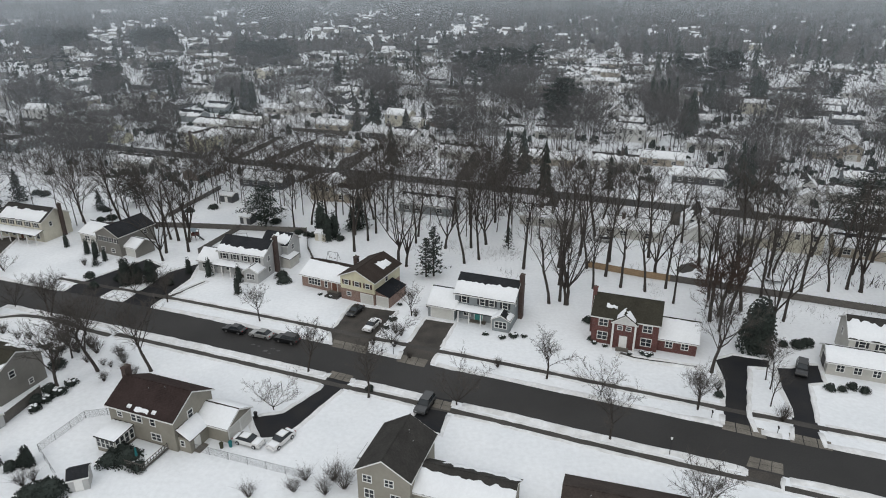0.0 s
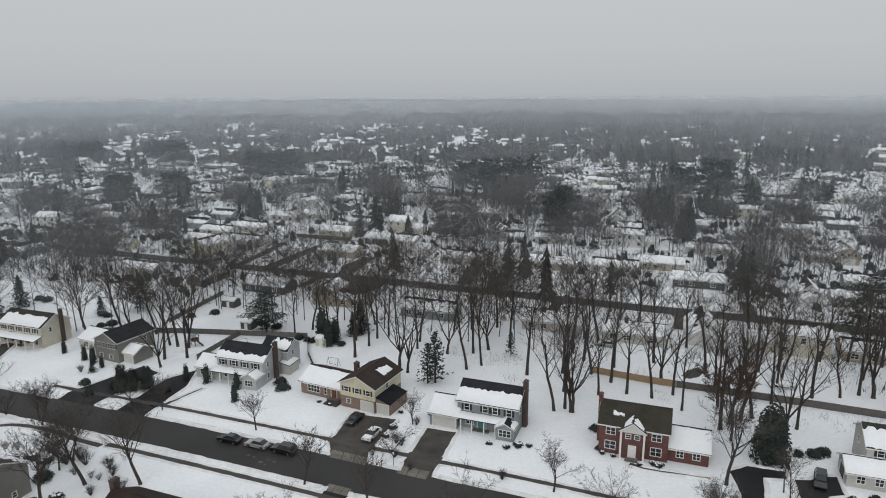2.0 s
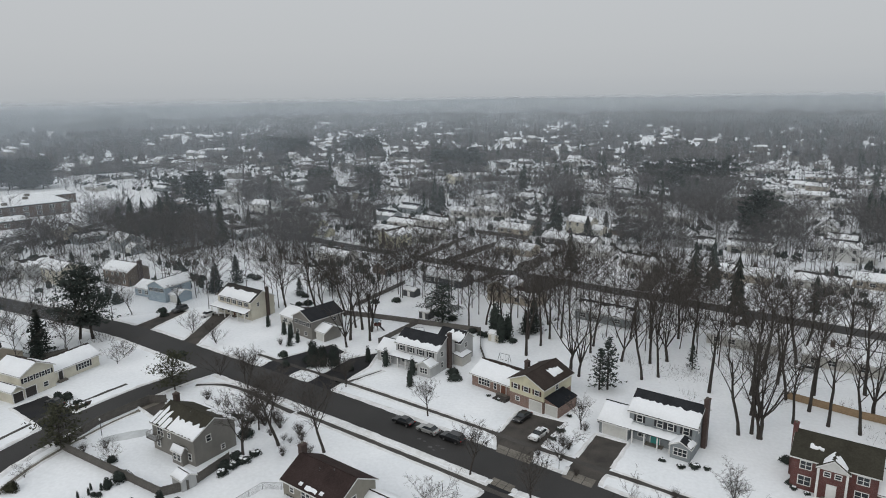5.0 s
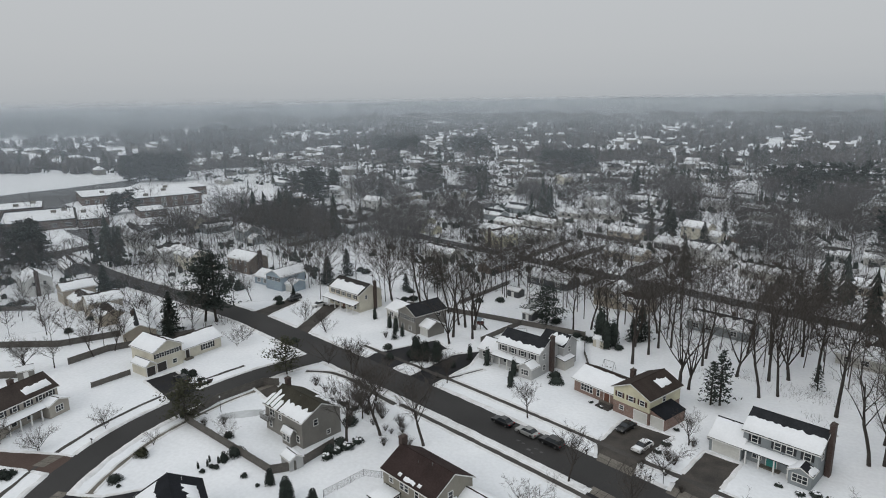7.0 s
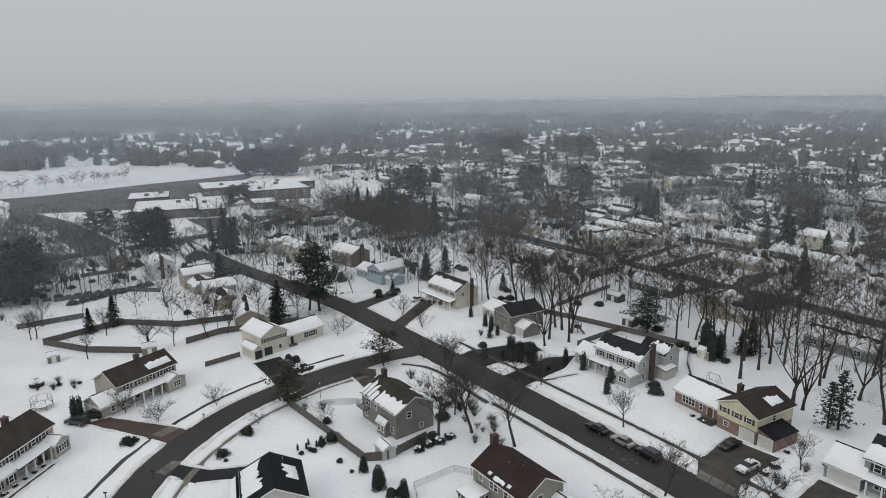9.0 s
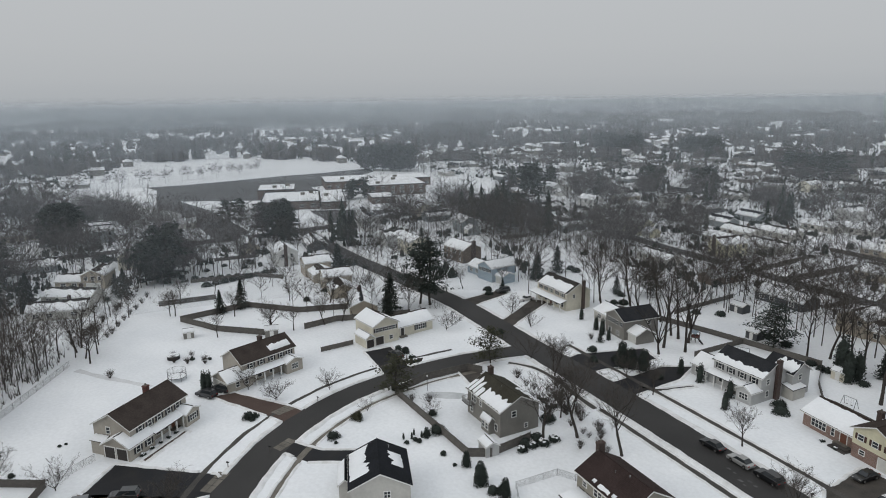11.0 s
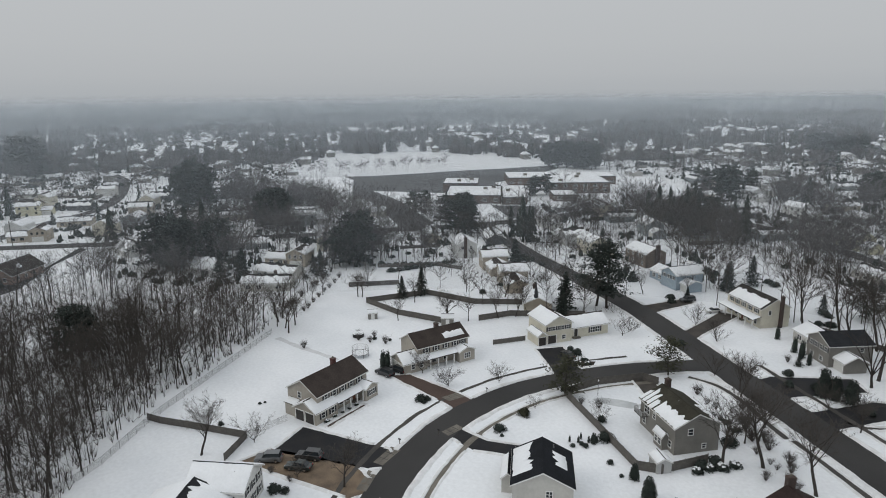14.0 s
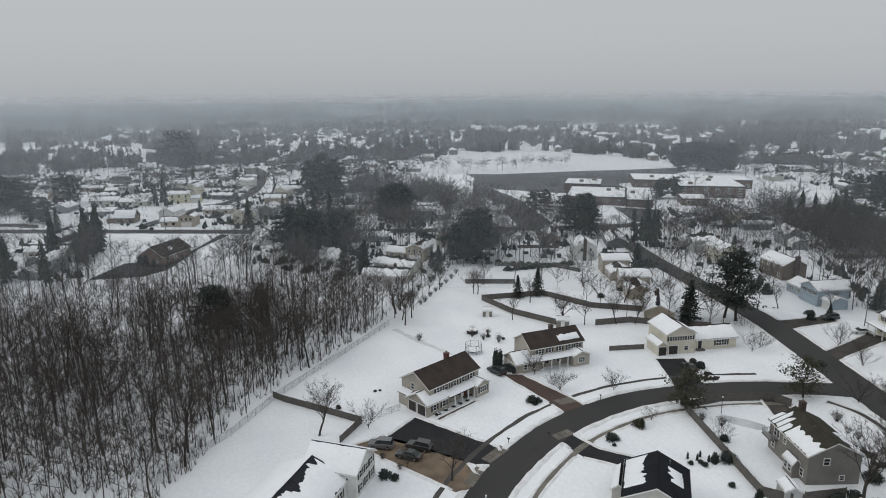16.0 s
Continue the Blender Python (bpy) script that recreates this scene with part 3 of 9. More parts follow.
yard("car_park_2", [(-272, 130), (-279, 151), (-355, 167), (-400, 170), (-452, 192), (-466, 182), (-392, 152), (-352, 150)], 0.024, FIELD_LOT, "wet asphalt drive to the car park", "car park", 0.6)
yard("car_park_3", [(-246, -49), (-244, -31), (-252, -23), (-281, -14.4), (-309, -1), (-311, -5), (-270, -20), (-262, -26), (-264, -37), (-268, -40)], 0.024, DRIVE, "wet black asphalt car park beside woods", "car park", 0.5)
yard("car_park_4", [(-310, 205), (-292, 225), (-272, 240), (-268, 190)], 0.024, FIELD_LOT, "wet asphalt car park before the school", "car park", 0.6)

# concrete aprons where drives cross the verge: two slabs each, left bare of snow
def apron(corners, n=3):
    a, b, c, d = (Vector((*p, 0)) for p in corners)
    for k in range(n):
        s0, s1 = k / n + 0.012, (k + 1) / n - 0.012
        for t0, t1 in ((0.01, 0.485), (0.515, 0.99)):
            q = [a.lerp(b, s0).lerp(d.lerp(c, s0), t0), a.lerp(b, s1).lerp(d.lerp(c, s1), t0), a.lerp(b, s1).lerp(d.lerp(c, s1), t1), a.lerp(b, s0).lerp(d.lerp(c, s0), t1)]
            part("slab", Shape().slab([(p.x, p.y, 0.028) for p in q], 0.02), CONCRETE, APRON)


APRON = tagged(new("apron"), "damp tan concrete slabs across the verge", "driveway apron", kind="structure")
for corners in ([(42.4, 81.4), (48.0, 79.2), (47.4, 76.8), (41.6, 79.2)], [(51.2, 78.4), (56.4, 76.2), (55.6, 74.2), (50.4, 76.2)], [(-7.9, 100.4), (-2.6, 98.4), (-3.3, 96.0), (-8.4, 98.0)], [(-20.6, 105.6), (-13.6, 102.8), (-14.0, 100.4), (-20.6, 103.0)],
                [(-19.2, 95.0), (-15.2, 93.4), (-15.6, 91.4), (-20.0, 93.2)], [(-3.2, 87.6), (1.6, 85.8), (1.0, 83.6), (-3.6, 85.4)], [(43.2, 73.2), (47.2, 71.6), (46.2, 69.4), (41.8, 71.2)],
                [(-97.6, 43.2), (-94.4, 38.2), (-92.6, 39.2), (-95.6, 44.2)], [(-92.6, 36.6), (-88.4, 32.6), (-87.0, 33.8), (-91.2, 37.8)], [(-110.6, 65.2), (-110.2, 60.6), (-107.8, 61.2), (-108.0, 65.8)], [(-98.6, 57.6), (-97.6, 53.6), (-95.6, 54.0), (-96.6, 58.2)]):
    apron(corners)

s = Shape()
for (ob, c), off, wide, high in ((roads[0], 4.1, 1.3, 0.30), (roads[1], 3.2, 1.2, 0.30), (roads[2], 3.7, 1.2, 0.3), (walks[0], 0.55, 0.6, 0.16), (walks[1], 0.55, 0.6, 0.16), (walks[2], 0.6, 0.6, 0.16), (walks[3], 0.4, 0.6, 0.18)):
    for side in (1, -1):
        ridge(s, c[1], side, off, wide, high, c)
for ob, c in drives:
    q = [Vector((*p, 0)) for p in c[1]]
    if sum((b.x - a.x) * (b.y + a.y) for a, b in zip(q, q[1:] + q[:1])) > 0:
        q.reverse()
    line = []
    for a, b in zip(q, q[1:] + q[:1]):
        n = max(2, int((b - a).length / 1.1))
        line += [a + (b - a) * (j / n) for j in range(n)]
    ridge(s, line, -1, -0.25, 0.8, 0.22, c)
tagged(part("snowbank", s, BERM, smooth=True), "low rough banks of ploughed snow beside streets and drives", "snow bank", kind="stuff")

# see-through rings round the camera stand in for haze, from 205 m out
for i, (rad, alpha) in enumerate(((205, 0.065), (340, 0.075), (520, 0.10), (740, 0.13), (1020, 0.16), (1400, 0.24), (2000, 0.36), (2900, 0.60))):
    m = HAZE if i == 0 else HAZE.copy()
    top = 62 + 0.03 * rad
    # outer rings get a lighter tone, set to match the low sky
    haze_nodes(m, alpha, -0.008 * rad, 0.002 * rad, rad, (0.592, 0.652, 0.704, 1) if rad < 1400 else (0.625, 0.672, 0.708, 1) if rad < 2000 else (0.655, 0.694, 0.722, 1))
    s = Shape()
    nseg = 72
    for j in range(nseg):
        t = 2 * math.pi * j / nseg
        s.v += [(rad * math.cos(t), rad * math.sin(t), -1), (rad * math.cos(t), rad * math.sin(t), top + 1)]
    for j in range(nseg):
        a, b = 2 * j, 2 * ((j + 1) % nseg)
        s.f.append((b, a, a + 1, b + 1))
    tagged(part("haze_shell", s, m, smooth=True), "see-through shell that paints pale grey haze over all behind it", "haze", kind="structure")

# ---- trees ----
def bare_tree_shapes(seed, height, bole, limbs, lean, twigs, thick, twig_r, leader=0.0, mid=6, sub=8):
    """A leafless tree: bole, rising limbs, branches and fine twigs. lean: how far the limbs spread; leader: how far the stem runs on."""
    rnd = random.Random(seed)
    tr, cr = Shape(), Shape()

    def bend(p, d, length, n, wobble, up):
        path = [Vector(p)]
        d = Vector(d).normalized()
        for _ in range(n):
            d = (d + Vector((rnd.gauss(0, wobble), rnd.gauss(0, wobble), rnd.gauss(0, wobble) * 0.5 + up))).normalized()
            path.append(path[-1] + d * length / n)
        return path

    r0 = height * thick
    split_h = height * bole
    stem = bend((0, 0, -0.2), (rnd.gauss(0, 0.06), rnd.gauss(0, 0.06), 1), split_h + height * leader, 6, 0.075, 0.03)
    tr.tube(stem, [r0 * 1.3, r0, r0 * 0.95, r0 * 0.9, r0 * (0.85 - 0.2 * (leader > 0)), r0 * (0.8 - 0.35 * (leader > 0)), r0 * (0.7 if not leader else 0.3)], 7)
    arms = []
    for k in range(limbs):
        f = (k + 0.5 * rnd.random()) / limbs
        if leader:
            t = bole / (bole + leader) + (1 - bole / (bole + leader)) * f * 0.96
        else:
            t = 0.86 + 0.14 * f
        i = min(int(t * 6), 5)
        p = stem[i].lerp(stem[i + 1], t * 6 - i)
        a = 2.4 * k + rnd.random() * 0.7
        out = lean * rnd.uniform(0.7, 1.25) * (1.0 if k % 4 else 0.35)
        ln = (height - p.z) * rnd.uniform(0.82, 1.05) * (1 + 0.22 * out) if not leader else max(height - p.z, height * 0.24) * rnd.uniform(0.75, 1.0)
        lp = bend(p, (math.cos(a) * out, math.sin(a) * out, 1.0), ln, 5, 0.10, 0.03)
        rr = r0 * (0.52 if not leader else 0.42)
        tr.tube(lp, [rr, rr * 0.8, rr * 0.6, rr * 0.42, rr * 0.26, rr * 0.08], 4)
        arms.append((lp, rr, ln))
    for lp, rr, ln in arms:
        for k in range(sub):
            t = 0.18 + 0.8 * (k + rnd.random()) / sub
            i = min(int(t * 5), 4)
            p = lp[i].lerp(lp[i + 1], t * 5 - i)
            side = Vector((rnd.gauss(0, 1), rnd.gauss(0, 1), 0.35 * rnd.random())).normalized()
            d = (lp[i + 1] - lp[i]).normalized() * 0.75 + side * 0.85
            l2 = ln * rnd.uniform(0.34, 0.52) * (1.12 - 0.62 * t)
            bp = bend(p, d, l2, 3, 0.14, 0.07)
            cr.tube([bp[0], bp[1].lerp(bp[2], 0.4), bp[3]], [rr * 0.30, rr * 0.17, rr * 0.04], 3, False)
            for q in range(mid):
                t2 = 0.12 + 0.86 * (q + rnd.random()) / mid
                j = min(int(t2 * 3), 2)
                p2 = bp[j].lerp(bp[j + 1], t2 * 3 - j)
                d2 = (bp[j + 1] - bp[j]).normalized() * 0.8 + Vector((rnd.gauss(0, 0.6), rnd.gauss(0, 0.6), rnd.gauss(0.1, 0.4)))
                l3 = l2 * rnd.uniform(0.3, 0.55)
                e2 = p2 + d2.normalized() * l3
                cr.blade(p2, e2, twig_r * 1.3, rnd)
                for s in range(twigs):
                    p3 = p2.lerp(e2, 0.15 + 0.8 * rnd.random())
                    d3 = d2.normalized() + Vector((rnd.gauss(0, 0.6), rnd.gauss(0, 0.6), rnd.gauss(0.1, 0.45)))
                    cr.blade(p3, p3 + d3.normalized() * l3 * rnd.uniform(0.4, 0.85), twig_r * rnd.uniform(0.55, 0.9), rnd)
    return tr, cr


def needle_tree_shapes(seed, height, spread, clumps, bare=0.12, droop=-0.25, leaf=0.55, power=1.0):
    """An evergreen: trunk with whorled limbs that carry many small flat sprays."""
    rnd = random.Random(seed)
    tr, cr = Shape(), Shape()
    tr.tube([(0, 0, -0.2), (0.05, 0, height * 0.5), (0, 0.05, height * 0.97)], [height * 0.022, height * 0.014, 0.02], 6)
    for k in range(clumps):
        t = bare + (1 - bare) * (k / clumps) ** 0.9
        a = 2.39996 * k + rnd.random() * 0.5
        reach = spread * (1 - t) ** power * rnd.uniform(0.45, 1.2) + 0.15
        d = Vector((math.cos(a), math.sin(a), droop + 0.35 * t + rnd.gauss(0, 0.1)))
        p = Vector((0, 0, t * height))
        e = p + d * reach
        if k % 3 == 0:
            tr.spike(p, e, 0.05)
        n = 3 + int(reach * 1.6)
        for j in range(n):
            u = 0.25 + 0.8 * (j + rnd.random()) / n
            c = p + (e - p) * u + Vector((rnd.gauss(0, 0.18), rnd.gauss(0, 0.18), rnd.gauss(0, 0.16))) * min(1.2, reach * 0.5)
            size = leaf * rnd.uniform(0.6, 1.25)
            x = Vector((rnd.gauss(0, 1), rnd.gauss(0, 1), rnd.gauss(0, 0.35))).normalized()
            y = x.cross(Vector((rnd.gauss(0, 0.5), rnd.gauss(0, 0.5), 1))).normalized()
            cr.add([c - x * size, c + y * size * 0.4 - x * size * 0.2, c + x * size + Vector((0, 0, -0.25 * size)), c - y * size * 0.4 - x * size * 0.2], [(0, 1, 2, 3)])
    return tr, cr


def pine_shapes(seed, height, spread, limbs=46, leaf=0.62, bare=0.22, thickset=1.0):
    """An old pine: a bare lower stem and irregular level limbs with tufts of needles towards their ends."""
    rnd = random.Random(seed)
    tr, cr = Shape(), Shape()
    stem = [Vector((rnd.gauss(0, 0.25) * (k > 0), rnd.gauss(0, 0.25) * (k > 0), -0.2 + height * 0.96 * k / 5)) for k in range(6)]
    tr.tube(stem, [height * 0.019 * (1 - 0.16 * k) for k in range(6)], 6)
    for k in range(limbs):
        t = bare + (0.97 - bare) * (k + rnd.random()) / limbs
        a = 2.39996 * k + rnd.gauss(0, 0.5)
        shape = (1.0 - ((t - 0.45) / 0.62) ** 2) if t > 0.45 else 0.75 + 0.55 * (t - bare)
        reach = spread * max(0.12, shape) * rnd.uniform(0.35, 1.25)
        i = min(int(t * 5), 4)
        p = stem[i].lerp(stem[i + 1], t * 5 - i)
        e = p + Vector((math.cos(a), math.sin(a), rnd.gauss(0.08, 0.12))) * reach
        tr.spike(p, e, 0.07)
        n = int((6 + reach * 4) * thickset)
        for j in range(n):
            u = 0.35 + 0.72 * rnd.random() ** 0.7
            w = 0.16 * reach + 0.35
            c = p.lerp(e, u) + Vector((rnd.gauss(0, w), rnd.gauss(0, w), abs(rnd.gauss(0, 0.4))))
            size = leaf * rnd.uniform(0.6, 1.2)
            x = Vector((rnd.gauss(0, 1), rnd.gauss(0, 1), rnd.gauss(0.25, 0.4))).normalized()
            y = x.cross(Vector((rnd.gauss(0, 0.6), rnd.gauss(0, 0.6), 1))).normalized()
            cr.add([c - x * size, c + y * size * 0.42, c + x * size, c - y * size * 0.42], [(0, 1, 2, 3)])
    return tr, cr


def bush_shape(seed, w, h, n, leaf):
    rnd = random.Random(seed)
    s = Shape()
    m = 9
    for j, (q, zz) in enumerate(((0.5, 0.0), (0.74, 0.25), (0.72, 0.5), (0.48, 0.75), (0.0, 0.88))):
        for i in range(m):
            a = 6.2832 * i / m
            rr = w * q * (1 + 0.15 * math.sin(3 * a + seed + zz))
            s.v.append((rr * math.cos(a), rr * math.sin(a), zz * h))
            if j:
                k = m * j + i
                o = m * j + (i + 1) % m
                s.f.append((k - m, o - m, o, k))
    for _ in range(n):
        a, z = rnd.random() * 2 * math.pi, rnd.random()
        rr = w * math.sqrt(max(0.02, 1 - (z * 1.05 - 0.1) ** 2)) * rnd.uniform(0.7, 1.05) * (1 + 0.2 * math.sin(3 * a + seed))
        c = Vector((rr * math.cos(a), rr * math.sin(a), z * h * rnd.uniform(0.75, 1.05)))
        size = leaf * rnd.uniform(0.6, 1.3)
        x = Vector((rnd.gauss(0, 1), rnd.gauss(0, 1), rnd.gauss(0, 0.8))).normalized()
        y = x.orthogonal().normalized()
        s.add([c - x * size, c + y * size * 0.6, c + x * size, c - y * size * 0.6], [(0, 1, 2, 3)])
    return s


def twig_bush_shape(seed, w, h, n, r=0.018):
    rnd = random.Random(seed)
    s = Shape()
    for _ in range(n):
        a = rnd.random() * 2 * math.pi
        d = Vector((math.cos(a) * rnd.uniform(0.1, 1) * w, math.sin(a) * rnd.uniform(0.1, 1) * w, h * rnd.uniform(0.6, 1.05)))
        p = Vector((d.x * 0.12, d.y * 0.12, 0))
        m = p.lerp(d, 0.45) + Vector((rnd.gauss(0, 0.08), rnd.gauss(0, 0.08), 0.1 * h))
        s.spike(p, d, r * 1.6)
        for _ in range(3):
            s.spike(m, m + (d - p) * 0.4 + Vector((rnd.gauss(0, 0.3) * w, rnd.gauss(0, 0.3) * w, rnd.gauss(0.1, 0.2) * h)), r)
    return s


KINDS = {}


def tree_kind(key, name, shapes, mats, label, category):
    KINDS[key] = (name, [(n, s.mesh(key + "_" + n, m)) for (n, s, m) in zip(("trunk", "crown"), shapes, mats) if s.v], label, category)


def plant(key, x, y, scale=1.0, turn=0.0, label="", group=""):
    name, meshes, lab, cat = KINDS[key]
    m = Matrix.Translation((x, y, 0)) @ Matrix.Rotation(turn, 4, "Z") @ Matrix.Diagonal((scale, scale, scale, 1))
    if len(meshes) == 1:
        ob = new(name, meshes[0][1])
        ob.matrix_basis = m
        return tagged(ob, label or lab, cat, group)
    ob = thing(name, m, label or lab, cat, group)
    for n, me in meshes:
        part(n, me, None, ob)
    return ob


for i in range(4):
    tree_kind(f"tall{i}", "bare_tree", bare_tree_shapes(10 + i, 22, 0.34, 8, 0.80, 3, 0.0145, 0.022, 0.42, 4, 6), (BARK, TWIG), "tall slender leafless tree standing in snow", "bare tree")
for i in range(2):
    tree_kind(f"split{i}", "bare_tree", bare_tree_shapes(30 + i, 22, 0.2, 6, 0.58, 4, 0.0190, 0.021, 0.0, 5, 6), (BARK, TWIG), "tall leafless tree forking low into rising limbs", "bare tree")
for i in range(3):
    tree_kind(f"yard{i}", "street_tree", bare_tree_shapes(50 + i, 9.5, 0.24, 9, 0.80, 6, 0.0180, 0.016, 0.34, 7), (BARK, TWIG), "spreading leafless street tree in a snowy verge", "bare tree")
for i in range(2):
    tree_kind(f"small{i}", "ornamental_tree", bare_tree_shapes(70 + i, 4.2, 0.16, 6, 1.15, 6, 0.0230, 0.0145, 0.0, 6), (BARK, TWIG), "small rounded leafless ornamental tree on a lawn", "small tree")
tree_kind("russet", "russet_tree", bare_tree_shapes(120, 17, 0.10, 10, 0.8, 12, 0.013, 0.055, 0.6, 6), (BARK, TWIG_RED), "tree holding dry red-brown leaves on its lower limbs", "tree")
for i in range(2):
    tree_kind(f"spruce{i}", "spruce_tree", needle_tree_shapes(200 + i, 11, 4.0, 190, 0.04, -0.25, 0.58), (BARK, NEEDLE), "dense dark green conical spruce", "evergreen tree")
    tree_kind(f"pine{i}", "pine_tree", pine_shapes(210 + i, 20, 6.6, 60, 0.46, 0.2, 2.4), (BARK, NEEDLE), "tall dark pine with a ragged layered crown", "evergreen tree")
for i in range(3):
    tree_kind(f"bigpine{i}", "pine_tree", pine_shapes(240 + i, 20, 5.6 + i * 0.7, 56, 0.85, 0.08, 1.5), (BARK, NEEDLE), "tall broad dark pine with a dense crown", "evergreen tree")
tree_kind("lacy", "pine_tree", needle_tree_shapes(220, 12, 3.8, 90, 0.1, -0.05, 0.5, 0.7), (BARK, NEEDLE), "thin open pine with sparse dark sprays", "evergreen tree")
tree_kind("olive", "pine_tree", pine_shapes(221, 12, 5.0, 46, 0.42, 0.12, 2.0), (BARK, NEEDLE_OLIVE), "broad olive-green pine beside the street", "evergreen tree")
tree_kind("column", "columnar_evergreen", (bush_shape(32, 0.8, 4.6, 560, 0.15), Shape()), (NEEDLE, NEEDLE), "narrow upright dark green arborvitae, also used for ivy-clad trunks", "evergreen shrub")
tree_kind("fat", "oval_evergreen", (bush_shape(31, 2.3, 8.4, 2100, 0.24), Shape()), (NEEDLE, NEEDLE), "dense oval dark green cedar", "evergreen tree")
tree_kind("broad", "pine_tree", pine_shapes(250, 12, 4.6, 70, 0.36, 0.10, 2.8), (BARK, NEEDLE), "broad low dark pine behind a fence", "evergreen tree")
tree_kind("bush", "evergreen_bush", (bush_shape(1, 1.0, 1.25, 330, 0.15), Shape()), (NEEDLE, NEEDLE), "rounded dark evergreen bush", "bush")
tree_kind("bush2", "evergreen_bush", (bush_shape(5, 1.0, 1.2, 420, 0.14), Shape()), (NEEDLE_OLIVE, NEEDLE), "clipped olive-green rounded bush", "bush")
tree_kind("dry", "dry_shrub", (twig_bush_shape(3, 1.1, 1.5, 60, 0.008), Shape()), (TWIG, TWIG), "leafless grey-brown shrub of thin upright twigs", "shrub")
tree_kind("brush", "bare_shrub", (twig_bush_shape(4, 1.2, 1.8, 80, 0.010), Shape()), (TWIG, TWIG), "leafless grey-brown shrub poking out of the snow", "shrub")
tree_kind("hedge", "evergreen_bush", (bush_shape(9, 1.0, 0.95, 760, 0.09), Shape()), (NEEDLE, NEEDLE), "large dense dark evergreen bush", "bush")


def snowy_bush(seed, w, h, n, leaf):
    """A low evergreen with clumps of snow lying on its upper sprays."""
    s = bush_shape(seed, w, h, n, leaf)
    caps = []
    rnd = random.Random(seed + 1)
    for turn in (0.4, 2.0, 3.7, 5.2):
        top = Shape()
        a, r = turn + rnd.random() * 0.6, w * rnd.uniform(0.3, 0.6)
        c = Vector((r * math.cos(a), r * math.sin(a), h * (1.05 - 0.55 * (r / w) ** 2)))
        q = rnd.uniform(0.24, 0.36) * w
        m = 9
        top.v.append(tuple(c + Vector((0, 0, 0.10 * w))))
        for ring, dz in ((0.6, 0.07), (1.0, -0.05)):
            for j in range(m):
                t = 6.2832 * j / m
                rr = q * ring * (1 + 0.3 * math.sin(2.3 * j + a))
                top.v.append(tuple(c + Vector((rr * math.cos(t), rr * math.sin(t), dz * w))))
        for j in range(m):
            top.f.append((0, 1 + j, 1 + (j + 1) % m))
            top.f.append((1 + j, 1 + m + j, 1 + m + (j + 1) % m, 1 + (j + 1) % m))
        caps.append(top)
    return s, caps


LEAVES, CAPS = snowy_bush(21, 1.0, 0.95, 420, 0.13)
KINDS["snowbush"] = ("snowy_bush", [("leaves", LEAVES.mesh("snowbush_leaves", NEEDLE, False))] + [("snow_cap", c.mesh("snowbush_cap", ROOF_SNOW, True)) for c in CAPS], "low evergreen bush half covered with snow", "bush")

# ---- houses ----
FACE = {"front": 0, "right": 90, "back": 180, "left": -90}
CACHE = {}
HOMES = []           # where houses stand, to keep trees off them: x, y, radius


def window_meshes(w, h, bars):
    key = ("window", round(w, 2), round(h, 2), bars)
    if key not in CACHE:
        f, p = Shape(), Shape()
        t = 0.11
        xs = [-w / 2 - t, -w / 2]
        for k in range(1, bars):
            xs += [-w / 2 + w * k / bars - 0.045, -w / 2 + w * k / bars + 0.045]
        xs += [w / 2, w / 2 + t]
        zs = [-t, 0, h / 2 - 0.035, h / 2 + 0.035, h, h + t]
        ids = {}

        def at(a, b, y):
            if (a, b, y) not in ids:
                ids[a, b, y] = len(f.v)
                f.v.append((xs[a], y - 0.02 * (b < 2), zs[b]))
            return ids[a, b, y]

        bar = lambda a, b: 0 <= a < len(xs) - 1 and 0 <= b < 5 and (a % 2 == 0 or b % 2 == 0)
        for a in range(len(xs) - 1):
            for b in range(5):
                if bar(a, b):
                    f.f.append((at(a, b, -0.075), at(a + 1, b, -0.075), at(a + 1, b + 1, -0.075), at(a, b + 1, -0.075)))
                    for da, db, e in ((-1, 0, ((a, b + 1), (a, b))), (1, 0, ((a + 1, b), (a + 1, b + 1))), (0, -1, ((a, b), (a + 1, b))), (0, 1, ((a + 1, b + 1), (a, b + 1)))):
                        if not bar(a + da, b + db):
                            f.f.append((at(*e[0], -0.075), at(*e[0], 0.03), at(*e[1], 0.03), at(*e[1], -0.075)))
        p.box(-w / 2, -0.03, 0, w / 2, 0.01, h)
        sh = Shape().box(-0.21, -0.06, -0.04, 0.21, 0.01, h + 0.04)
        CACHE[key] = (f.mesh("window", TRIM), p.mesh("pane", GLASS), {m.name: sh.mesh("shutter", m) for m in (SHUT_DARK, SHUT_BROWN)})
    return CACHE[key]


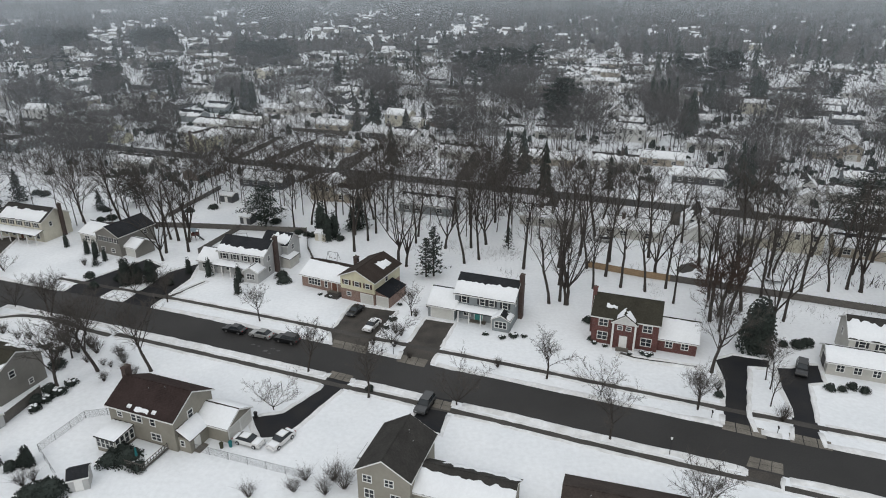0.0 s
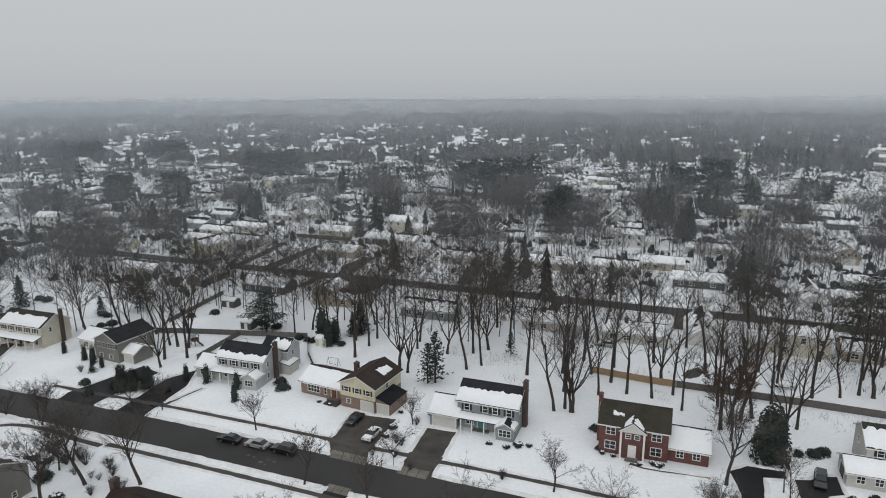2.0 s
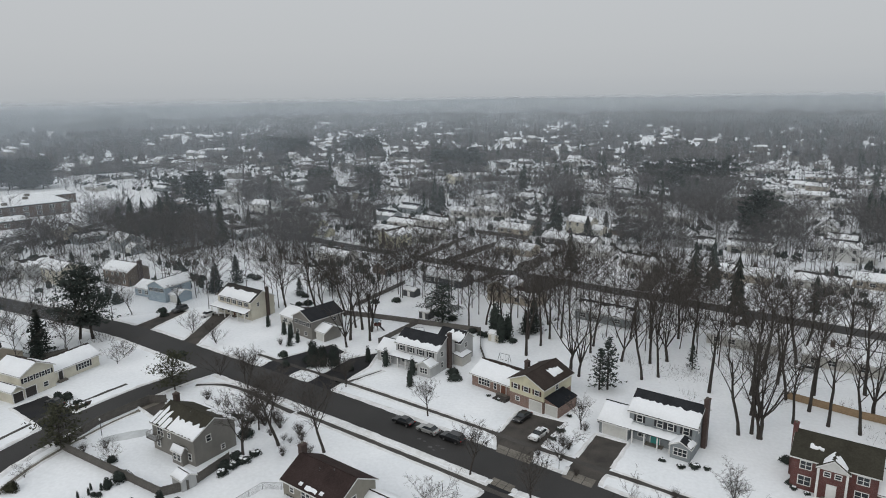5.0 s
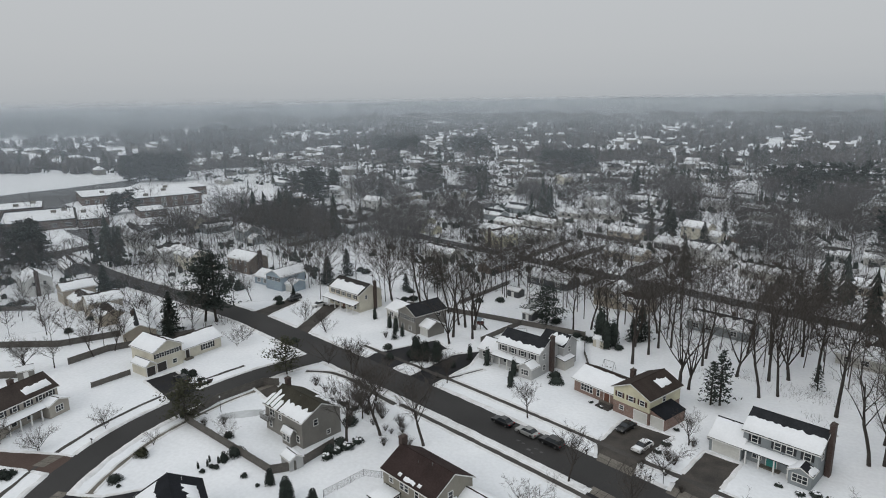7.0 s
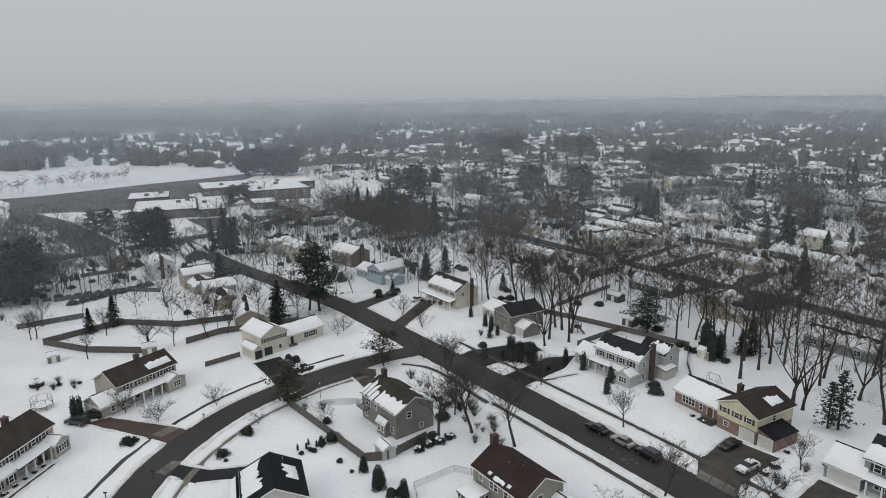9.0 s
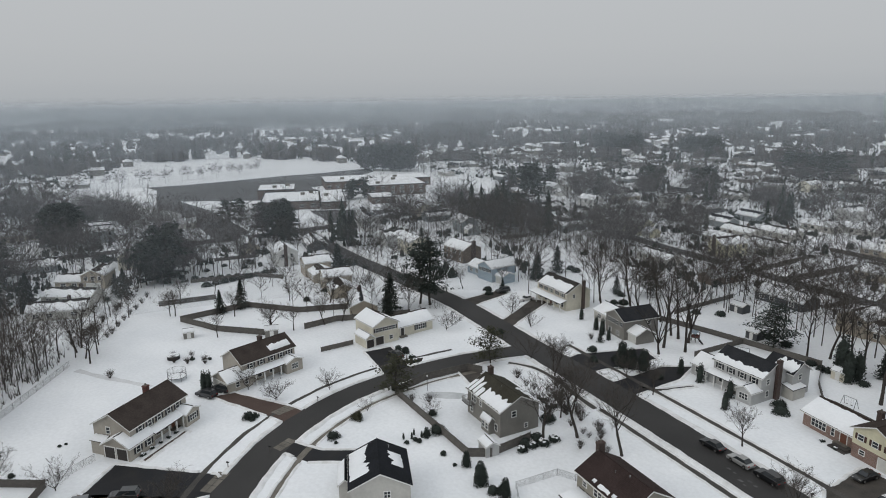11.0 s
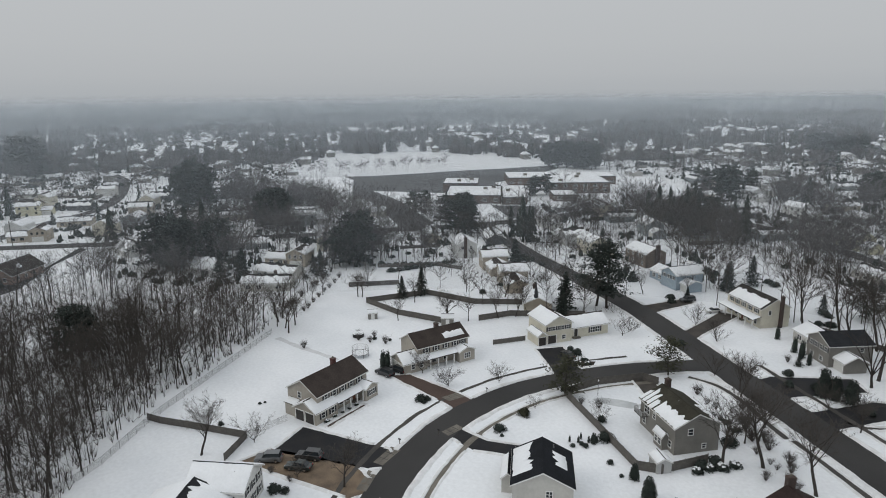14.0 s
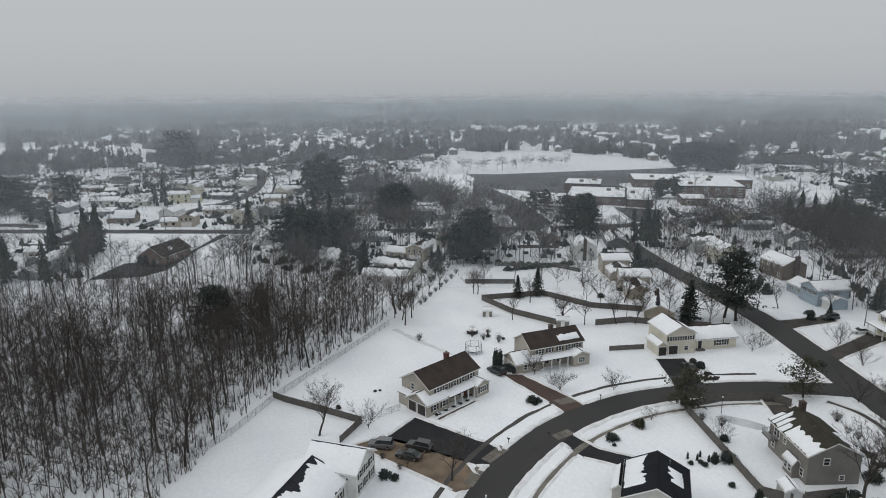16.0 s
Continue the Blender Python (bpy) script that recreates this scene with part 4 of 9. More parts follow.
class House:
    """A house in its own frame: x along the front, y to the back, z up; origin at the front left corner on the ground."""
    def __init__(self, x, y, yaw, label, name="house", group="houses along the streets", category="house", seed=1):
        self.o = thing(name, pose(x, y, 0, 0, 0, yaw), label, category, group)
        self.rnd = random.Random(seed)
        c = self.o.matrix_basis @ Vector((8, 4, 0)) if group == "houses along the streets" else Vector((x, y, 0))
        HOMES.append((c.x, c.y, 11))
        self.k = seed * 3.7
        self.step = 0.3 if group == "houses along the streets" else 1.0
        self.light = False          # far off: no trim, plain dark panes

    def on(self, face, block, u, z):
        """A pose on a wall: u metres from the wall's left end as seen from outside."""
        x0, x1, y0, y1 = block
        at = {"front": (x0 + u, y0), "back": (x1 - u, y1), "left": (x0, y1 - u), "right": (x1, y0 + u)}[face]
        return pose(at[0], at[1], z, 0, 0, FACE[face])

    def snow(self, quad, spec, parent, thick=0.16):
        """Lying snow on a slope (eave left, eave right, ridge right, ridge left) over (s0, s1, t0, t1, ragged)."""
        a, b, c, d = (Vector(p) for p in quad)
        nrm = (b - a).cross(d - a).normalized()
        for s0, s1, t0, t1, rag in spec:
            sh = Shape()
            n = max(6, int((b - a).length * (s1 - s0) / self.step))
            rise = (d - a).length
            e = min(0.12, 0.3 / rise)
            for i in range(n + 1):
                q = i / n
                s = s0 + (s1 - s0) * q
                w1 = wob(s * 60, 1, 0.22, self.k) * rag + wob(s * 60, 1, 0.55, self.k + 5) * rag * 0.35 + wob(s * 60, 1, 1.7, self.k + 9) * rag * 0.25
                w0 = wob(s * 60, 9, 0.4, self.k + 2) * rag * 0.45
                ends = min(1.0, (0.25 + min(q, 1 - q) * 8)) if rag > 0.3 else 1.0
                lo, hi = t0 + max(0, w0), t1 + min(w1, 0.985 - t1)
                mid = (lo + hi) / 2
                lo, hi = mid - (mid - lo) * ends, mid + (hi - mid) * ends
                if hi - lo < 2 * e:
                    hi = lo + 2 * e
                edge = 0.0 if 0 < i < n else -1.0
                for t, h in ((lo, 0.004), (lo + e * 0.5, 0.8), (mid, 1.0), (hi - e * 0.5, 0.8), (hi, 0.004)):
                    p = (a + (b - a) * s).lerp(d + (c - d) * s, t)
                    sh.v.append(tuple(p + nrm * (thick * h * (1 + 0.25 * wob(p.x, p.y, 0.7, self.k)) if edge == 0 else 0.006)))
            for i in range(n):
                for j in range(4):
                    k = i * 5 + j
                    sh.f.append((k, k + 5, k + 6, k + 1))
            part("roof_snow", sh, ROOF_SNOW, parent, "lying white snow", smooth=True)

    def block(self, x0, x1, y0, y1, eave, rise, ridge, wall, roof, snow=((), ()), over=0.35, base=None, base_h=0.0, gable=None):
        """A gabled block. snow: what lies on the two slopes (front, back or left, right)."""
        w = Shape()
        z0 = base_h if base else -0.3
        xm, ym = (x0 + x1) / 2, (y0 + y1) / 2
        if ridge == "x":
            tops = [(x0, ym, eave + rise), (x1, ym, eave + rise)]
        else:
            tops = [(xm, y0, eave + rise), (xm, y1, eave + rise)]
        q = [(x0, y0), (x1, y0), (x1, y1), (x0, y1)]
        vs = [(*p, z0) for p in q] + [(*p, eave) for p in q] + tops
        fs = [(0, 1, 5, 4), (1, 2, 6, 5), (2, 3, 7, 6), (3, 0, 4, 7)]
        fs += [(4, 8, 7), (5, 6, 9)] if ridge == "x" else [(4, 5, 8), (6, 7, 9)]
        fs += [(0, 3, 2, 1)]
        w.add(vs, fs)
        part("wall", w, wall, self.o)
        if base:
            part("wall", Shape().box(x0 + 0.03, y0 + 0.03, -0.3, x1 - 0.03, y1 - 0.03, base_h), base, self.o)
        half = (y1 - y0) / 2 if ridge == "x" else (x1 - x0) / 2
        drop = over * rise / half
        ez, rz, o = eave - drop + 0.14, eave + rise + 0.14, over
        if ridge == "x":
            f = [(x0 - o, y0 - o, ez), (x1 + o, y0 - o, ez), (x1 + o, ym, rz), (x0 - o, ym, rz)]
            b = [(x1 + o, y1 + o, ez), (x0 - o, y1 + o, ez), (x0 - o, ym, rz), (x1 + o, ym, rz)]
        else:
            f = [(x0 - o, y1 + o, ez), (x0 - o, y0 - o, ez), (xm, y0 - o, rz), (xm, y1 + o, rz)]
            b = [(x1 + o, y0 - o, ez), (x1 + o, y1 + o, ez), (xm, y1 + o, rz), (xm, y0 - o, rz)]
        r = Shape().slab(f, 0.13).slab(b, 0.13)
        a, c = Vector(f[3]), Vector(f[2])
        r.tube([a, c], [0.09, 0.09], 4)
        rf = part("roof", r, roof, self.o)
        for quad, spec in zip((f, b), snow):
            if spec:
                self.snow(quad, spec, rf)
        if self.light:
            return (x0, x1, y0, y1)
        g = Shape()
        loop = [Vector(p) for p in (f[0], f[1], f[2], b[0], b[1], b[2])]
        mid = Vector((xm, ym, 0))
        for p in loop:
            out = Vector([0.03 * ((e > 0.01) - (e < -0.01)) for e in (p - mid)[:2]] + [0])
            g.v += [tuple(p + out + Vector((0, 0, -0.02))), tuple(p + out + Vector((0, 0, -0.24))), tuple(p - out * 0.4 + Vector((0, 0, -0.24))), tuple(p - out * 0.4 + Vector((0, 0, -0.03)))]
        for k in range(6):
            u, v = 4 * k, 4 * ((k + 1) % 6)
            g.f += [(u + n, u + (n + 1) % 4, v + (n + 1) % 4, v + n) for n in range(4)]
        part("fascia", g, TRIM, self.o, "white painted trim")
        return (x0, x1, y0, y1)

    def lean(self, x0, x1, y0, y1, z_out, z_in, roof, snow=True, face="front"):
        """A single-slope roof; its low edge lies on the given side."""
        if face == "front":
            q = [(x0, y0, z_out), (x1, y0, z_out), (x1, y1, z_in), (x0, y1, z_in)]
        elif face == "back":
            q = [(x1, y1, z_out), (x0, y1, z_out), (x0, y0, z_in), (x1, y0, z_in)]
        elif face == "right":
            q = [(x1, y0, z_out), (x1, y1, z_out), (x0, y1, z_in), (x0, y0, z_in)]
        else:
            q = [(x0, y1, z_out), (x0, y0, z_out), (x1, y0, z_in), (x1, y1, z_in)]
        rf = part("porch_roof", Shape().slab(q, 0.16), roof, self.o)
        if snow:
            self.snow(q, ((0.0, 1.0, 0.02, 0.97, 0.06),), rf)
        return rf

    def posts(self, xs, y, z, r=0.11):
        for x in xs:
            part("porch_post", Shape().box(x - r, y - r, 0, x + r, y + r, z), TRIM, self.o, "white post")

    def windows(self, block, face, us, z, w=1.0, h=1.35, bars=1, shutters=None):
        fm, pm, sm = window_meshes(w, h, bars)
        if self.light:
            for u in us if face != "back" else ():
                part("window", pm, None, self.o, m=self.on(face, block, u, z))
            return
        for u in us:
            f = part("window", fm, None, self.o, m=self.on(face, block, u, z))
            part("pane", pm, None, f)
            if shutters:
                for s in (-1, 1):
                    part("shutter", sm[shutters.name], None, f, m=pose(s * (w / 2 + 0.33), 0, 0))

    def door(self, block, face, u, mat, w=1.0, h=2.1, z=0.25):
        f = Shape().box(-w / 2 - 0.14, -0.1, 0, -w / 2, 0.02, h + 0.14).box(w / 2, -0.1, 0, w / 2 + 0.14, 0.02, h + 0.14).box(-w / 2, -0.1, h, w / 2, 0.02, h + 0.14)
        d = part("door", Shape().box(-w / 2, -0.05, 0, w / 2, 0.02, h).box(-w * 0.3, -0.07, h * 0.55, w * 0.3, -0.04, h * 0.9).box(-w * 0.3, -0.07, h * 0.08, w * 0.3, -0.04, h * 0.45), mat, self.o, m=self.on(face, block, u, z))
        part("door_frame", f, TRIM, d)
        part("step", Shape().box(-w, -1.0, -z - 0.1, w, 0.0, 0.0), CONCRETE, self.o, m=self.on(face, block, u, z))

    def garage_door(self, block, face, u, w, mat, h=2.15):
        s = Shape()
        for k in range(4):
            s.box(-w / 2, -0.06, k * h / 4 + 0.02, w / 2, 0.02, (k + 1) * h / 4 - 0.02)
        s.box(-w / 2, -0.03, 0, w / 2, 0.02, h)
        d = part("garage_door", s, mat, self.o, m=self.on(face, block, u, 0.02))
        part("door_frame", Shape().box(-w / 2 - 0.15, -0.08, 0, -w / 2, 0.02, h + 0.15).box(w / 2, -0.08, 0, w / 2 + 0.15, 0.02, h + 0.15).box(-w / 2, -0.08, h, w / 2, 0.02, h + 0.15), TRIM, d)

    def chimney(self, x, y, top, w=0.9, d=0.7, mat=None, foot=0.0):
        c = part("chimney", Shape().box(x - w / 2, y - d / 2, foot - 0.2, x + w / 2, y + d / 2, top).box(x - w / 2 - 0.07, y - d / 2 - 0.07, top - 0.25, x + w / 2 + 0.07, y + d / 2 + 0.07, top - 0.1), mat or BRICK_DARK, self.o)
        if not self.light:
            part("flue", Shape().tube([(x, y, top - 0.05), (x, y, top + 0.35)], [0.16, 0.15], 8), CONCRETE, c)

    def vent(self, x, y, z):
        part("roof_vent", Shape().tube([(x, y, z - 0.2), (x, y, z + 0.35)], [0.07, 0.07], 6), CHROME, self.o)


FULL = ((0.0, 1.0, 0.01, 0.97, 0.03),)
MOST = ((0.0, 1.0, 0.01, 0.78, 0.22),)
LOWER = ((0.02, 0.98, 0.01, 0.45, 0.35),)
NONE = ()
S, R = SIDE, ROOFS


def brick_colonial():
    h = House(27.4, 104.9, -20, "two-storey red brick colonial house with a white pedimented entrance", seed=1)
    b = h.block(0, 11.7, 0, 8.6, 5.6, 2.5, "x", BRICK_RED, R["olive"], (((0.20, 0.36, 0.42, 0.55, 0.3),), ((0.4, 0.98, 0.8, 0.95, 0.2),)))
    w = h.block(11.7, 18.4, 0.9, 8.2, 2.6, 2.4, "x", BRICK_RED, R["olive"], (FULL, FULL))
    p = h.block(3.7, 7.9, -0.9, 2.6, 5.3, 1.5, "y", S["white"], R["olive"], (((0.0, 0.9, 0.35, 0.97, 0.25),), ((0.1, 0.95, 0.2, 0.97, 0.3),)), over=0.25, base=BRICK_RED, base_h=4.95)
    h.posts((3.85, 7.75), -1.15, 5.2, 0.17)
    h.windows(b, "front", (2.0, 9.75), 3.75, 1.5, 1.25, 2)
    h.windows(b, "front", (2.0, 9.75), 0.95, 1.7, 1.45, 2)
    h.windows(p, "front", (1.35, 2.85), 3.95, 0.8, 0.7, 1)
    h.door(p, "front", 2.1, TRIM, 1.1, 2.2, 0.35)
    h.windows(w, "front", (2.0, 4.7), 1.0, 1.1, 1.1, 2)
    h.windows(b, "left", (2.4, 6.2), 3.7, 0.9, 1.25)
    h.windows(b, "left", (2.4, 6.2), 1.0, 0.9, 1.35)
    h.chimney(-0.35, 4.3, 9.2, 0.7, 1.3, BRICK_RED)
    h.garage_door(w, "right", 2.0, 2.5, GARAGE_DARK)
    h.garage_door(w, "right", 5.2, 2.5, GARAGE_DARK)


def blue_colonial():
    h = House(-3.1, 114.6, -20.5, "two-storey blue-grey house with a snowy porch and garage wing", seed=2)
    g = h.block(0, 5.6, 0.2, 7.8, 2.7, 2.3, "x", S["grey"], R["charcoal"], (FULL, MOST))
    b = h.block(5.2, 17.0, 1.6, 10.0, 5.5, 2.5, "x", S["grey"], R["charcoal"], (((0.0, 1.0, 0.02, 0.64, 0.09),), ((0.3, 0.9, 0.75, 0.96, 0.2),)))
    h.lean(3.4, 14.2, -0.2, 1.65, 2.65, 3.3, R["charcoal"])
    c = h.block(13.6, 17.0, -0.9, 1.8, 2.6, 0.9, "y", S["grey"], R["charcoal"], (FULL, LOWER), over=0.25)
    h.posts((6.4, 8.6, 11.0, 13.2), 0.0, 2.6)
    h.garage_door(g, "front", 3.0, 4.6, GARAGE_WHITE)
    h.windows(b, "front", (1.9, 5.6, 7.5, 10.2), 3.75, 0.95, 1.25, 1, SHUT_DARK)
    h.windows(b, "front", (2.5,), 0.9, 1.4, 1.3, 2)
    h.windows(c, "front", (1.7,), 0.85, 2.2, 1.25, 3)
    h.door(b, "front", 4.9, DOOR_TEAL, 1.6, 2.0)
    h.windows(b, "right", (2.2, 6.0), 3.7, 0.8, 1.2)
    h.chimney(17.5, 6.0, 9.4, 0.8, 1.3, BRICK_DARK)


def yellow_split():
    h = House(-31.6, 128.0, -26, "split-level house, yellow siding above pale brick, brown roof", seed=3)
    w = h.block(0, 11.5, 1.2, 9.6, 2.9, 1.9, "x", BRICK_PALE, R["brown"], (((0.0, 0.97, 0.01, 0.93, 0.05),), NONE), over=0.5)
    b = h.block(11.3, 19.6, -0.3, 10.2, 5.4, 1.9, "y", S["yellow"], R["brown"], (((0.05, 0.4, 0.0, 0.15, 0.2),), ((0.50, 0.82, 0.30, 0.70, 0.14),)), over=0.45, base=BRICK_PALE, base_h=2.55)
    h.lean(19.6, 23.0, 0.0, 7.0, 2.5, 3.5, R["black"], False, "right")
    e = (19.6, 22.8, 0.1, 6.9)
    part("wall", Shape().add([(19.6, 0.1, -0.3), (22.8, 0.1, -0.3), (22.8, 6.9, -0.3), (19.6, 6.9, -0.3), (19.6, 0.1, 3.4), (22.8, 0.1, 2.45), (22.8, 6.9, 2.45), (19.6, 6.9, 3.4)],
                             [(0, 1, 5, 4), (1, 2, 6, 5), (2, 3, 7, 6), (4, 5, 6, 7)]), BRICK_PALE, h.o)
    h.windows(b, "front", (1.5, 4.1, 6.7), 3.6, 1.0, 1.0, 1, SHUT_BROWN)
    h.windows(b, "front", (2.0,), 1.1, 0.9, 0.8)
    h.windows(b, "right", (4.8,), 3.7, 0.9, 1.1)
    h.garage_door(b, "front", 6.4, 2.8, GARAGE_WHITE)
    h.garage_door(e, "front", 1.6, 2.6, GARAGE_WHITE)
    h.windows(w, "front", (3.4,), 0.9, 3.0, 1.5, 4)
    h.windows(w, "front", (6.4,), 0.9, 0.6, 1.4)
    h.door(w, "front", 8.6, DOOR_RED, 1.3, 2.1, 0.5)
    h.chimney(11.0, 6.4, 7.0, 0.9, 0.9, BRICK_DARK, 3.0)
    part("step", Shape().box(7.6, -1.4, -0.1, 10.9, 0.6, 0.22).box(7.9, -0.8, 0.2, 10.7, 1.1, 0.45), CONCRETE_DARK, h.o)


def white_porch_house():
    h = House(-57.0, 136.2, -18, "two-storey white house with a long snowy porch roof", seed=4)
    w = h.block(0, 6.2, 1.0, 7.5, 2.7, 2.0, "x", S["pale_grey"], R["charcoal"], (FULL, MOST))
    b = h.block(5.4, 17.2, 1.6, 9.4, 5.5, 2.3, "x", S["pale_grey"], R["charcoal"], (((0.0, 1.0, 0.02, 0.40, 0.14),), NONE))
    h.lean(4.6, 13.8, -0.4, 1.65, 2.7, 3.3, R["charcoal"])
    c = h.block(13.6, 17.2, -1.2, 1.8, 2.7, 1.0, "y", S["pale_grey"], R["charcoal"], (FULL, FULL), over=0.25)
    r = h.block(12.0, 18.6, 9.4, 15.0, 5.3, 1.9, "x", S["pale_grey"], R["charcoal"], (((0.3, 0.98, 0.1, 0.9, 0.4),), NONE))
    h.lean(17.2, 20.0, 8.0, 12.5, 2.4, 3.0, R["charcoal"], True, "right")
    part("wall", Shape().box(17.25, 8.3, -0.2, 19.8, 12.2, 2.5), S["offwhite"], h.o)
    h.posts((5.0, 7.2, 9.4, 11.6), -0.2, 2.65)
    h.windows(b, "front", (1.6, 4.4, 7.2, 10.0), 3.8, 0.9, 1.15, 1, SHUT_DARK)
    h.windows(b, "front", (2.2, 4.6), 0.9, 1.0, 1.4)
    h.windows(c, "front", (1.8,), 0.9, 1.9, 1.2, 3)
    h.windows(w, "front", (1.6, 4.0), 1.0, 0.9, 1.2)
    h.windows(b, "right", (2.0,), 3.7, 0.8, 1.1)
    h.windows(b, "right", (2.0, 5.6), 1.0, 0.8, 1.2)
    h.windows(r, "right", (2.4,), 3.6, 0.9, 1.1)
    h.door(b, "front", 6.6, DOOR_RED)
    h.chimney(17.6, 6.2, 8.6, 0.75, 1.1, BRICK_DARK)


def grey_split():
    h = House(-94.0, 153.0, -25, "split-level grey house with charcoal roof and low snowy wing", seed=5)
    w = h.block(0, 9.8, 2.0, 9.6, 2.8, 1.9, "x", S["offwhite"], R["charcoal"], (FULL, NONE))
    b = h.block(9.6, 17.6, -0.6, 10.0, 5.2, 2.0, "y", S["stone_grey"], R["charcoal"], (NONE, NONE))
    g = h.block(17.6, 21.4, 0.6, 6.0, 2.5, 1.4, "x", S["stone_grey"], R["charcoal"], (FULL, FULL))
    h.windows(b, "front", (1.4, 3.2, 5.0, 6.7), 3.4, 0.9, 1.1, 1, SHUT_DARK)
    h.windows(b, "front", (2.0, 5.4), 0.8, 1.1, 0.9)
    h.windows(w, "front", (2.6, 6.4), 0.95, 1.6, 1.2, 2)
    h.windows(b, "right", (7.8,), 3.5, 0.9, 1.0)
    h.door(w, "front", 8.6, DOOR_RED)
    h.garage_door(g, "front", 1.9, 2.8, GARAGE_WHITE)


def cream_porch_house():
    h = House(-117.6, 158.0, -19, "two-storey cream house with a full-width snowy porch", seed=6)
    b = h.block(0.4, 15.4, 1.8, 10.4, 5.5, 2.4, "x", S["cream"], R["dark"], (((0.05, 0.95, 0.02, 0.72, 0.12),), MOST))
    h.lean(-0.2, 15.6, -0.8, 1.85, 2.7, 3.4, R["dark"])
    h.posts((0.2, 3.2, 6.2, 9.2, 12.2, 15.2), -0.5, 2.65)
    h.windows(b, "front", (2.0, 4.6, 7.4, 10.2, 13.0), 3.9, 0.9, 1.1, 1, SHUT_DARK)
    h.windows(b, "front", (2.0, 4.6, 10.2, 13.0), 0.8, 1.0, 1.5)
    h.windows(b, "right", (2.6, 6.2), 3.7, 0.7, 1.1)
    h.door(b, "front", 7.4, DOOR_RED)
    h.chimney(15.8, 7.6, 8.8, 0.6, 0.9, BRICK_DARK)


def blue_split():
    h = House(-154.5, 166.5, -11, "split-level pale blue house with snow-covered roofs", seed=7)
    w = h.block(0, 9.0, 1.5, 9.2, 2.8, 1.8, "x", S["blue"], R["charcoal"], (FULL, MOST))
    b = h.block(8.8, 16.6, -0.4, 9.8, 5.0, 1.8, "y", S["blue"], R["charcoal"], (NONE, FULL))
    g = h.block(16.6, 20.4, 1.0, 6.6, 2.6, 1.2, "x", S["blue"], R["charcoal"], (FULL, FULL))
    h.windows(b, "front", (1.6, 3.9, 6.2), 3.3, 0.9, 1.1, 1, SHUT_DARK)
    h.windows(w, "front", (2.4, 5.6), 0.9, 1.5, 1.2, 2)
    h.garage_door(g, "front", 1.9, 2.7, GARAGE_WHITE)
    h.door(w, "front", 8.0, DOOR_RED)
    h = House(-176.0, 178.0, -12, "brown two-storey house with a broad brick chimney", seed=8)
    b = h.block(0, 13.0, 0, 8.6, 5.2, 2.2, "x", S["brown"], R["brown"], (FULL, FULL))
    h.windows(b, "front", (2, 5, 8, 11), 3.4, 0.9, 1.1)
    h.windows(b, "front", (2, 5, 11), 0.9, 1.0, 1.3)
    h.chimney(13.6, 4.6, 8.4, 0.8, 1.5, BRICK_DARK)


def corner_white_house():
    h = House(65.2, 94.0, -20, "two-storey cream house with a long snow-covered front roof", seed=9)
    w = h.block(0, 13.0, 0, 6.0, 2.5, 1.5, "x", S["offwhite"], R["dark"], (FULL, FULL))
    b = h.block(3.4, 16.0, 4.2, 12.4, 5.4, 2.3, "x", S["offwhite"], R["dark"], (MOST, NONE))
    h.windows(w, "front", (2.0, 4.6, 7.4, 10.0), 0.9, 1.1, 1.2, 2)
    h.windows(b, "front", (2.0, 5.0, 8.0, 11.0), 3.9, 0.9, 1.1, 1, SHUT_DARK)
    h.windows(b, "left", (3.0,), 3.6, 0.9, 1.1)
    h.garage_door(w, "left", 3.0, 2.8, GARAGE_DARK)


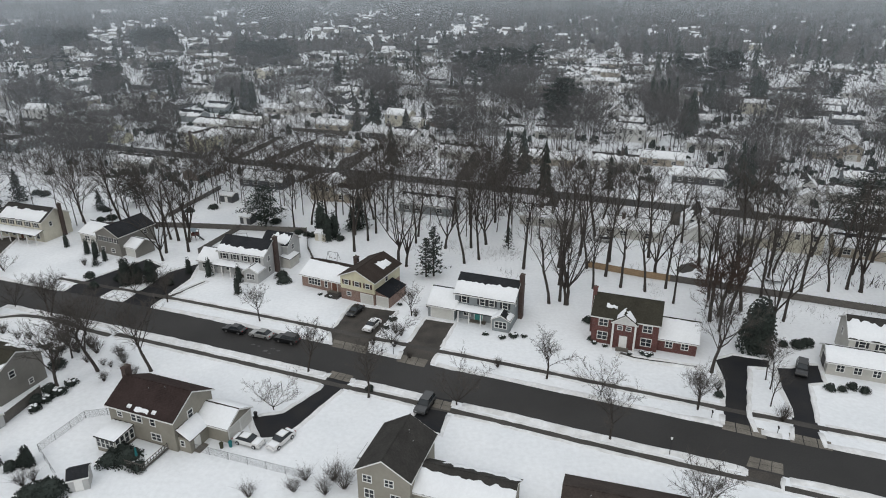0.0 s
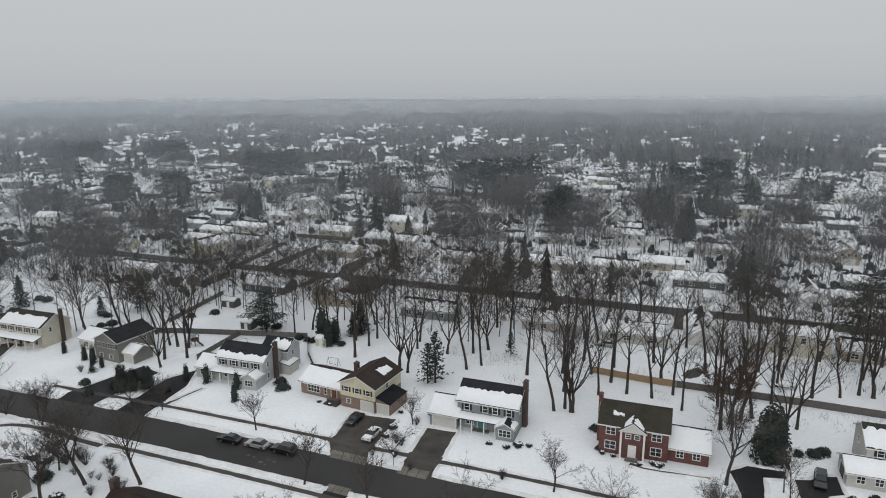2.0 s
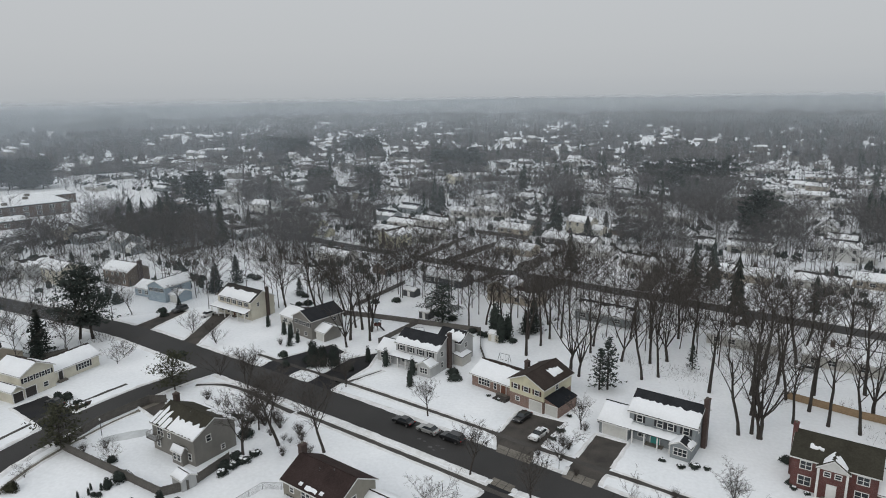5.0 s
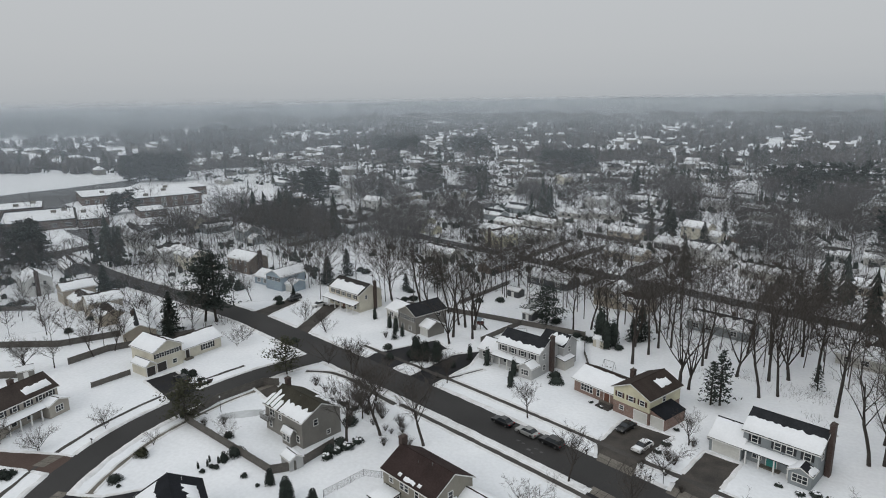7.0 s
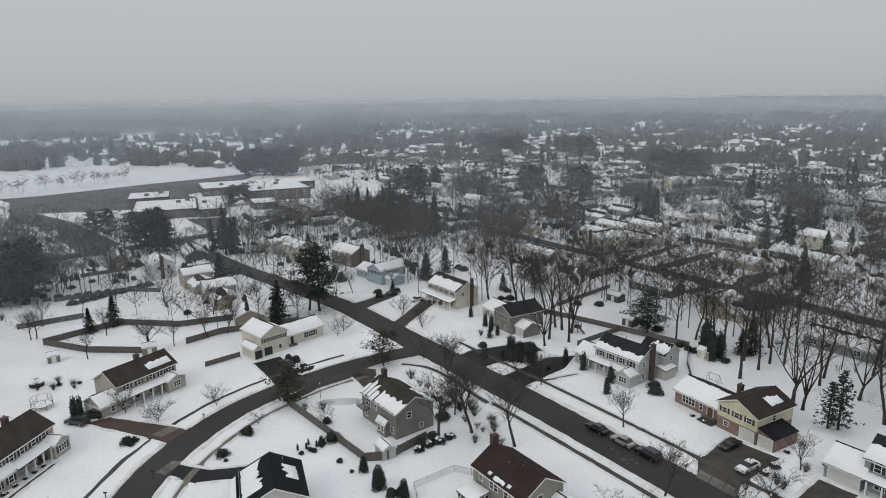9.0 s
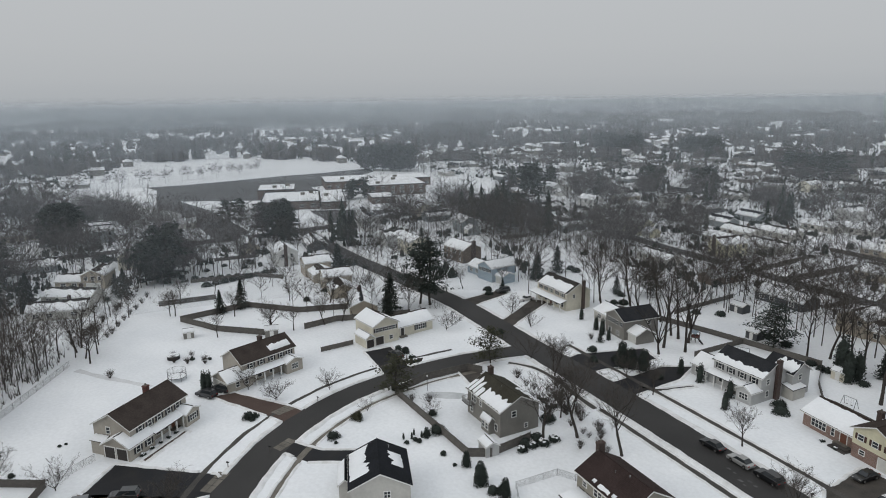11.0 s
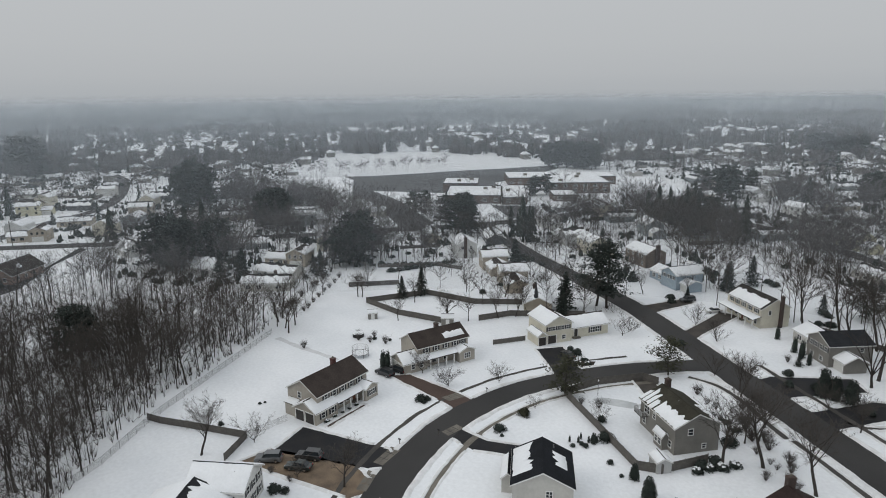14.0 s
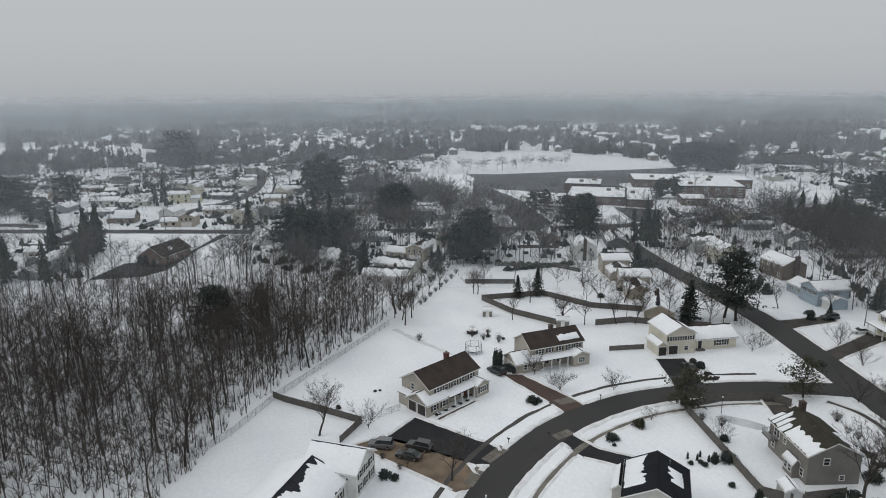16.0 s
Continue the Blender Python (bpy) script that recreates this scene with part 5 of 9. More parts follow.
def red_roof_house():
    h = House(-35.0, 81.9, 159.5, "taupe two-storey house with a dark red-brown roof", seed=10)
    b = h.block(0, 11.7, 0, 8.2, 5.3, 2.3, "x", S["taupe"], R["maroon"], (NONE, ((0.42, 0.62, 0.05, 0.14, 0.25), (0.3, 0.36, 0.1, 0.2, 0.2), (0.66, 0.72, 0.1, 0.16, 0.2))))
    g = h.block(-5.6, -0.2, -1.4, 4.1, 2.6, 1.5, "x", S["taupe"], R["maroon"], (FULL, FULL), over=0.3)
    h.lean(-2.4, 0.0, 3.6, 8.0, 2.3, 3.7, R["maroon"], True, "left")
    k = (-2.1, 0.0, 3.9, 7.8)
    part("wall", Shape().box(-2.1, 3.9, -0.2, -0.02, 7.8, 2.35), S["taupe"], h.o)
    h.garage_door(g, "left", 1.5, 2.4, GARAGE_WHITE)
    h.garage_door(g, "left", 4.2, 2.4, GARAGE_WHITE)
    h.windows(b, "back", (4.6, 5.6, 8.0), 3.6, 0.8, 1.2)
    h.windows(b, "back", (8.2,), 1.1, 1.6, 1.1, 2)
    h.windows(b, "back", (2.0,), 3.7, 0.8, 0.8)
    h.windows(b, "left", (3.4,), 3.7, 0.9, 1.2)
    h.windows(k, "back", (0.8,), 1.0, 0.6, 0.9)
    h.door(k, "left", 1.4, TRIM, 0.9, 2.0)
    h.windows(b, "front", (2, 5, 8, 10.4), 3.6, 0.9, 1.2)
    h.windows(b, "front", (2, 8, 10.4), 0.9, 0.9, 1.3)
    h.chimney(12.1, 3.6, 8.9, 0.8, 1.2, BRICK_DARK)
    h.vent(4.0, 4.6, 7.5)
    h.vent(6.5, 5.2, 7.1)
    # glazed porch at the back
    h.lean(7.4, 11.2, 8.2, 12.0, 2.5, 2.9, R["dark"], True, "back")
    sr = (7.6, 11.0, 8.2, 11.8)
    part("porch_wall", Shape().box(7.6, 8.2, -0.2, 11.0, 11.8, 0.8).box(7.6, 8.2, 0.8, 11.0, 11.8, 2.5), S["taupe"], h.o)
    h.windows(sr, "back", (0.45, 1.28, 2.11, 2.94), 0.85, 0.62, 1.5)
    h.windows(sr, "left", (0.5, 1.35, 2.2, 3.05), 0.85, 0.62, 1.5)
    dk = part("deck", Shape().box(1.6, 8.2, 0.15, 7.4, 13.2, 0.45), WOOD_FENCE, h.o)
    h.snow([(1.6, 13.2, 0.46), (7.4, 13.2, 0.46), (7.4, 8.2, 0.46), (1.6, 8.2, 0.46)][::-1], ((0.02, 0.98, 0.02, 0.98, 0.05),), dk)
    rail = Shape()
    for x0, y0, x1, y1 in ((1.6, 8.4, 1.6, 13.2), (1.6, 13.2, 4.6, 13.2)):
        for zz in (0.75, 1.25):
            rail.tube([(x0, y0, zz), (x1, y1, zz)], [0.05, 0.05], 4)
        n = 9
        for q in range(n + 1):
            x, y = x0 + (x1 - x0) * q / n, y0 + (y1 - y0) * q / n
            rail.box(x - 0.04, y - 0.04, 0.4, x + 0.04, y + 0.04, 1.3)
    part("railing", rail, WOOD_FENCE, h.o)


def dark_roof_house():
    h = House(-11.0, 65.0, -18.7, "tan house with a steep dark shingle roof and low snowy wing", seed=11)
    b = h.block(0, 7.2, 0, 9.2, 5.2, 2.2, "y", S["taupe"], R["dark"], (NONE, NONE))
    w = h.block(7.2, 19.6, 1.0, 7.0, 2.9, 2.0, "x", S["taupe"], R["dark"], (((0.0, 1.0, 0.0, 0.80, 0.10),), ((0.0, 0.8, 0.0, 0.55, 0.5),)))
    h.lean(-2.4, 0.0, 4.8, 8.2, 2.3, 3.0, R["charcoal"], True, "left")
    part("wall", Shape().box(-2.2, 5.0, -0.2, 0, 8.0, 2.3), S["taupe"], h.o)
    h.windows(b, "front", (1.4, 4.4), 3.4, 1.1, 1.0, 2)
    h.windows(b, "front", (1.6, 5.2), 0.9, 1.2, 1.3, 2)
    h.vent(4.6, 6.6, 7.0)
    h.vent(5.6, 5.4, 6.4)
    h.windows(w, "right", (2.2,), 1.0, 0.9, 1.1)
    h.windows(b, "back", (1.4, 3.6, 5.8), 3.4, 0.9, 1.1)
    h = House(13.2, 55.6, -15.7, "house with a plain dark brown shingle roof", seed=12)
    b = h.block(0, 14.2, 0, 8.6, 4.9, 2.2, "x", S["tan"], R["red"], (NONE, NONE))
    for x in (3.0, 8.6):
        h.vent(x, 3.4, 6.9)
    h.windows(b, "back", (2, 5, 9, 12), 3.0, 0.9, 1.1)


def grey_corner_house():
    h = House(-67.2, 93.2, 162.5, "weathered grey two-storey house with patchy roof snow and a balcony", seed=13)
    b = h.block(0, 12.0, 0, 8.7, 5.3, 2.2, "x", S["stone_grey"], R["olive"], (((0.0, 0.5, 0.0, 0.4, 0.25),), ((0.40, 1.0, 0.0, 0.52, 0.2), (0.27, 0.37, 0.0, 0.40, 0.25), (0.17, 0.25, 0.02, 0.62, 0.3), (0.08, 0.15, 0.02, 0.75, 0.25), (0.0, 0.06, 0.02, 0.55, 0.2))))
    h.windows(b, "back", (5.0,), 3.5, 0.8, 0.9)
    h.windows(b, "back", (1.6, 8.6, 10.6), 0.9, 0.8, 1.2)
    h.windows(b, "back", (2.4,), 3.3, 1.6, 1.6, 2)
    h.windows(b, "left", (3.0,), 3.6, 0.9, 1.1)
    h.windows(b, "left", (5.8,), 0.8, 0.7, 0.8)
    bl = part("balcony", Shape().box(9.2, 8.7, 2.7, 12.0, 10.1, 2.9), WOOD_FENCE, h.o)
    r = Shape()
    for q in range(12):
        x = 9.25 + 2.7 * q / 11
        r.box(x - 0.03, 10.02, 2.9, x + 0.03, 10.1, 3.8)
    for q in range(5):
        for x in (9.2, 11.95):
            r.box(x - 0.03, 8.8 + q * 0.3, 2.9, x + 0.05, 8.86 + q * 0.3, 3.8)
    r.box(9.15, 10.0, 3.75, 12.05, 10.12, 3.85).box(9.15, 8.7, 3.75, 9.25, 10.1, 3.85).box(11.95, 8.7, 3.75, 12.05, 10.1, 3.85)
    part("railing", r, S["pale_grey"], bl)
    bay = h.block(2.0, 4.8, 8.7, 9.9, 2.6, 0.8, "x", S["stone_grey"], R["olive"], (FULL, FULL), over=0.2)
    h.windows(bay, "back", (0.8, 2.0), 0.9, 0.8, 1.3)
    h.chimney(12.2, 3.2, 8.6, 0.9, 0.9, BRICK_DARK)
    h.vent(5.4, 5.0, 7.2)


def cream_split_corner():
    h = House(-123.1, 95.7, 80.7, "cream split-level house with dark shutters and two garage doors", seed=14)
    b = h.block(2.4, 9.8, 0.0, 9.4, 5.2, 2.0, "y", S["cream"], R["brown"], (FULL, ((0.1, 0.6, 0.1, 0.5, 0.5),)))
    g = h.block(0, 2.4, -0.4, 5.4, 2.6, 0.9, "y", S["cream"], R["brown"], (FULL, FULL), over=0.25)
    w = h.block(9.8, 21.8, 1.4, 9.2, 2.9, 1.9, "x", S["cream"], R["brown"], (((0.0, 1.0, 0.01, 0.93, 0.06),), NONE), over=0.45)
    h.windows(b, "front", (1.0, 2.3, 3.6, 4.9, 6.2), 3.5, 0.7, 1.0, 1, SHUT_DARK)
    h.garage_door(b, "front", 1.8, 2.3, GARAGE_DARK)
    h.garage_door(g, "front", 1.2, 2.0, GARAGE_DARK)
    h.windows(b, "front", (5.2,), 0.9, 1.0, 1.0, 1)
    h.windows(w, "front", (8.0,), 0.9, 2.8, 1.4, 4, SHUT_DARK)
    h.door(w, "front", 2.2, GARAGE_DARK, 1.0, 2.1, 0.4)
    h.windows(w, "right", (2.4, 5.4), 1.0, 0.9, 1.2)


def brown_roof_porch_house():
    h = House(-111.7, 33.8, 116.4, "off-white colonial house with a brown roof and twin garage", seed=15)
    g = h.block(0, 6.0, 0, 6.0, 2.6, 1.7, "x", S["putty"], R["red"], (FULL, FULL), over=0.3)
    b = h.block(1.8, 16.4, 1.3, 9.6, 5.1, 2.4, "x", S["putty"], R["red"], (NONE, NONE))
    h.lean(5.6, 13.4, -0.8, 1.35, 2.6, 3.3, R["red"])
    e = h.block(13.2, 17.0, -1.2, 1.6, 2.7, 0.9, "y", S["putty"], R["red"], (FULL, FULL), over=0.25)
    h.lean(0.2, 1.8, 6.0, 9.2, 2.6, 3.2, R["red"], True, "left")
    part("wall", Shape().box(0.4, 6.0, -0.2, 1.8, 9.0, 2.6), S["putty"], h.o)
    h.garage_door(g, "left", 1.6, 2.2, GARAGE_DARK)
    h.garage_door(g, "left", 4.3, 2.2, GARAGE_DARK)
    h.posts((7.2, 9.2, 11.2, 13.0), -0.6, 2.6)
    h.windows(b, "front", (2.4, 4.8, 7.2, 9.8, 12.2), 3.5, 0.9, 1.15, 1, SHUT_DARK)
    h.windows(b, "front", (6.6, 8.6), 0.8, 1.0, 1.4)
    h.windows(g, "front", (2.0, 4.6), 0.9, 0.9, 1.2, 1, SHUT_DARK)
    h.windows(e, "front", (1.9,), 0.9, 1.8, 1.2, 3, SHUT_DARK)
    h.door(b, "front", 10.4, DOOR_RED)
    h.windows(b, "left", (3.4,), 3.6, 0.8, 1.2, 1)
    h.chimney(12.0, 6.6, 8.4, 0.9, 0.9, BRICK_RED, 6.0)


def snowy_porch_house():
    h = House(-123.8, 58.8, 94, "off-white house with brown roof, garage wing and long porch", seed=16)
    g = h.block(0, 6.2, 0.4, 6.4, 2.5, 1.8, "x", S["putty"], R["red"], (FULL, FULL), over=0.3)
    b = h.block(4.4, 18.6, 1.6, 9.4, 5.1, 2.3, "x", S["putty"], R["red"], (((0.56, 0.94, 0.22, 0.60, 0.10),), FULL))
    h.lean(5.8, 14.6, -0.6, 1.65, 2.6, 3.3, R["red"])
    e = h.block(14.4, 18.8, -1.0, 1.8, 2.7, 0.9, "y", S["putty"], R["red"], (FULL, FULL), over=0.25)
    h.posts((6.6, 8.8, 11.0, 13.2), -0.4, 2.6)
    h.windows(b, "front", (2.4, 5.0, 7.8, 10.4, 12.6), 3.6, 0.8, 1.1, 1, SHUT_DARK)
    h.windows(b, "front", (4.4, 7.6), 0.8, 1.0, 1.4)
    h.windows(e, "front", (2.2,), 0.9, 1.6, 1.2, 3)
    h.garage_door(g, "left", 1.6, 2.2, GARAGE_WHITE)
    h.garage_door(g, "left", 4.4, 2.2, GARAGE_WHITE)
    h.windows(g, "front", (2.4, 4.6), 0.9, 0.8, 1.1)
    h.chimney(12.4, 6.2, 8.4, 0.9, 0.9, BRICK_DARK, 6.0)


def black_roof_house():
    h = House(-71.4, 51.4, 53, "pale house with a black shingle roof and broken patches of snow", seed=17)
    b = h.block(0, 9.2, 0, 10.0, 4.5, 2.3, "y", S["offwhite"], R["black"], (((0.04, 0.80, 0.05, 0.60, 0.14),), ((0.38, 0.74, 0.22, 0.60, 0.16),)))
    g = h.block(-1.8, 0.2, 4.4, 10.4, 2.6, 0.9, "y", S["offwhite"], R["black"], (FULL, NONE), over=0.2)
    h.windows(b, "front", (5.6,), 2.6, 0.9, 1.0, 2)
    h.windows(b, "front", (2.6,), 0.8, 1.2, 1.2, 2)
    h.windows(b, "right", (3, 6.5), 2.4, 0.9, 1.1)
    h.vent(6.4, 8.0, 6.6)


def snow_roof_house():
    h = House(-95.4, 7.9, 54, "white house under deep roof snow with dark patches", seed=18)
    b = h.block(0, 9.2, 0, 7.4, 4.5, 2.2, "x", S["white"], R["charcoal"], (((0, 1, 0.0, 0.98, 0.02),), FULL))
    w = h.block(-4.8, 7.5, -17.0, 0.4, 3.4, 2.5, "y", S["white"], R["charcoal"], (FULL, ((0.0, 0.98, 0.0, 0.80, 0.25),)))
    h.windows(b, "right", (1.7, 4.0, 5.9), 3.0, 0.9, 1.2, 1, SHUT_DARK)
    h.windows(b, "right", (1.7, 4.0, 5.9), 0.7, 0.9, 1.3, 1, SHUT_DARK)
    h.windows(w, "right", (3.0, 7.0, 11.0, 15.0), 1.0, 1.0, 1.3, 1, SHUT_DARK)
    h.vent(7.0, 2.4, 6.0)


for build in (brick_colonial, blue_colonial, yellow_split, white_porch_house, grey_split, cream_porch_house, blue_split, corner_white_house,
              red_roof_house, dark_roof_house, grey_corner_house, cream_split_corner, brown_roof_porch_house, snowy_porch_house, black_roof_house, snow_roof_house):
    build()

# ---- plan of the further houses: look, x, y, turn ----
MIDDLE = []
MIDDLE.append([("split_white", -212, 180, -15), ("colonial_cream", -192, 176, -15), ("colonial_white", -244, 194, -15), ("colonial_white", -216, 130, 160), ("split_tan", -190, 128, 160), ("ranch_tan", -150, 116, 145), ("split_tan", -170, 122, 155)])
MIDDLE.append([("ranch_white", -110, 228, -20), ("cape_brown", -82, 219, 70), ("ranch_brick", -58, 206, -20), ("split_tan", -32, 192, 160), ("ranch_dark", -4, 180, -20), ("ranch_white", 30, 169, 160), ("ranch_white", 50, 160, 160), ("cape_white", 68, 163, 70), ("colonial_cream", 88, 151, 160), ("ranch_tan", 104, 146, 160)])
MIDDLE.append([("ranch_tan", -42, 254, -20), ("colonial_white", -16, 259, -20), ("ranch_white", 7, 242, -20), ("ranch_tan", 40, 233, -20), ("ranch_white", 62, 228, -20), ("cape_white", 112, 192, 70), ("ranch_white", 126, 188, -20), ("ranch_dark", 140, 205, -20)])
MIDDLE.append([("colonial_white", -244, 348, -20)])
MIDDLE.append([("ranch_white", -292, -70, 75), ("cape_white", -286, 14, 20), ("cape_white", -240, 36, 40), ("ranch_white", -210, 50, 60), ("split_tan", -238, 66, 50)])
MIDDLE.append([("ranch_white", -222, 57, 40), ("ranch_tan", -345, 70, 75), ("colonial_grey", -322, 96, 75), ("ranch_white", -316, 132, 75), ("cape_white", -345, 44, 75), ("colonial_grey", -312, 94, 75)])
MIDDLE.append([("colonial_white", -196, 317, -12), ("ranch_white", -244, 373, -15), ("ranch_tan", -195, 354, 70), ("colonial_white", -342, 617, -20), ("ranch_tan", -173, 376, -20), ("colonial_white", -137, 432, -20), ("ranch_dark", -95, 438, 70), ("ranch_white", -70, 492, -20), ("ranch_white", -57, 390, -20), ("colonial_white", -49, 616, -20), ("ranch_white", -33, 508, -20), ("ranch_brick", 4, 380, -20)])
MIDDLE.append([("ranch_white", 23, 338, -20), ("ranch_white", 8, 357, 160), ("colonial_white", 86, 431, -20), ("ranch_white", 108, 479, -20), ("ranch_white", 106, 428, -20), ("cape_white", 95, 372, 70), ("ranch_white", 116, 398, -20), ("colonial_white", 128, 407, -20), ("cape_white", 88, 325, 70), ("cape_white", 84, 289, -20), ("colonial_cream", 157, 331, -20), ("ranch_tan", 151, 386, -20)])
MIDDLE.append([("ranch_white", 97, 562, -20), ("ranch_white", 113, 566, -20), ("split_white", 246, 631, -20), ("colonial_cream", 300, 651, -20), ("ranch_white", 364, 713, -20), ("ranch_white", -240, 743, -20), ("ranch_white", -223, 742, -20), ("split_white", -247, 682, -20), ("ranch_tan", -208, 588, -20), ("ranch_white", -194, 587, -20), ("split_white", -399, 791, -20), ("ranch_white", -407, 845, -20)])
MIDDLE.append([("ranch_white", -25, 424, -20), ("ranch_white", -16, 654, -20), ("ranch_white", 12, 664, -20), ("ranch_tan", 131, 520, -20), ("ranch_white", 146, 484, -20), ("ranch_tan", 216, 400, -20), ("ranch_white", 238, 378, -20), ("ranch_white", 262, 392, -20), ("ranch_brick", 189, 326, -20), ("ranch_white", -82, 332, -20), ("ranch_white", -67, 335, -20), ("ranch_white", -91, 304, -20)])
MIDDLE.append([("ranch_white", -105, 296, -20), ("ranch_tan", -49, 293, -20), ("cape_white", -492, 457, 20), ("cape_brown", -506, 488, 60), ("colonial_white", -525, 529, -20), ("cape_brown", -509, 542, 60), ("colonial_white", -470, 523, -10), ("cape_white", -499, 577, 40), ("colonial_white", -453, 550, -20), ("split_white", -394, 510, -20), ("colonial_white", -257, 379, -20), ("ranch_white", -369, 377, -20)])
MIDDLE.append([("split_white", -492, 677, -20), ("ranch_white", -411, 597, -20), ("ranch_white", -703, 780, -20), ("ranch_white", -743, 766, -20), ("split_white", -545, 657, -20), ("colonial_yellow", -420, -27, 75), ("split_tan", -341, -23, 75), ("cape_brown", -361, -50, 75), ("ranch_dark", -387, -65, 75), ("ranch_white", -428, -69, 75), ("ranch_white", -417, -52, 75), ("ranch_white", -496, -32, 75)])
MIDDLE.append([("ranch_white", -490, -16, 75), ("ranch_tan", -494, -87, 75), ("split_white", -473, -67, 75), ("ranch_tan", -371, -5, 75), ("ranch_white", -622, -59, 75), ("ranch_white", -644, -66, 75), ("ranch_white", -721, -118, 75), ("ranch_white", -883, -31, 75), ("ranch_white", -684, -2, 75), ("ranch_white", -544, -93, 75)])

MIDDLE.append([("ranch_tan", -105, 276, -20), ("ranch_white", -86, 274, -20), ("ranch_brick", -26, 276, -20), ("cape_white", 26, 234, 70), ("colonial_white", 79, 270, -20), ("ranch_tan", 80, 232, -20), ("ranch_brick", 85, 209, -20), ("ranch_white", 106, 255, -20)])
# ---- plan of single plants: kind, then x, y, scale ----
PLANTS = []
PLANTS.append(("column", [(-53.3, 133.9, 1.00), (-45.5, 130.6, 1.00), (-58.4, 135.4, 0.90), (-95.3, 151.6, 0.80), (-87.7, 147.1, 0.90), (-84.7, 145.2, 1.00), (-81.3, 142.7, 0.70)]))
PLANTS.append(("column", [(-130.2, 56.2, 1.00), (-129.4, 57.0, 1.00)]))
PLANTS.append(("fat", [(-70.1, 129.8, 0.72), (-68.0, 130.3, 0.60), (-65.2, 131.1, 0.62)]))
PLANTS.append(("fat", [(56.6, 101.6, 1.25)]))
PLANTS.append(("fat", [(-62.6, 71.2, 0.50), (-57.5, 71.4, 0.40), (-67.9, 73.6, 0.35), (-79.9, 75.6, 0.25)]))
PLANTS.append(("bush", [(-35.5, 130.6, 1.60), (-60.6, 129.7, 1.00), (-130.3, 152.0, 1.30), (-128.5, 156.7, 1.20)]))
PLANTS.append(("bush", [(62.3, 103.0, 1.00), (65.0, 102.8, 1.40), (67.1, 103.6, 1.30), (63.4, 89.3, 0.90), (65.2, 89.0, 0.80), (67.2, 89.6, 0.90), (68.6, 88.5, 0.90), (28.4, 112.2, 1.00), (27.6, 105.3, 0.70), (-12.1, 89.4, 0.70)]))
PLANTS.append(("bush", [(-44.0, 72.5, 2.00), (-46.4, 74.3, 1.80), (-46.5, 71.9, 1.60), (-42.0, 70.8, 1.30), (-51.4, 66.0, 2.20), (-53.4, 65.5, 2.00), (-58.7, 71.9, 1.00), (-59.6, 70.8, 1.00), (-36.6, 133.5, 1.60)]))
PLANTS.append(("bush", [(-218.7, 95.1, 1.40), (-215.0, 96.5, 1.40), (-214.2, 99.2, 1.40), (-213.3, 102.0, 1.40), (-211.7, 104.4, 1.40), (-210.9, 107.3, 1.40), (-208.6, 109.3, 1.40), (-237.6, 116.7, 1.30), (-236.0, 120.7, 1.30), (-235.2, 125.2, 1.30), (-92.6, 63.5, 1.30), (-79.8, 78.5, 1.60), (-85.4, 82.5, 1.00), (-110.9, 56.2, 1.20), (-113.5, 100.6, 1.20), (-116.1, 100.6, 1.00), (-128.1, 100.3, 1.00), (-106.8, 125.8, 1.00)]))
PLANTS.append(("bush", [(-81.0, 71.6, 0.50), (-80.7, 73.4, 0.50), (-79.7, 73.5, 0.60), (-73.4, 73.5, 0.60), (-69.5, 72.3, 0.40), (-90.5, 62.6, 0.40), (-105.1, 127.4, 1.00), (-99.5, 85.1, 1.00), (-64.6, 85.9, 1.20), (-64.3, 88.9, 1.20), (-67.2, 96.5, 1.50)]))
PLANTS.append(("spruce", [(-141.5, 119.9, 1.05), (-82.1, 140.0, 0.30), (-129.2, 157.6, 0.40)]))
PLANTS.append(("spruce", [(-137.4, 115.1, 0.75), (-181.0, 130.0, 1.15), (-177.0, 90.6, 0.80), (-176.8, 83.6, 0.65)]))
PLANTS.append(("spruce", [(-101.8, 182.1, 0.50)]))
PLANTS.append(("lacy", [(-2.2, 133.8, 1.00), (16.2, 149.2, 0.50), (-3.9, 133.3, 0.80)]))
PLANTS.append(("olive", [(-97.4, 83.8, 0.80), (-93.9, 110.3, 0.80)]))
PLANTS.append(("pine", [(-136.4, 131.5, 1.10), (-139.6, 130.4, 1.00)]))
PLANTS.append(("pine", [(-224.8, 84.6, 0.90), (-221.8, 87.4, 0.95), (-224.1, 80.5, 0.80), (-310.4, 78.0, 1.00), (-312.8, 83.2, 1.00), (-314.2, 74.7, 0.90), (-247.9, 148.8, 0.90), (-256.0, 149.5, 0.80), (-245.1, 151.4, 0.70)]))
PLANTS.append(("pine", [(-171.7, -7.1, 0.75), (-168.8, -5.0, 0.80), (-170.2, -2.9, 0.70), (-249.1, 26.5, 1.05), (-252.5, 30.2, 1.00), (-259.7, 24.4, 1.00), (-258.5, 41.3, 0.90), (-310.0, 75.6, 1.00), (-315.8, 81.5, 1.00), (-406.5, 55.9, 1.30), (-415.8, 64.5, 1.20), (-409.2, 49.2, 1.20), (-192.8, 230.8, 0.85), (-193.0, 244.7, 0.9)]))
PLANTS.append(("pine", [(-616.2, -33.0, 1.80), (-674.3, -45.8, 1.70), (-272.5, 153.4, 0.80), (-262.7, 160.0, 0.90)]))
PLANTS.append(("pine", [(104.7, 151.7, 1.00)]))
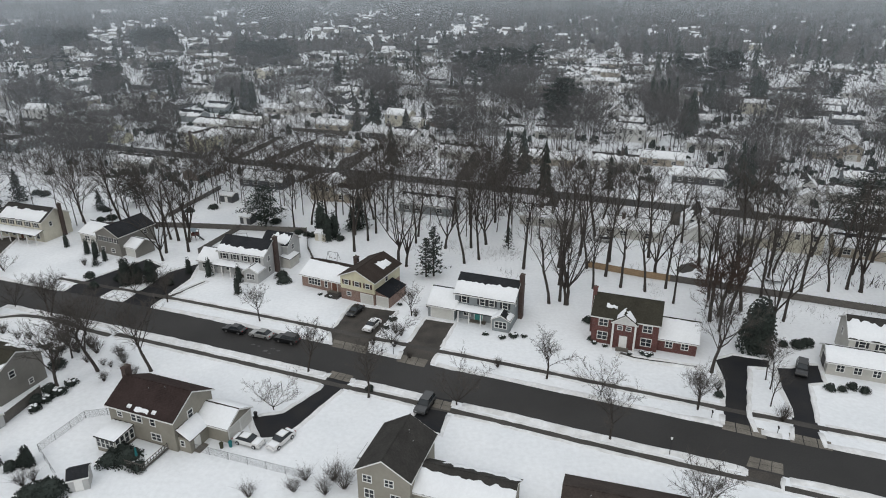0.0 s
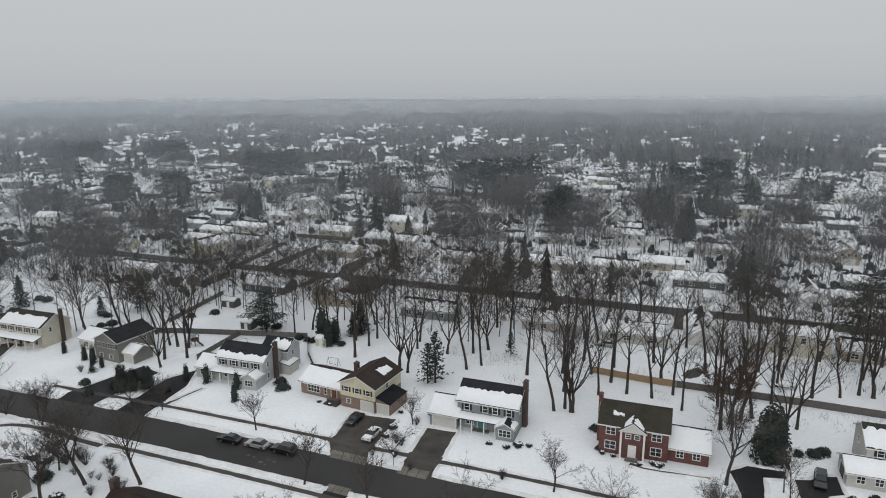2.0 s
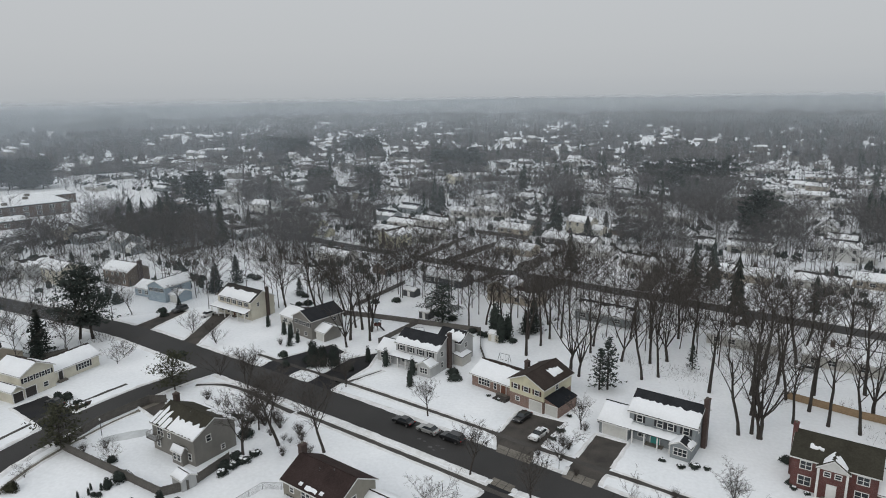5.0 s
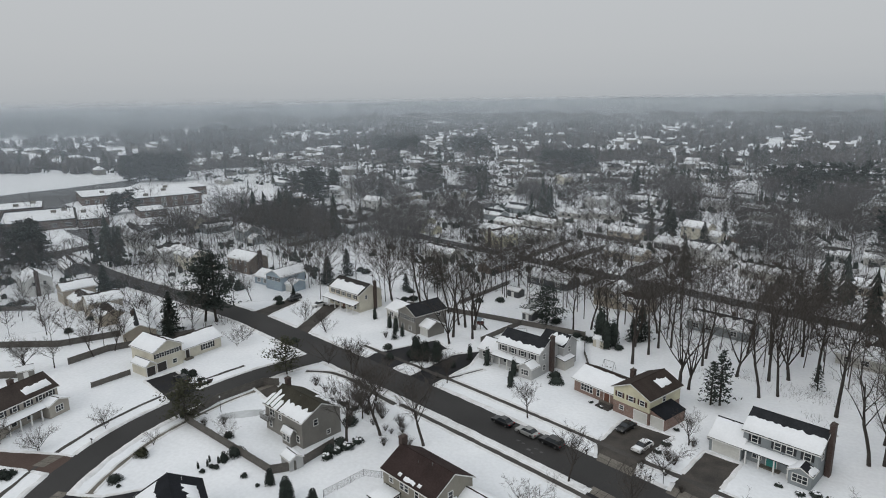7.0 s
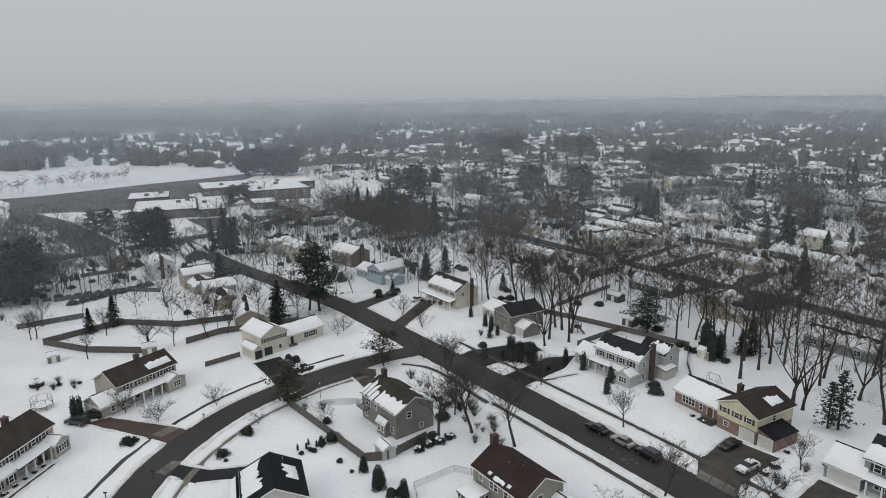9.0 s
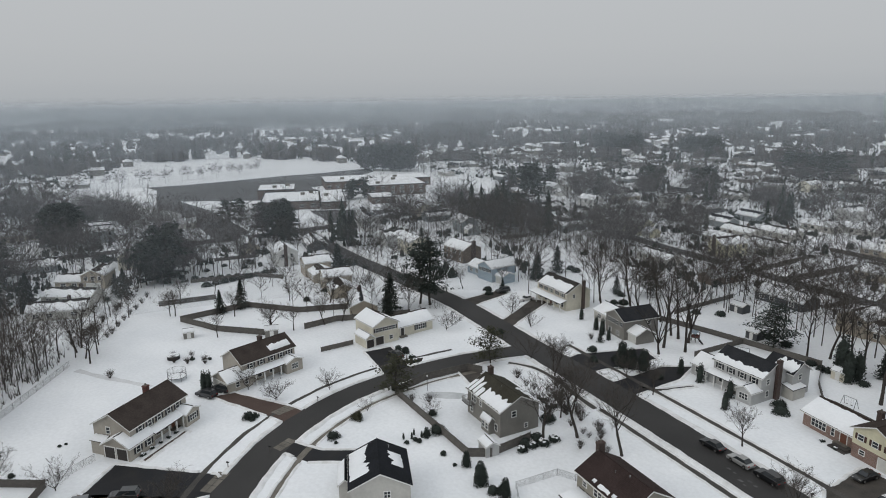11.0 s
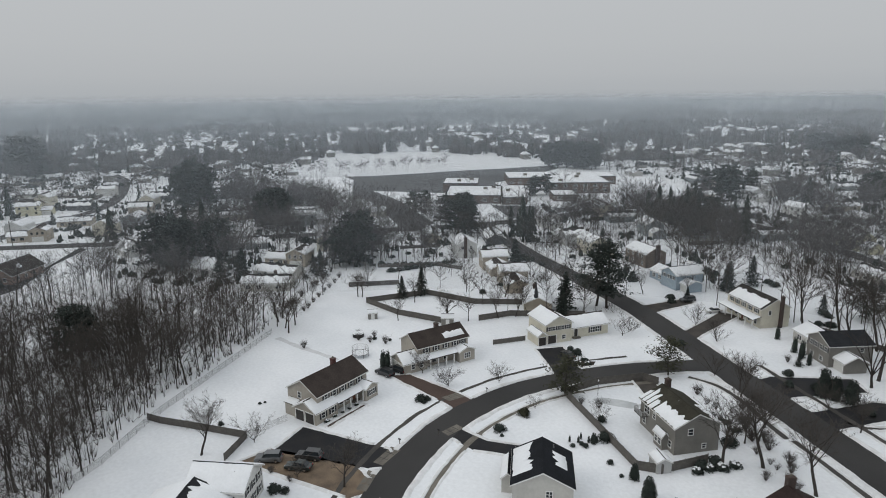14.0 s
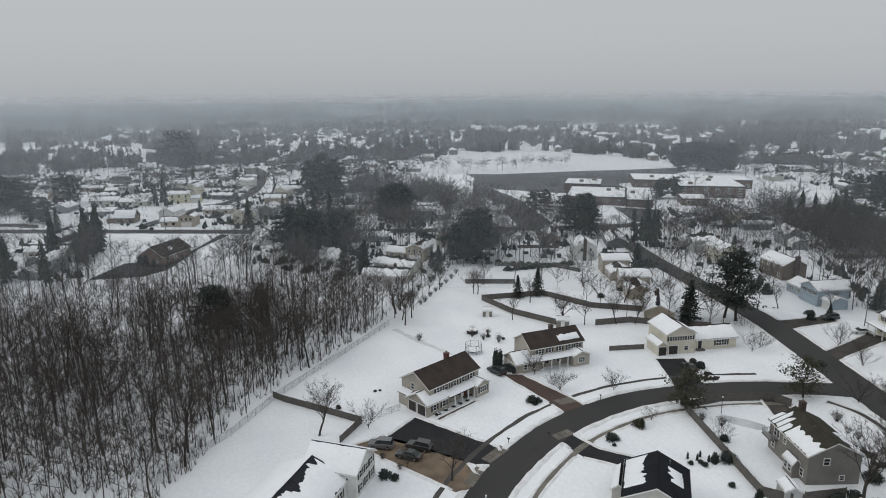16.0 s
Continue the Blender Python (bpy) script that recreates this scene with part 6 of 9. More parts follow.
PLANTS.append(("brush", [(-84.8, 140.0, 1.00), (-11.1, 136.6, 1.00), (-5.6, 114.6, 1.00), (-13.0, 103.7, 1.00), (-9.1, 107.9, 1.20), (-76.1, 140.0, 1.00), (9.4, 96.1, 1.00), (45.0, 89.3, 1.00), (51.7, 81.2, 1.50), (-44.3, 203.8, 1.00)]))
PLANTS.append(("dry", [(-56.1, 67.6, 1.50), (-55.2, 68.6, 1.20), (-14.8, 68.6, 2.00), (-13.1, 67.0, 2.00), (-15.5, 66.0, 1.80)]))
PLANTS.append(("dry", [(-18.6, 68.6, 1.50), (-25.4, 65.5, 1.50), (-19.7, 66.5, 1.60)]))
PLANTS.append(("bush2", [(-95.1, 71.1, 1.30), (-80.6, 76.3, 0.70)]))
PLANTS.append(("small", [(-110.1, 75.2, 0.80), (-114.2, 64.6, 1.00), (-96.2, 74.6, 0.60), (-117.2, 119.1, 1.00), (-101.7, 136.6, 0.90), (-112.8, 141.8, 0.90), (-123.1, 62.9, 1.20), (-85.4, 82.5, 0.80), (-148.6, 128.2, 1.20), (-201.0, 156.1, 1.40), (-209.3, 168.7, 1.40)]))
PLANTS.append(("small", [(-111.7, 21.9, 1.05), (-96.6, 25.4, 0.80), (-112.7, 76.7, 0.70), (-118.7, 123.0, 1.00), (-114.2, 64.3, 0.80)]))
PLANTS.append(("yard", [(-149.9, 84.6, 1.10), (-145.5, 99.0, 0.95), (-145.4, 108.9, 0.90), (-66.2, 99.2, 0.85), (-78.6, 114.7, 1.00), (-164.5, 43.7, 1.10), (-169.9, 47.1, 1.00), (-174.7, 43.8, 1.10), (-184.2, 73.1, 0.90)]))
PLANTS.append(("yard", [(-112.0, 12.6, 1.15), (-90.1, 31.3, 0.90)]))
PLANTS.append(("tall", [(-92.9, 158.6, 0.90), (-87.2, 165.1, 0.95), (-68.5, 147.5, 1.00), (-63.3, 148.4, 0.95), (-77.9, 164.8, 0.90), (-92.2, 169.4, 0.90), (-83.6, 163.4, 0.80), (-70.9, 156.7, 0.85), (-84.6, 171.2, 0.85)]))
PLANTS.append(("tall", [(-19.5, 155.7, 0.85), (-10.8, 142.3, 0.95), (5.0, 140.9, 0.90), (8.6, 143.1, 0.85), (18.7, 137.7, 1.05), (22.0, 120.2, 0.90), (25.6, 119.6, 0.95), (24.4, 121.2, 0.90), (49.6, 159.2, 0.95), (38.8, 127.8, 0.90), (49.8, 144.3, 1.00), (39.6, 141.7, 0.90), (10.9, 152.9, 0.90), (33.4, 145.7, 1.00), (41.6, 160.6, 0.90)]))
PLANTS.append(("tall", [(-33.6, 165.9, 0.80), (-30.5, 162.1, 0.80), (-28.7, 164.8, 0.75), (-23.3, 159.6, 0.80), (-36.3, 167.6, 0.80), (-40.4, 164.2, 0.70), (-19.6, 171.7, 0.80), (-7.0, 153.8, 0.80), (0.5, 150.3, 0.80), (2.4, 166.0, 0.80), (14.4, 169.0, 0.90), (7.3, 167.3, 0.80)]))
PLANTS.append(("tall", [(52.5, 112.5, 1.05), (55.1, 114.7, 1.00), (57.7, 115.8, 1.05), (60.5, 116.9, 1.00), (63.8, 110.3, 0.90), (67.0, 112.4, 0.80), (87.7, 126.7, 0.95), (89.9, 125.3, 1.00), (96.2, 144.7, 0.90), (89.5, 144.7, 0.90), (102.1, 141.3, 1.00), (80.1, 144.8, 0.90), (74.7, 144.9, 0.95)]))
PLANTS.append(("tall", [(-141.9, 170.1, 1.00), (-141.3, 175.7, 1.00), (-140.7, 181.5, 0.95), (-153.6, 180.8, 0.95), (-121.5, 161.3, 0.90), (-120.2, 180.2, 0.90), (-104.8, 176.6, 0.95), (-116.0, 184.1, 0.90), (-87.3, 169.7, 1.00), (-68.5, 155.7, 1.00), (-90.7, 181.5, 0.90), (-160.9, 186.0, 0.90), (-177.2, 197.5, 0.90), (-141.0, 192.2, 0.95), (-136.3, 196.5, 0.90)]))
PLANTS.append(("tall", [(-219.3, 190.3, 0.80), (-233.2, 213.6, 0.80), (-232.1, 224.4, 0.80), (-218.4, 226.7, 0.85), (-194.2, 212.6, 0.90), (-278.4, 137.7, 0.80), (-270.8, 128.4, 0.80), (-315.2, 141.4, 0.80), (-267.0, 193.8, 0.80), (-269.5, 181.7, 0.70), (-173.4, 215.4, 0.90), (-161.4, 211.7, 0.90), (-162.5, 225.2, 0.90), (-157.0, 230.0, 0.90), (-147.4, 224.2, 0.90)]))
PLANTS.append(("russet", [(52.7, 108.4, 0.95)]))
PLANTS.append(("bigpine", [(-388.6, 53.3, 1.50), (-366.4, 47.6, 1.30), (-377.0, 58.0, 1.35), (-307.5, 154.0, 0.65), (-302.0, 158.0, 0.70), (-291.2, 172.4, 0.65), (-283.1, 173.9, 0.60), (-329.0, 251.0, 0.65), (-324.0, 256.0, 0.70), (-325.0, 246.0, 0.60), (-248.0, 332.0, 1.10), (-258.0, 338.0, 1.05)]))
PLANTS.append(("dense", [(-188.0, 222.0, 1.10), (-181.0, 219.0, 1.00), (-195.0, 225.0, 1.05), (-172.0, 222.0, 0.95), (-183.0, 237.0, 1.05)]))
PLANTS.append(("bigpine", [(-186.0, 231.0, 0.80)]))
PLANTS.append(("spruce", [(-224.0, 277.0, 1.30), (-130.2, 176.9, 0.80), (-129.6, 188.7, 0.90)]))
PLANTS.append(("hedge", [(-207.2, 94.0, 1.70), (-207.1, 97.2, 1.60), (-207.0, 100.4, 1.80), (-206.9, 103.4, 1.60), (-206.8, 106.6, 1.70), (-206.7, 109.6, 1.80), (-206.6, 112.8, 1.60), (-206.5, 116.0, 1.80), (-206.4, 119.0, 1.70), (-226.0, 103.0, 1.20), (-228.0, 111.0, 1.20)]))
PLANTS.append(("yard", [(-150.0, 84.6, 0.95), (-170.9, 85.0, 0.90), (-161.1, 112.0, 1.10), (-157.5, 121.8, 1.00), (-196.0, 155.9, 0.90), (-158.4, 73.5, 0.80), (-102.4, 137.2, 0.70), (-113.4, 143.2, 0.65), (-147.9, 90.4, 0.80), (-157.0, 116.2, 0.90), (-200.0, 162.0, 0.80), (-206.0, 158.0, 0.75), (-186.0, 112.0, 0.80), (-198.0, 128.0, 0.80)]))
PLANTS.append(("tall", [(-132.5, 170.1, 1.10), (-136.1, 180.5, 1.15), (-215.4, 199.6, 0.90), (-215.5, 212.9, 0.95), (-204.5, 215.3, 1.00), (-191.0, 204.2, 0.95), (-128.0, 174.0, 1.05), (-146.0, 186.0, 1.05), (-150.0, 178.0, 1.10)]))
PLANTS.append(("spruce", [(-191.5, 137.5, 0.90), (-194.1, 182.9, 0.80), (-129.8, 177.5, 0.85)]))
PLANTS.append(("bush", [(-133.3, 155.1, 1.50), (-168.0, 108.0, 1.20), (-172.0, 118.0, 1.30), (-186.0, 146.0, 1.40)]))
PLANTS.append(("broad", [(-48.6, 166.3, 1.00), (-92.0, 186.0, 0.90)]))
# the first three columns stand in for ivy-clad tree trunks
PLANTS.append(("column", [(-29.9, 155.8, 1.90), (-32.1, 159.7, 2.10), (-28.5, 158.3, 1.60), (-44.2, 124.9, 0.95)]))
PLANTS.append(("bush", [(-72.6, 131.6, 1.20), (-76.7, 128.1, 1.10), (-72.1, 137.0, 1.30), (-80.0, 133.0, 1.20)]))
PLANTS.append(("bush", [(-126.6, 26.6, 0.35), (-126.6, 27.7, 0.30), (-110.5, 57.4, 0.80), (-109.7, 56.3, 0.60), (-148.3, 61.8, 0.60), (-145.4, 64.9, 0.50), (-99.5, 17.5, 0.9), (-94.5, 21.0, 1.1), (-93.4, 22.4, 0.8), (-121.5, 17.8, 0.6)]))
PLANTS.append(("brush", [(-153.8, 59.6, 0.80), (-150.0, 62.5, 0.90), (-100.0, 22.0, 0.80), (-96.0, 24.0, 0.7)]))
PLANTS.append(("yard", [(45.9, 94.3, 1.60), (39.9, 84.2, 0.80)]))
PLANTS.append(("slim0", [(54.2, 92.2, 0.55), (53.7, 89.5, 0.60), (51.6, 84.8, 0.50)]))
PLANTS.append(("bush", [(44.5, 87.5, 0.80)]))
PLANTS.append(("yard", [(-181.9, 44.5, 0.95), (-191.1, 53.5, 0.90), (-198.5, 59.8, 0.85), (-207.3, 66.3, 0.90), (-214.7, 72.3, 0.85), (-222.1, 77.8, 0.90), (-193.6, 78.9, 0.90), (-191.8, 74.6, 0.70), (-197.1, 91.8, 0.75)]))
PLANTS.append(("brush", [(-185.7, 48.9, 1.40), (-188.0, 51.5, 1.30), (-194.5, 56.5, 1.50), (-202.5, 63.0, 1.40), (-204.5, 64.8, 1.20), (-211.0, 69.5, 1.50), (-218.5, 75.0, 1.30)]))
PLANTS.append(("spruce", [(-225.9, 45.3, 1.00), (-216.0, 70.3, 0.85), (-222.9, 37.3, 1.10)]))
PLANTS.append(("dense", [(-198.0, 240.0, 1.00), (-206.0, 230.0, 0.90)]))
PLANTS.append(("bigpine", [(-393.7, 649.3, 1.15), (-384.0, 648.8, 1.18), (-378.7, 647.2, 1.18), (-369.0, 649.0, 0.99), (-359.5, 645.3, 1.09), (-350.1, 643.8, 1.02), (-345.5, 648.1, 1.14), (-400.5, 657.3, 1.00), (-388.1, 653.4, 0.97), (-378.8, 653.4, 1.01), (-371.9, 656.4, 1.03), (-362.6, 654.4, 1.12), (-358.4, 656.2, 1.12), (-346.6, 655.5, 1.03), (-309.2, 678.7, 0.95), (-303.1, 679.1, 1.05), (-296.6, 680.8, 0.99), (-288.1, 681.2, 1.02)]))
PLANTS.append(("bigpine", [(-279.6, 679.0, 1.07), (-274.1, 681.4, 0.92), (-313.1, 690.5, 0.92), (-304.1, 687.5, 1.04), (-298.6, 685.6, 0.95), (-287.6, 685.9, 1.08), (-281.6, 689.6, 0.99), (-275.2, 687.0, 1.08), (-256.6, 620.0, 0.55), (-252.8, 622.4, 0.50), (-243.0, 621.6, 0.51), (-158.6, 528.6, 1.04), (-148.3, 523.5, 1.00), (-143.6, 527.5, 0.97), (-133.9, 528.0, 1.09), (-122.2, 524.5, 1.01), (-160.4, 534.5, 0.97), (-152.5, 532.4, 0.99)]))
PLANTS.append(("bigpine", [(-142.5, 536.6, 1.04), (-134.9, 532.8, 0.93), (-127.7, 535.1, 1.09), (22.8, 485.3, 0.88), (31.5, 485.5, 0.96), (39.0, 486.3, 0.95), (43.7, 438.0, 1.18), (50.4, 441.8, 1.16), (59.9, 441.3, 1.24), (51.4, 293.6, 1.14), (55.0, 300.7, 1.16), (150.3, 415.4, 1.04), (156.7, 414.2, 0.95), (164.1, 399.2, 1.33), (174.4, 398.1, 1.27), (173.3, 365.5, 0.72), (480.2, 771.1, 0.67), (211.4, 355.8, 0.75)]))
PLANTS.append(("bigpine", [(-451.7, 358.9, 1.11), (-442.8, 361.2, 1.18), (-437.4, 367.0, 1.21), (-431.8, 371.1, 1.06), (-421.1, 372.2, 1.16), (-417.1, 377.2, 1.15), (-460.5, 365.5, 1.08), (-449.8, 368.6, 1.20), (-442.9, 374.4, 1.16), (-435.2, 376.8, 1.15), (-430.0, 378.8, 1.20), (-421.0, 384.9, 1.21), (-288.8, 362.1, 0.63), (-280.4, 363.9, 0.72), (-272.4, 367.9, 0.76), (-262.7, 371.1, 0.66), (-294.9, 369.4, 0.68), (-283.6, 374.2, 0.71)]))
PLANTS.append(("bigpine", [(-278.5, 377.0, 0.70), (-267.2, 377.9, 0.77), (-376.0, -96.9, 0.63), (-370.7, -88.9, 0.63), (-382.5, -97.4, 0.64), (-380.6, -90.7, 0.59), (-409.9, -117.4, 1.12), (-407.0, -108.7, 0.92), (-417.7, -118.0, 1.04), (-416.3, -111.7, 1.02), (-436.8, -93.6, 0.97), (-433.3, -87.0, 0.95), (-506.8, 6.1, 0.47), (-621.4, -38.9, 1.08), (-617.2, -33.7, 1.17)]))
PLANTS.append(("spruce", [(-288.5, 592.6, 1.50), (-210.5, 348.2, 1.48), (-255.0, 410.9, 0.86), (-250.7, 435.7, 0.82), (-141.6, 309.7, 1.25), (-67.9, 422.0, 1.35), (1.4, 600.4, 2.02), (155.9, 565.7, 1.28), (168.3, 556.9, 1.36), (104.8, 307.0, 0.64), (99.1, 352.4, 0.69), (-413.1, 456.4, 0.80), (-409.9, 459.8, 0.80), (-404.6, 463.0, 0.86), (-398.9, 463.9, 0.77), (-391.9, 468.4, 0.77), (-185.2, 284.3, 0.76), (-385.6, -15.7, 0.53)]))
PLANTS.append(("dense", [(-208.0, 409.4, 0.96), (-205.7, 418.7, 0.84), (-384.3, 366.3, 0.51), (-375.6, 370.1, 0.54)]))
PLANTS.append(("bigpine", [(-255.2, 20.9, 1.10), (-244.9, 25.7, 1.03), (-248.3, 31.4, 0.98), (-252.9, 38.7, 0.85), (-265.7, 47.1, 0.80), (-234.7, 88.4, 0.96), (-235.7, 94.8, 0.97), (-318.7, 81.8, 0.97)]))
PLANTS.append(("yard", [(-168.8, 44.0, 1.02), (-176.1, 49.4, 0.84), (-171.2, 42.4, 0.80), (-187.4, 57.8, 0.72), (-193.1, 63.2, 0.84), (-185.2, 72.1, 0.84)]))
PLANTS.append(("brush", [(-180.2, 52.9, 0.92), (-182.2, 54.8, 1.12), (-187.1, 58.1, 0.96), (-191.3, 61.2, 0.98), (-195.7, 64.5, 1.01), (-199.1, 67.5, 1.03), (-203.9, 71.1, 1.06), (-209.3, 74.7, 1.09)]))
PLANTS.append(("spruce", [(-229.1, 45.0, 0.83), (-220.6, 69.2, 0.63)]))
PLANTS.append(("tall", [(-100.8, 167.0, 1.00), (-100.6, 169.8, 0.95), (-103.6, 169.2, 0.95), (-92.4, 174.2, 0.95), (-22.1, 148.4, 1.00), (-17.9, 161.0, 0.85), (-15.0, 162.6, 0.80), (-6.6, 158.6, 0.85), (7.0, 150.7, 0.95), (16.3, 154.2, 0.90)]))
PLANTS.append(("split0", [(-67.4, 142.7, 0.72), (-65.4, 154.8, 0.90), (-8.7, 139.2, 0.80)]))
PLANTS.append(("spruce", [(-22.7, 165.2, 0.85), (-24.6, 163.4, 0.60), (-132.0, 178.9, 0.55)]))
PLANTS.append(("hedge", [(-38.5, 160.6, 1.3), (-36.0, 159.4, 1.1), (-34.2, 158.6, 1.4), (-26.8, 156.2, 1.2), (-100.6, 180.4, 1.5), (-98.2, 179.0, 1.2), (-93.5, 172.0, 1.6), (-96.0, 170.6, 1.3), (-125.0, 194.0, 1.8), (-128.4, 195.6, 1.6), (-67.8, 181.4, 1.5), (-73.9, 178.5, 1.4), (-52.0, 172.0, 1.3), (-46.5, 169.0, 1.5)]))
PLANTS.append(("bigpine", [(-0.7, 281.2, 0.62), (5.0, 282.5, 0.58), (11.1, 458.2, 0.95), (15.4, 455.3, 0.90), (25.8, 430.0, 0.95), (33.2, 432.4, 1.00), (-201.0, 385.8, 0.90), (-200.2, 394.9, 0.95), (-193.9, 392.5, 0.85), (-178.6, 413.8, 0.85), (-173.2, 419.1, 0.90), (-168.7, 417.1, 0.80)]))
PLANTS.append(("spruce", [(-25.7, 343.4, 1.30), (-29.5, 346.0, 1.10), (-16.5, 288.3, 0.90), (-25.6, 304.4, 0.80), (-9.5, 312.5, 0.75)]))
PLANTS.append(("brush", [(-66.8, 101.4, 1.5), (-64.6, 102.8, 1.6), (-62.6, 100.9, 1.5), (-69.2, 103.4, 1.6), (-56.2, 97.6, 1.2), (-58.0, 99.8, 1.3)]))
PLANTS.append(("split0", [(47.9, 133.3, 0.95), (25.3, 119.6, 0.80)]))
PLANTS.append(("yard", [(-59.5, 95.0, 1.62), (-50.3, 95.0, 1.50), (-63.0, 89.0, 1.50), (-57.8, 121.0, 0.70), (-6.4, 114.9, 0.75)]))
PLANTS.append(("dry", [(-62.8, 97.8, 1.10), (-59.5, 96.9, 0.90), (-54.5, 94.6, 1.20), (-52.7, 94.1, 1.00), (-57.9, 96.3, 0.80), (-77.6, 105.7, 1.20), (-80.0, 106.1, 1.10)]))

# ---- houses further off ----
def plain_house(x, y, yaw, style, label, walls, roof, seed, light=False):
    h = House(x, y, yaw, label, group="houses among the trees", seed=seed)
    h.light = light
    rn = h.rnd
    s1 = (FULL, MOST, ((0.0, 1.0, 0.0, 0.88, 0.15),))[seed % 3]
    s2 = (MOST, FULL, ((0.0, 1.0, 0.0, 0.6, 0.3),))[seed % 3]
    if style == "ranch":
        b = h.block(-8, 8, -4, 4, 2.8, 1.9, "x", S[walls], R[roof], (s1, s2))
        for f in ("front", "back"):
            h.windows(b, f, (2.5, 6.0, 12.5), 0.9, 1.5, 1.2, 2)
        h.chimney(2.5, 0.8, 5.8, 0.9, 0.8, BRICK_DARK, 3)
    elif style == "colonial":
        b = h.block(-6, 6, -4, 4, 5.4, 2.2, "x", S[walls], R[roof], (s1, s2))
        w = h.block(6, 11.5, -3, 3, 2.7, 1.8, "x", S[walls], R[roof], (FULL, FULL))
        for f in ("front", "back"):
            h.windows(b, f, (2.0, 6.0, 10.0), 3.5, 1.0, 1.3)
            h.windows(b, f, (2.0, 10.0), 0.9, 1.1, 1.3)
        h.windows(b, "left", (2.4, 5.6), 3.5, 0.8, 1.2)
        h.garage_door(w, "front", 2.7, 4.4, GARAGE_WHITE)
        h.chimney(-6.3, 0.6, 8.4, 0.7, 1.2, BRICK_DARK)
    elif style == "split":
        w = h.block(-9, 0, -3.5, 4, 2.8, 1.8, "x", S[walls], R[roof], (s1, s2))
        b = h.block(0, 7.6, -4.5, 4.8, 5.0, 1.8, "y", S[walls], R[roof], (s1, s2))
        for f in ("front", "back"):
            h.windows(b, f, (1.6, 3.8, 6.0), 3.3, 0.9, 1.1)
            h.windows(w, f, (2.6, 6.2), 0.9, 1.5, 1.2, 2)
        h.garage_door(b, "front", 3.8, 4.4, GARAGE_WHITE)
    else:
        b = h.block(-5, 5, -4, 4, 2.9, 3.6, "x", S[walls], R[roof], (s1, s2))
        w = h.block(-9, -5, -3, 3, 2.6, 1.8, "x", S[walls], R[roof], (FULL, FULL))
        for f in ("left", "right"):
            h.windows(b, f, (2.6, 5.4), 3.3, 0.9, 1.2)
        for f in ("front", "back"):
            h.windows(b, f, (2.2, 7.8), 0.9, 1.1, 1.3)
    return h.o


STYLE = {}
LOOKS = {
    "ranch_white": ("ranch", "long white ranch house under roof snow", "offwhite", "dark"),
    "ranch_tan": ("ranch", "long tan ranch house under roof snow", "tan", "charcoal"),
    "ranch_brick": ("ranch", "low dark-sided ranch house under roof snow", "dark", "charcoal"),
    "colonial_white": ("colonial", "white two-storey house with snowy roof and garage", "white", "charcoal"),
    "colonial_cream": ("colonial", "cream two-storey house with snowy roof and garage", "cream", "brown"),
    "colonial_grey": ("colonial", "grey two-storey house with snowy roof and garage", "grey", "charcoal"),
    "split_tan": ("split", "tan split-level house with snowy roof", "tan", "brown"),
    "split_white": ("split", "white split-level house with snowy roof", "pale_grey", "dark"),
    "cape_white": ("cape", "white steep-roofed house with a low snowy wing", "white", "dark"),
    "cape_brown": ("cape", "brown steep-roofed house with a low snowy wing", "brown", "brown"),
    "colonial_yellow": ("colonial", "pale yellow two-storey house with snowy roof", "yellow", "brown"),
    "ranch_dark": ("ranch", "grey-blue ranch house under roof snow", "grey", "charcoal"),
}


def settle(look_name, x, y, yaw):
    key = look_name, math.hypot(x, y) > 320
    if key in STYLE:
        copy_thing(STYLE[key], pose(x, y, 0, 0, 0, yaw))
        HOMES.append((x, y, 11))
    else:
        STYLE[key] = plain_house(x, y, yaw, *LOOKS[look_name], 20 + len(STYLE), key[1])


# behind the first row, along the back street
for row in MIDDLE:
    for look_name, x, y, yaw in row:
        settle(look_name, x, y, yaw)


def inside(poly, x, y):
    ins = False
    for i in range(len(poly)):
        (x1, y1), (x2, y2) = poly[i], poly[i - 1]
        if (y1 > y) != (y2 > y) and x < (x2 - x1) * (y - y1) / (y2 - y1) + x1:
            ins = not ins
    return ins


SCHOOL_GROUNDS = [(-282, 118), (-430, 120), (-500, 140), (-660, 225), (-660, 345), (-480, 395), (-272, 335), (-276, 180)]
PARK = [(-235, -45), (-330, -55), (-330, 0), (-270, 5), (-232, -10)]
WOOD = [(-97, -15), (-131, 3), (-167, 37), (-188, 57), (-208, 42), (-224, 28), (-236, -5), (-230, -32), (-246, -78), (-200, -130), (-100, -70)]


def far_house(key, walls, roof, label, w, d, eave, rise):
    """A simple distant house, made once and then copied."""
    h = House(0, 0, 0, label, group="distant houses", seed=40 + len(FAR))
    HOMES.pop()
    b = h.block(-w / 2, w / 2, -d / 2, d / 2, eave, rise, "x", S[walls], R[roof], (MOST if len(FAR) % 2 else ((0.0, 1.0, 0.0, 0.6, 0.3),), FULL))
    FAR[key] = h.o


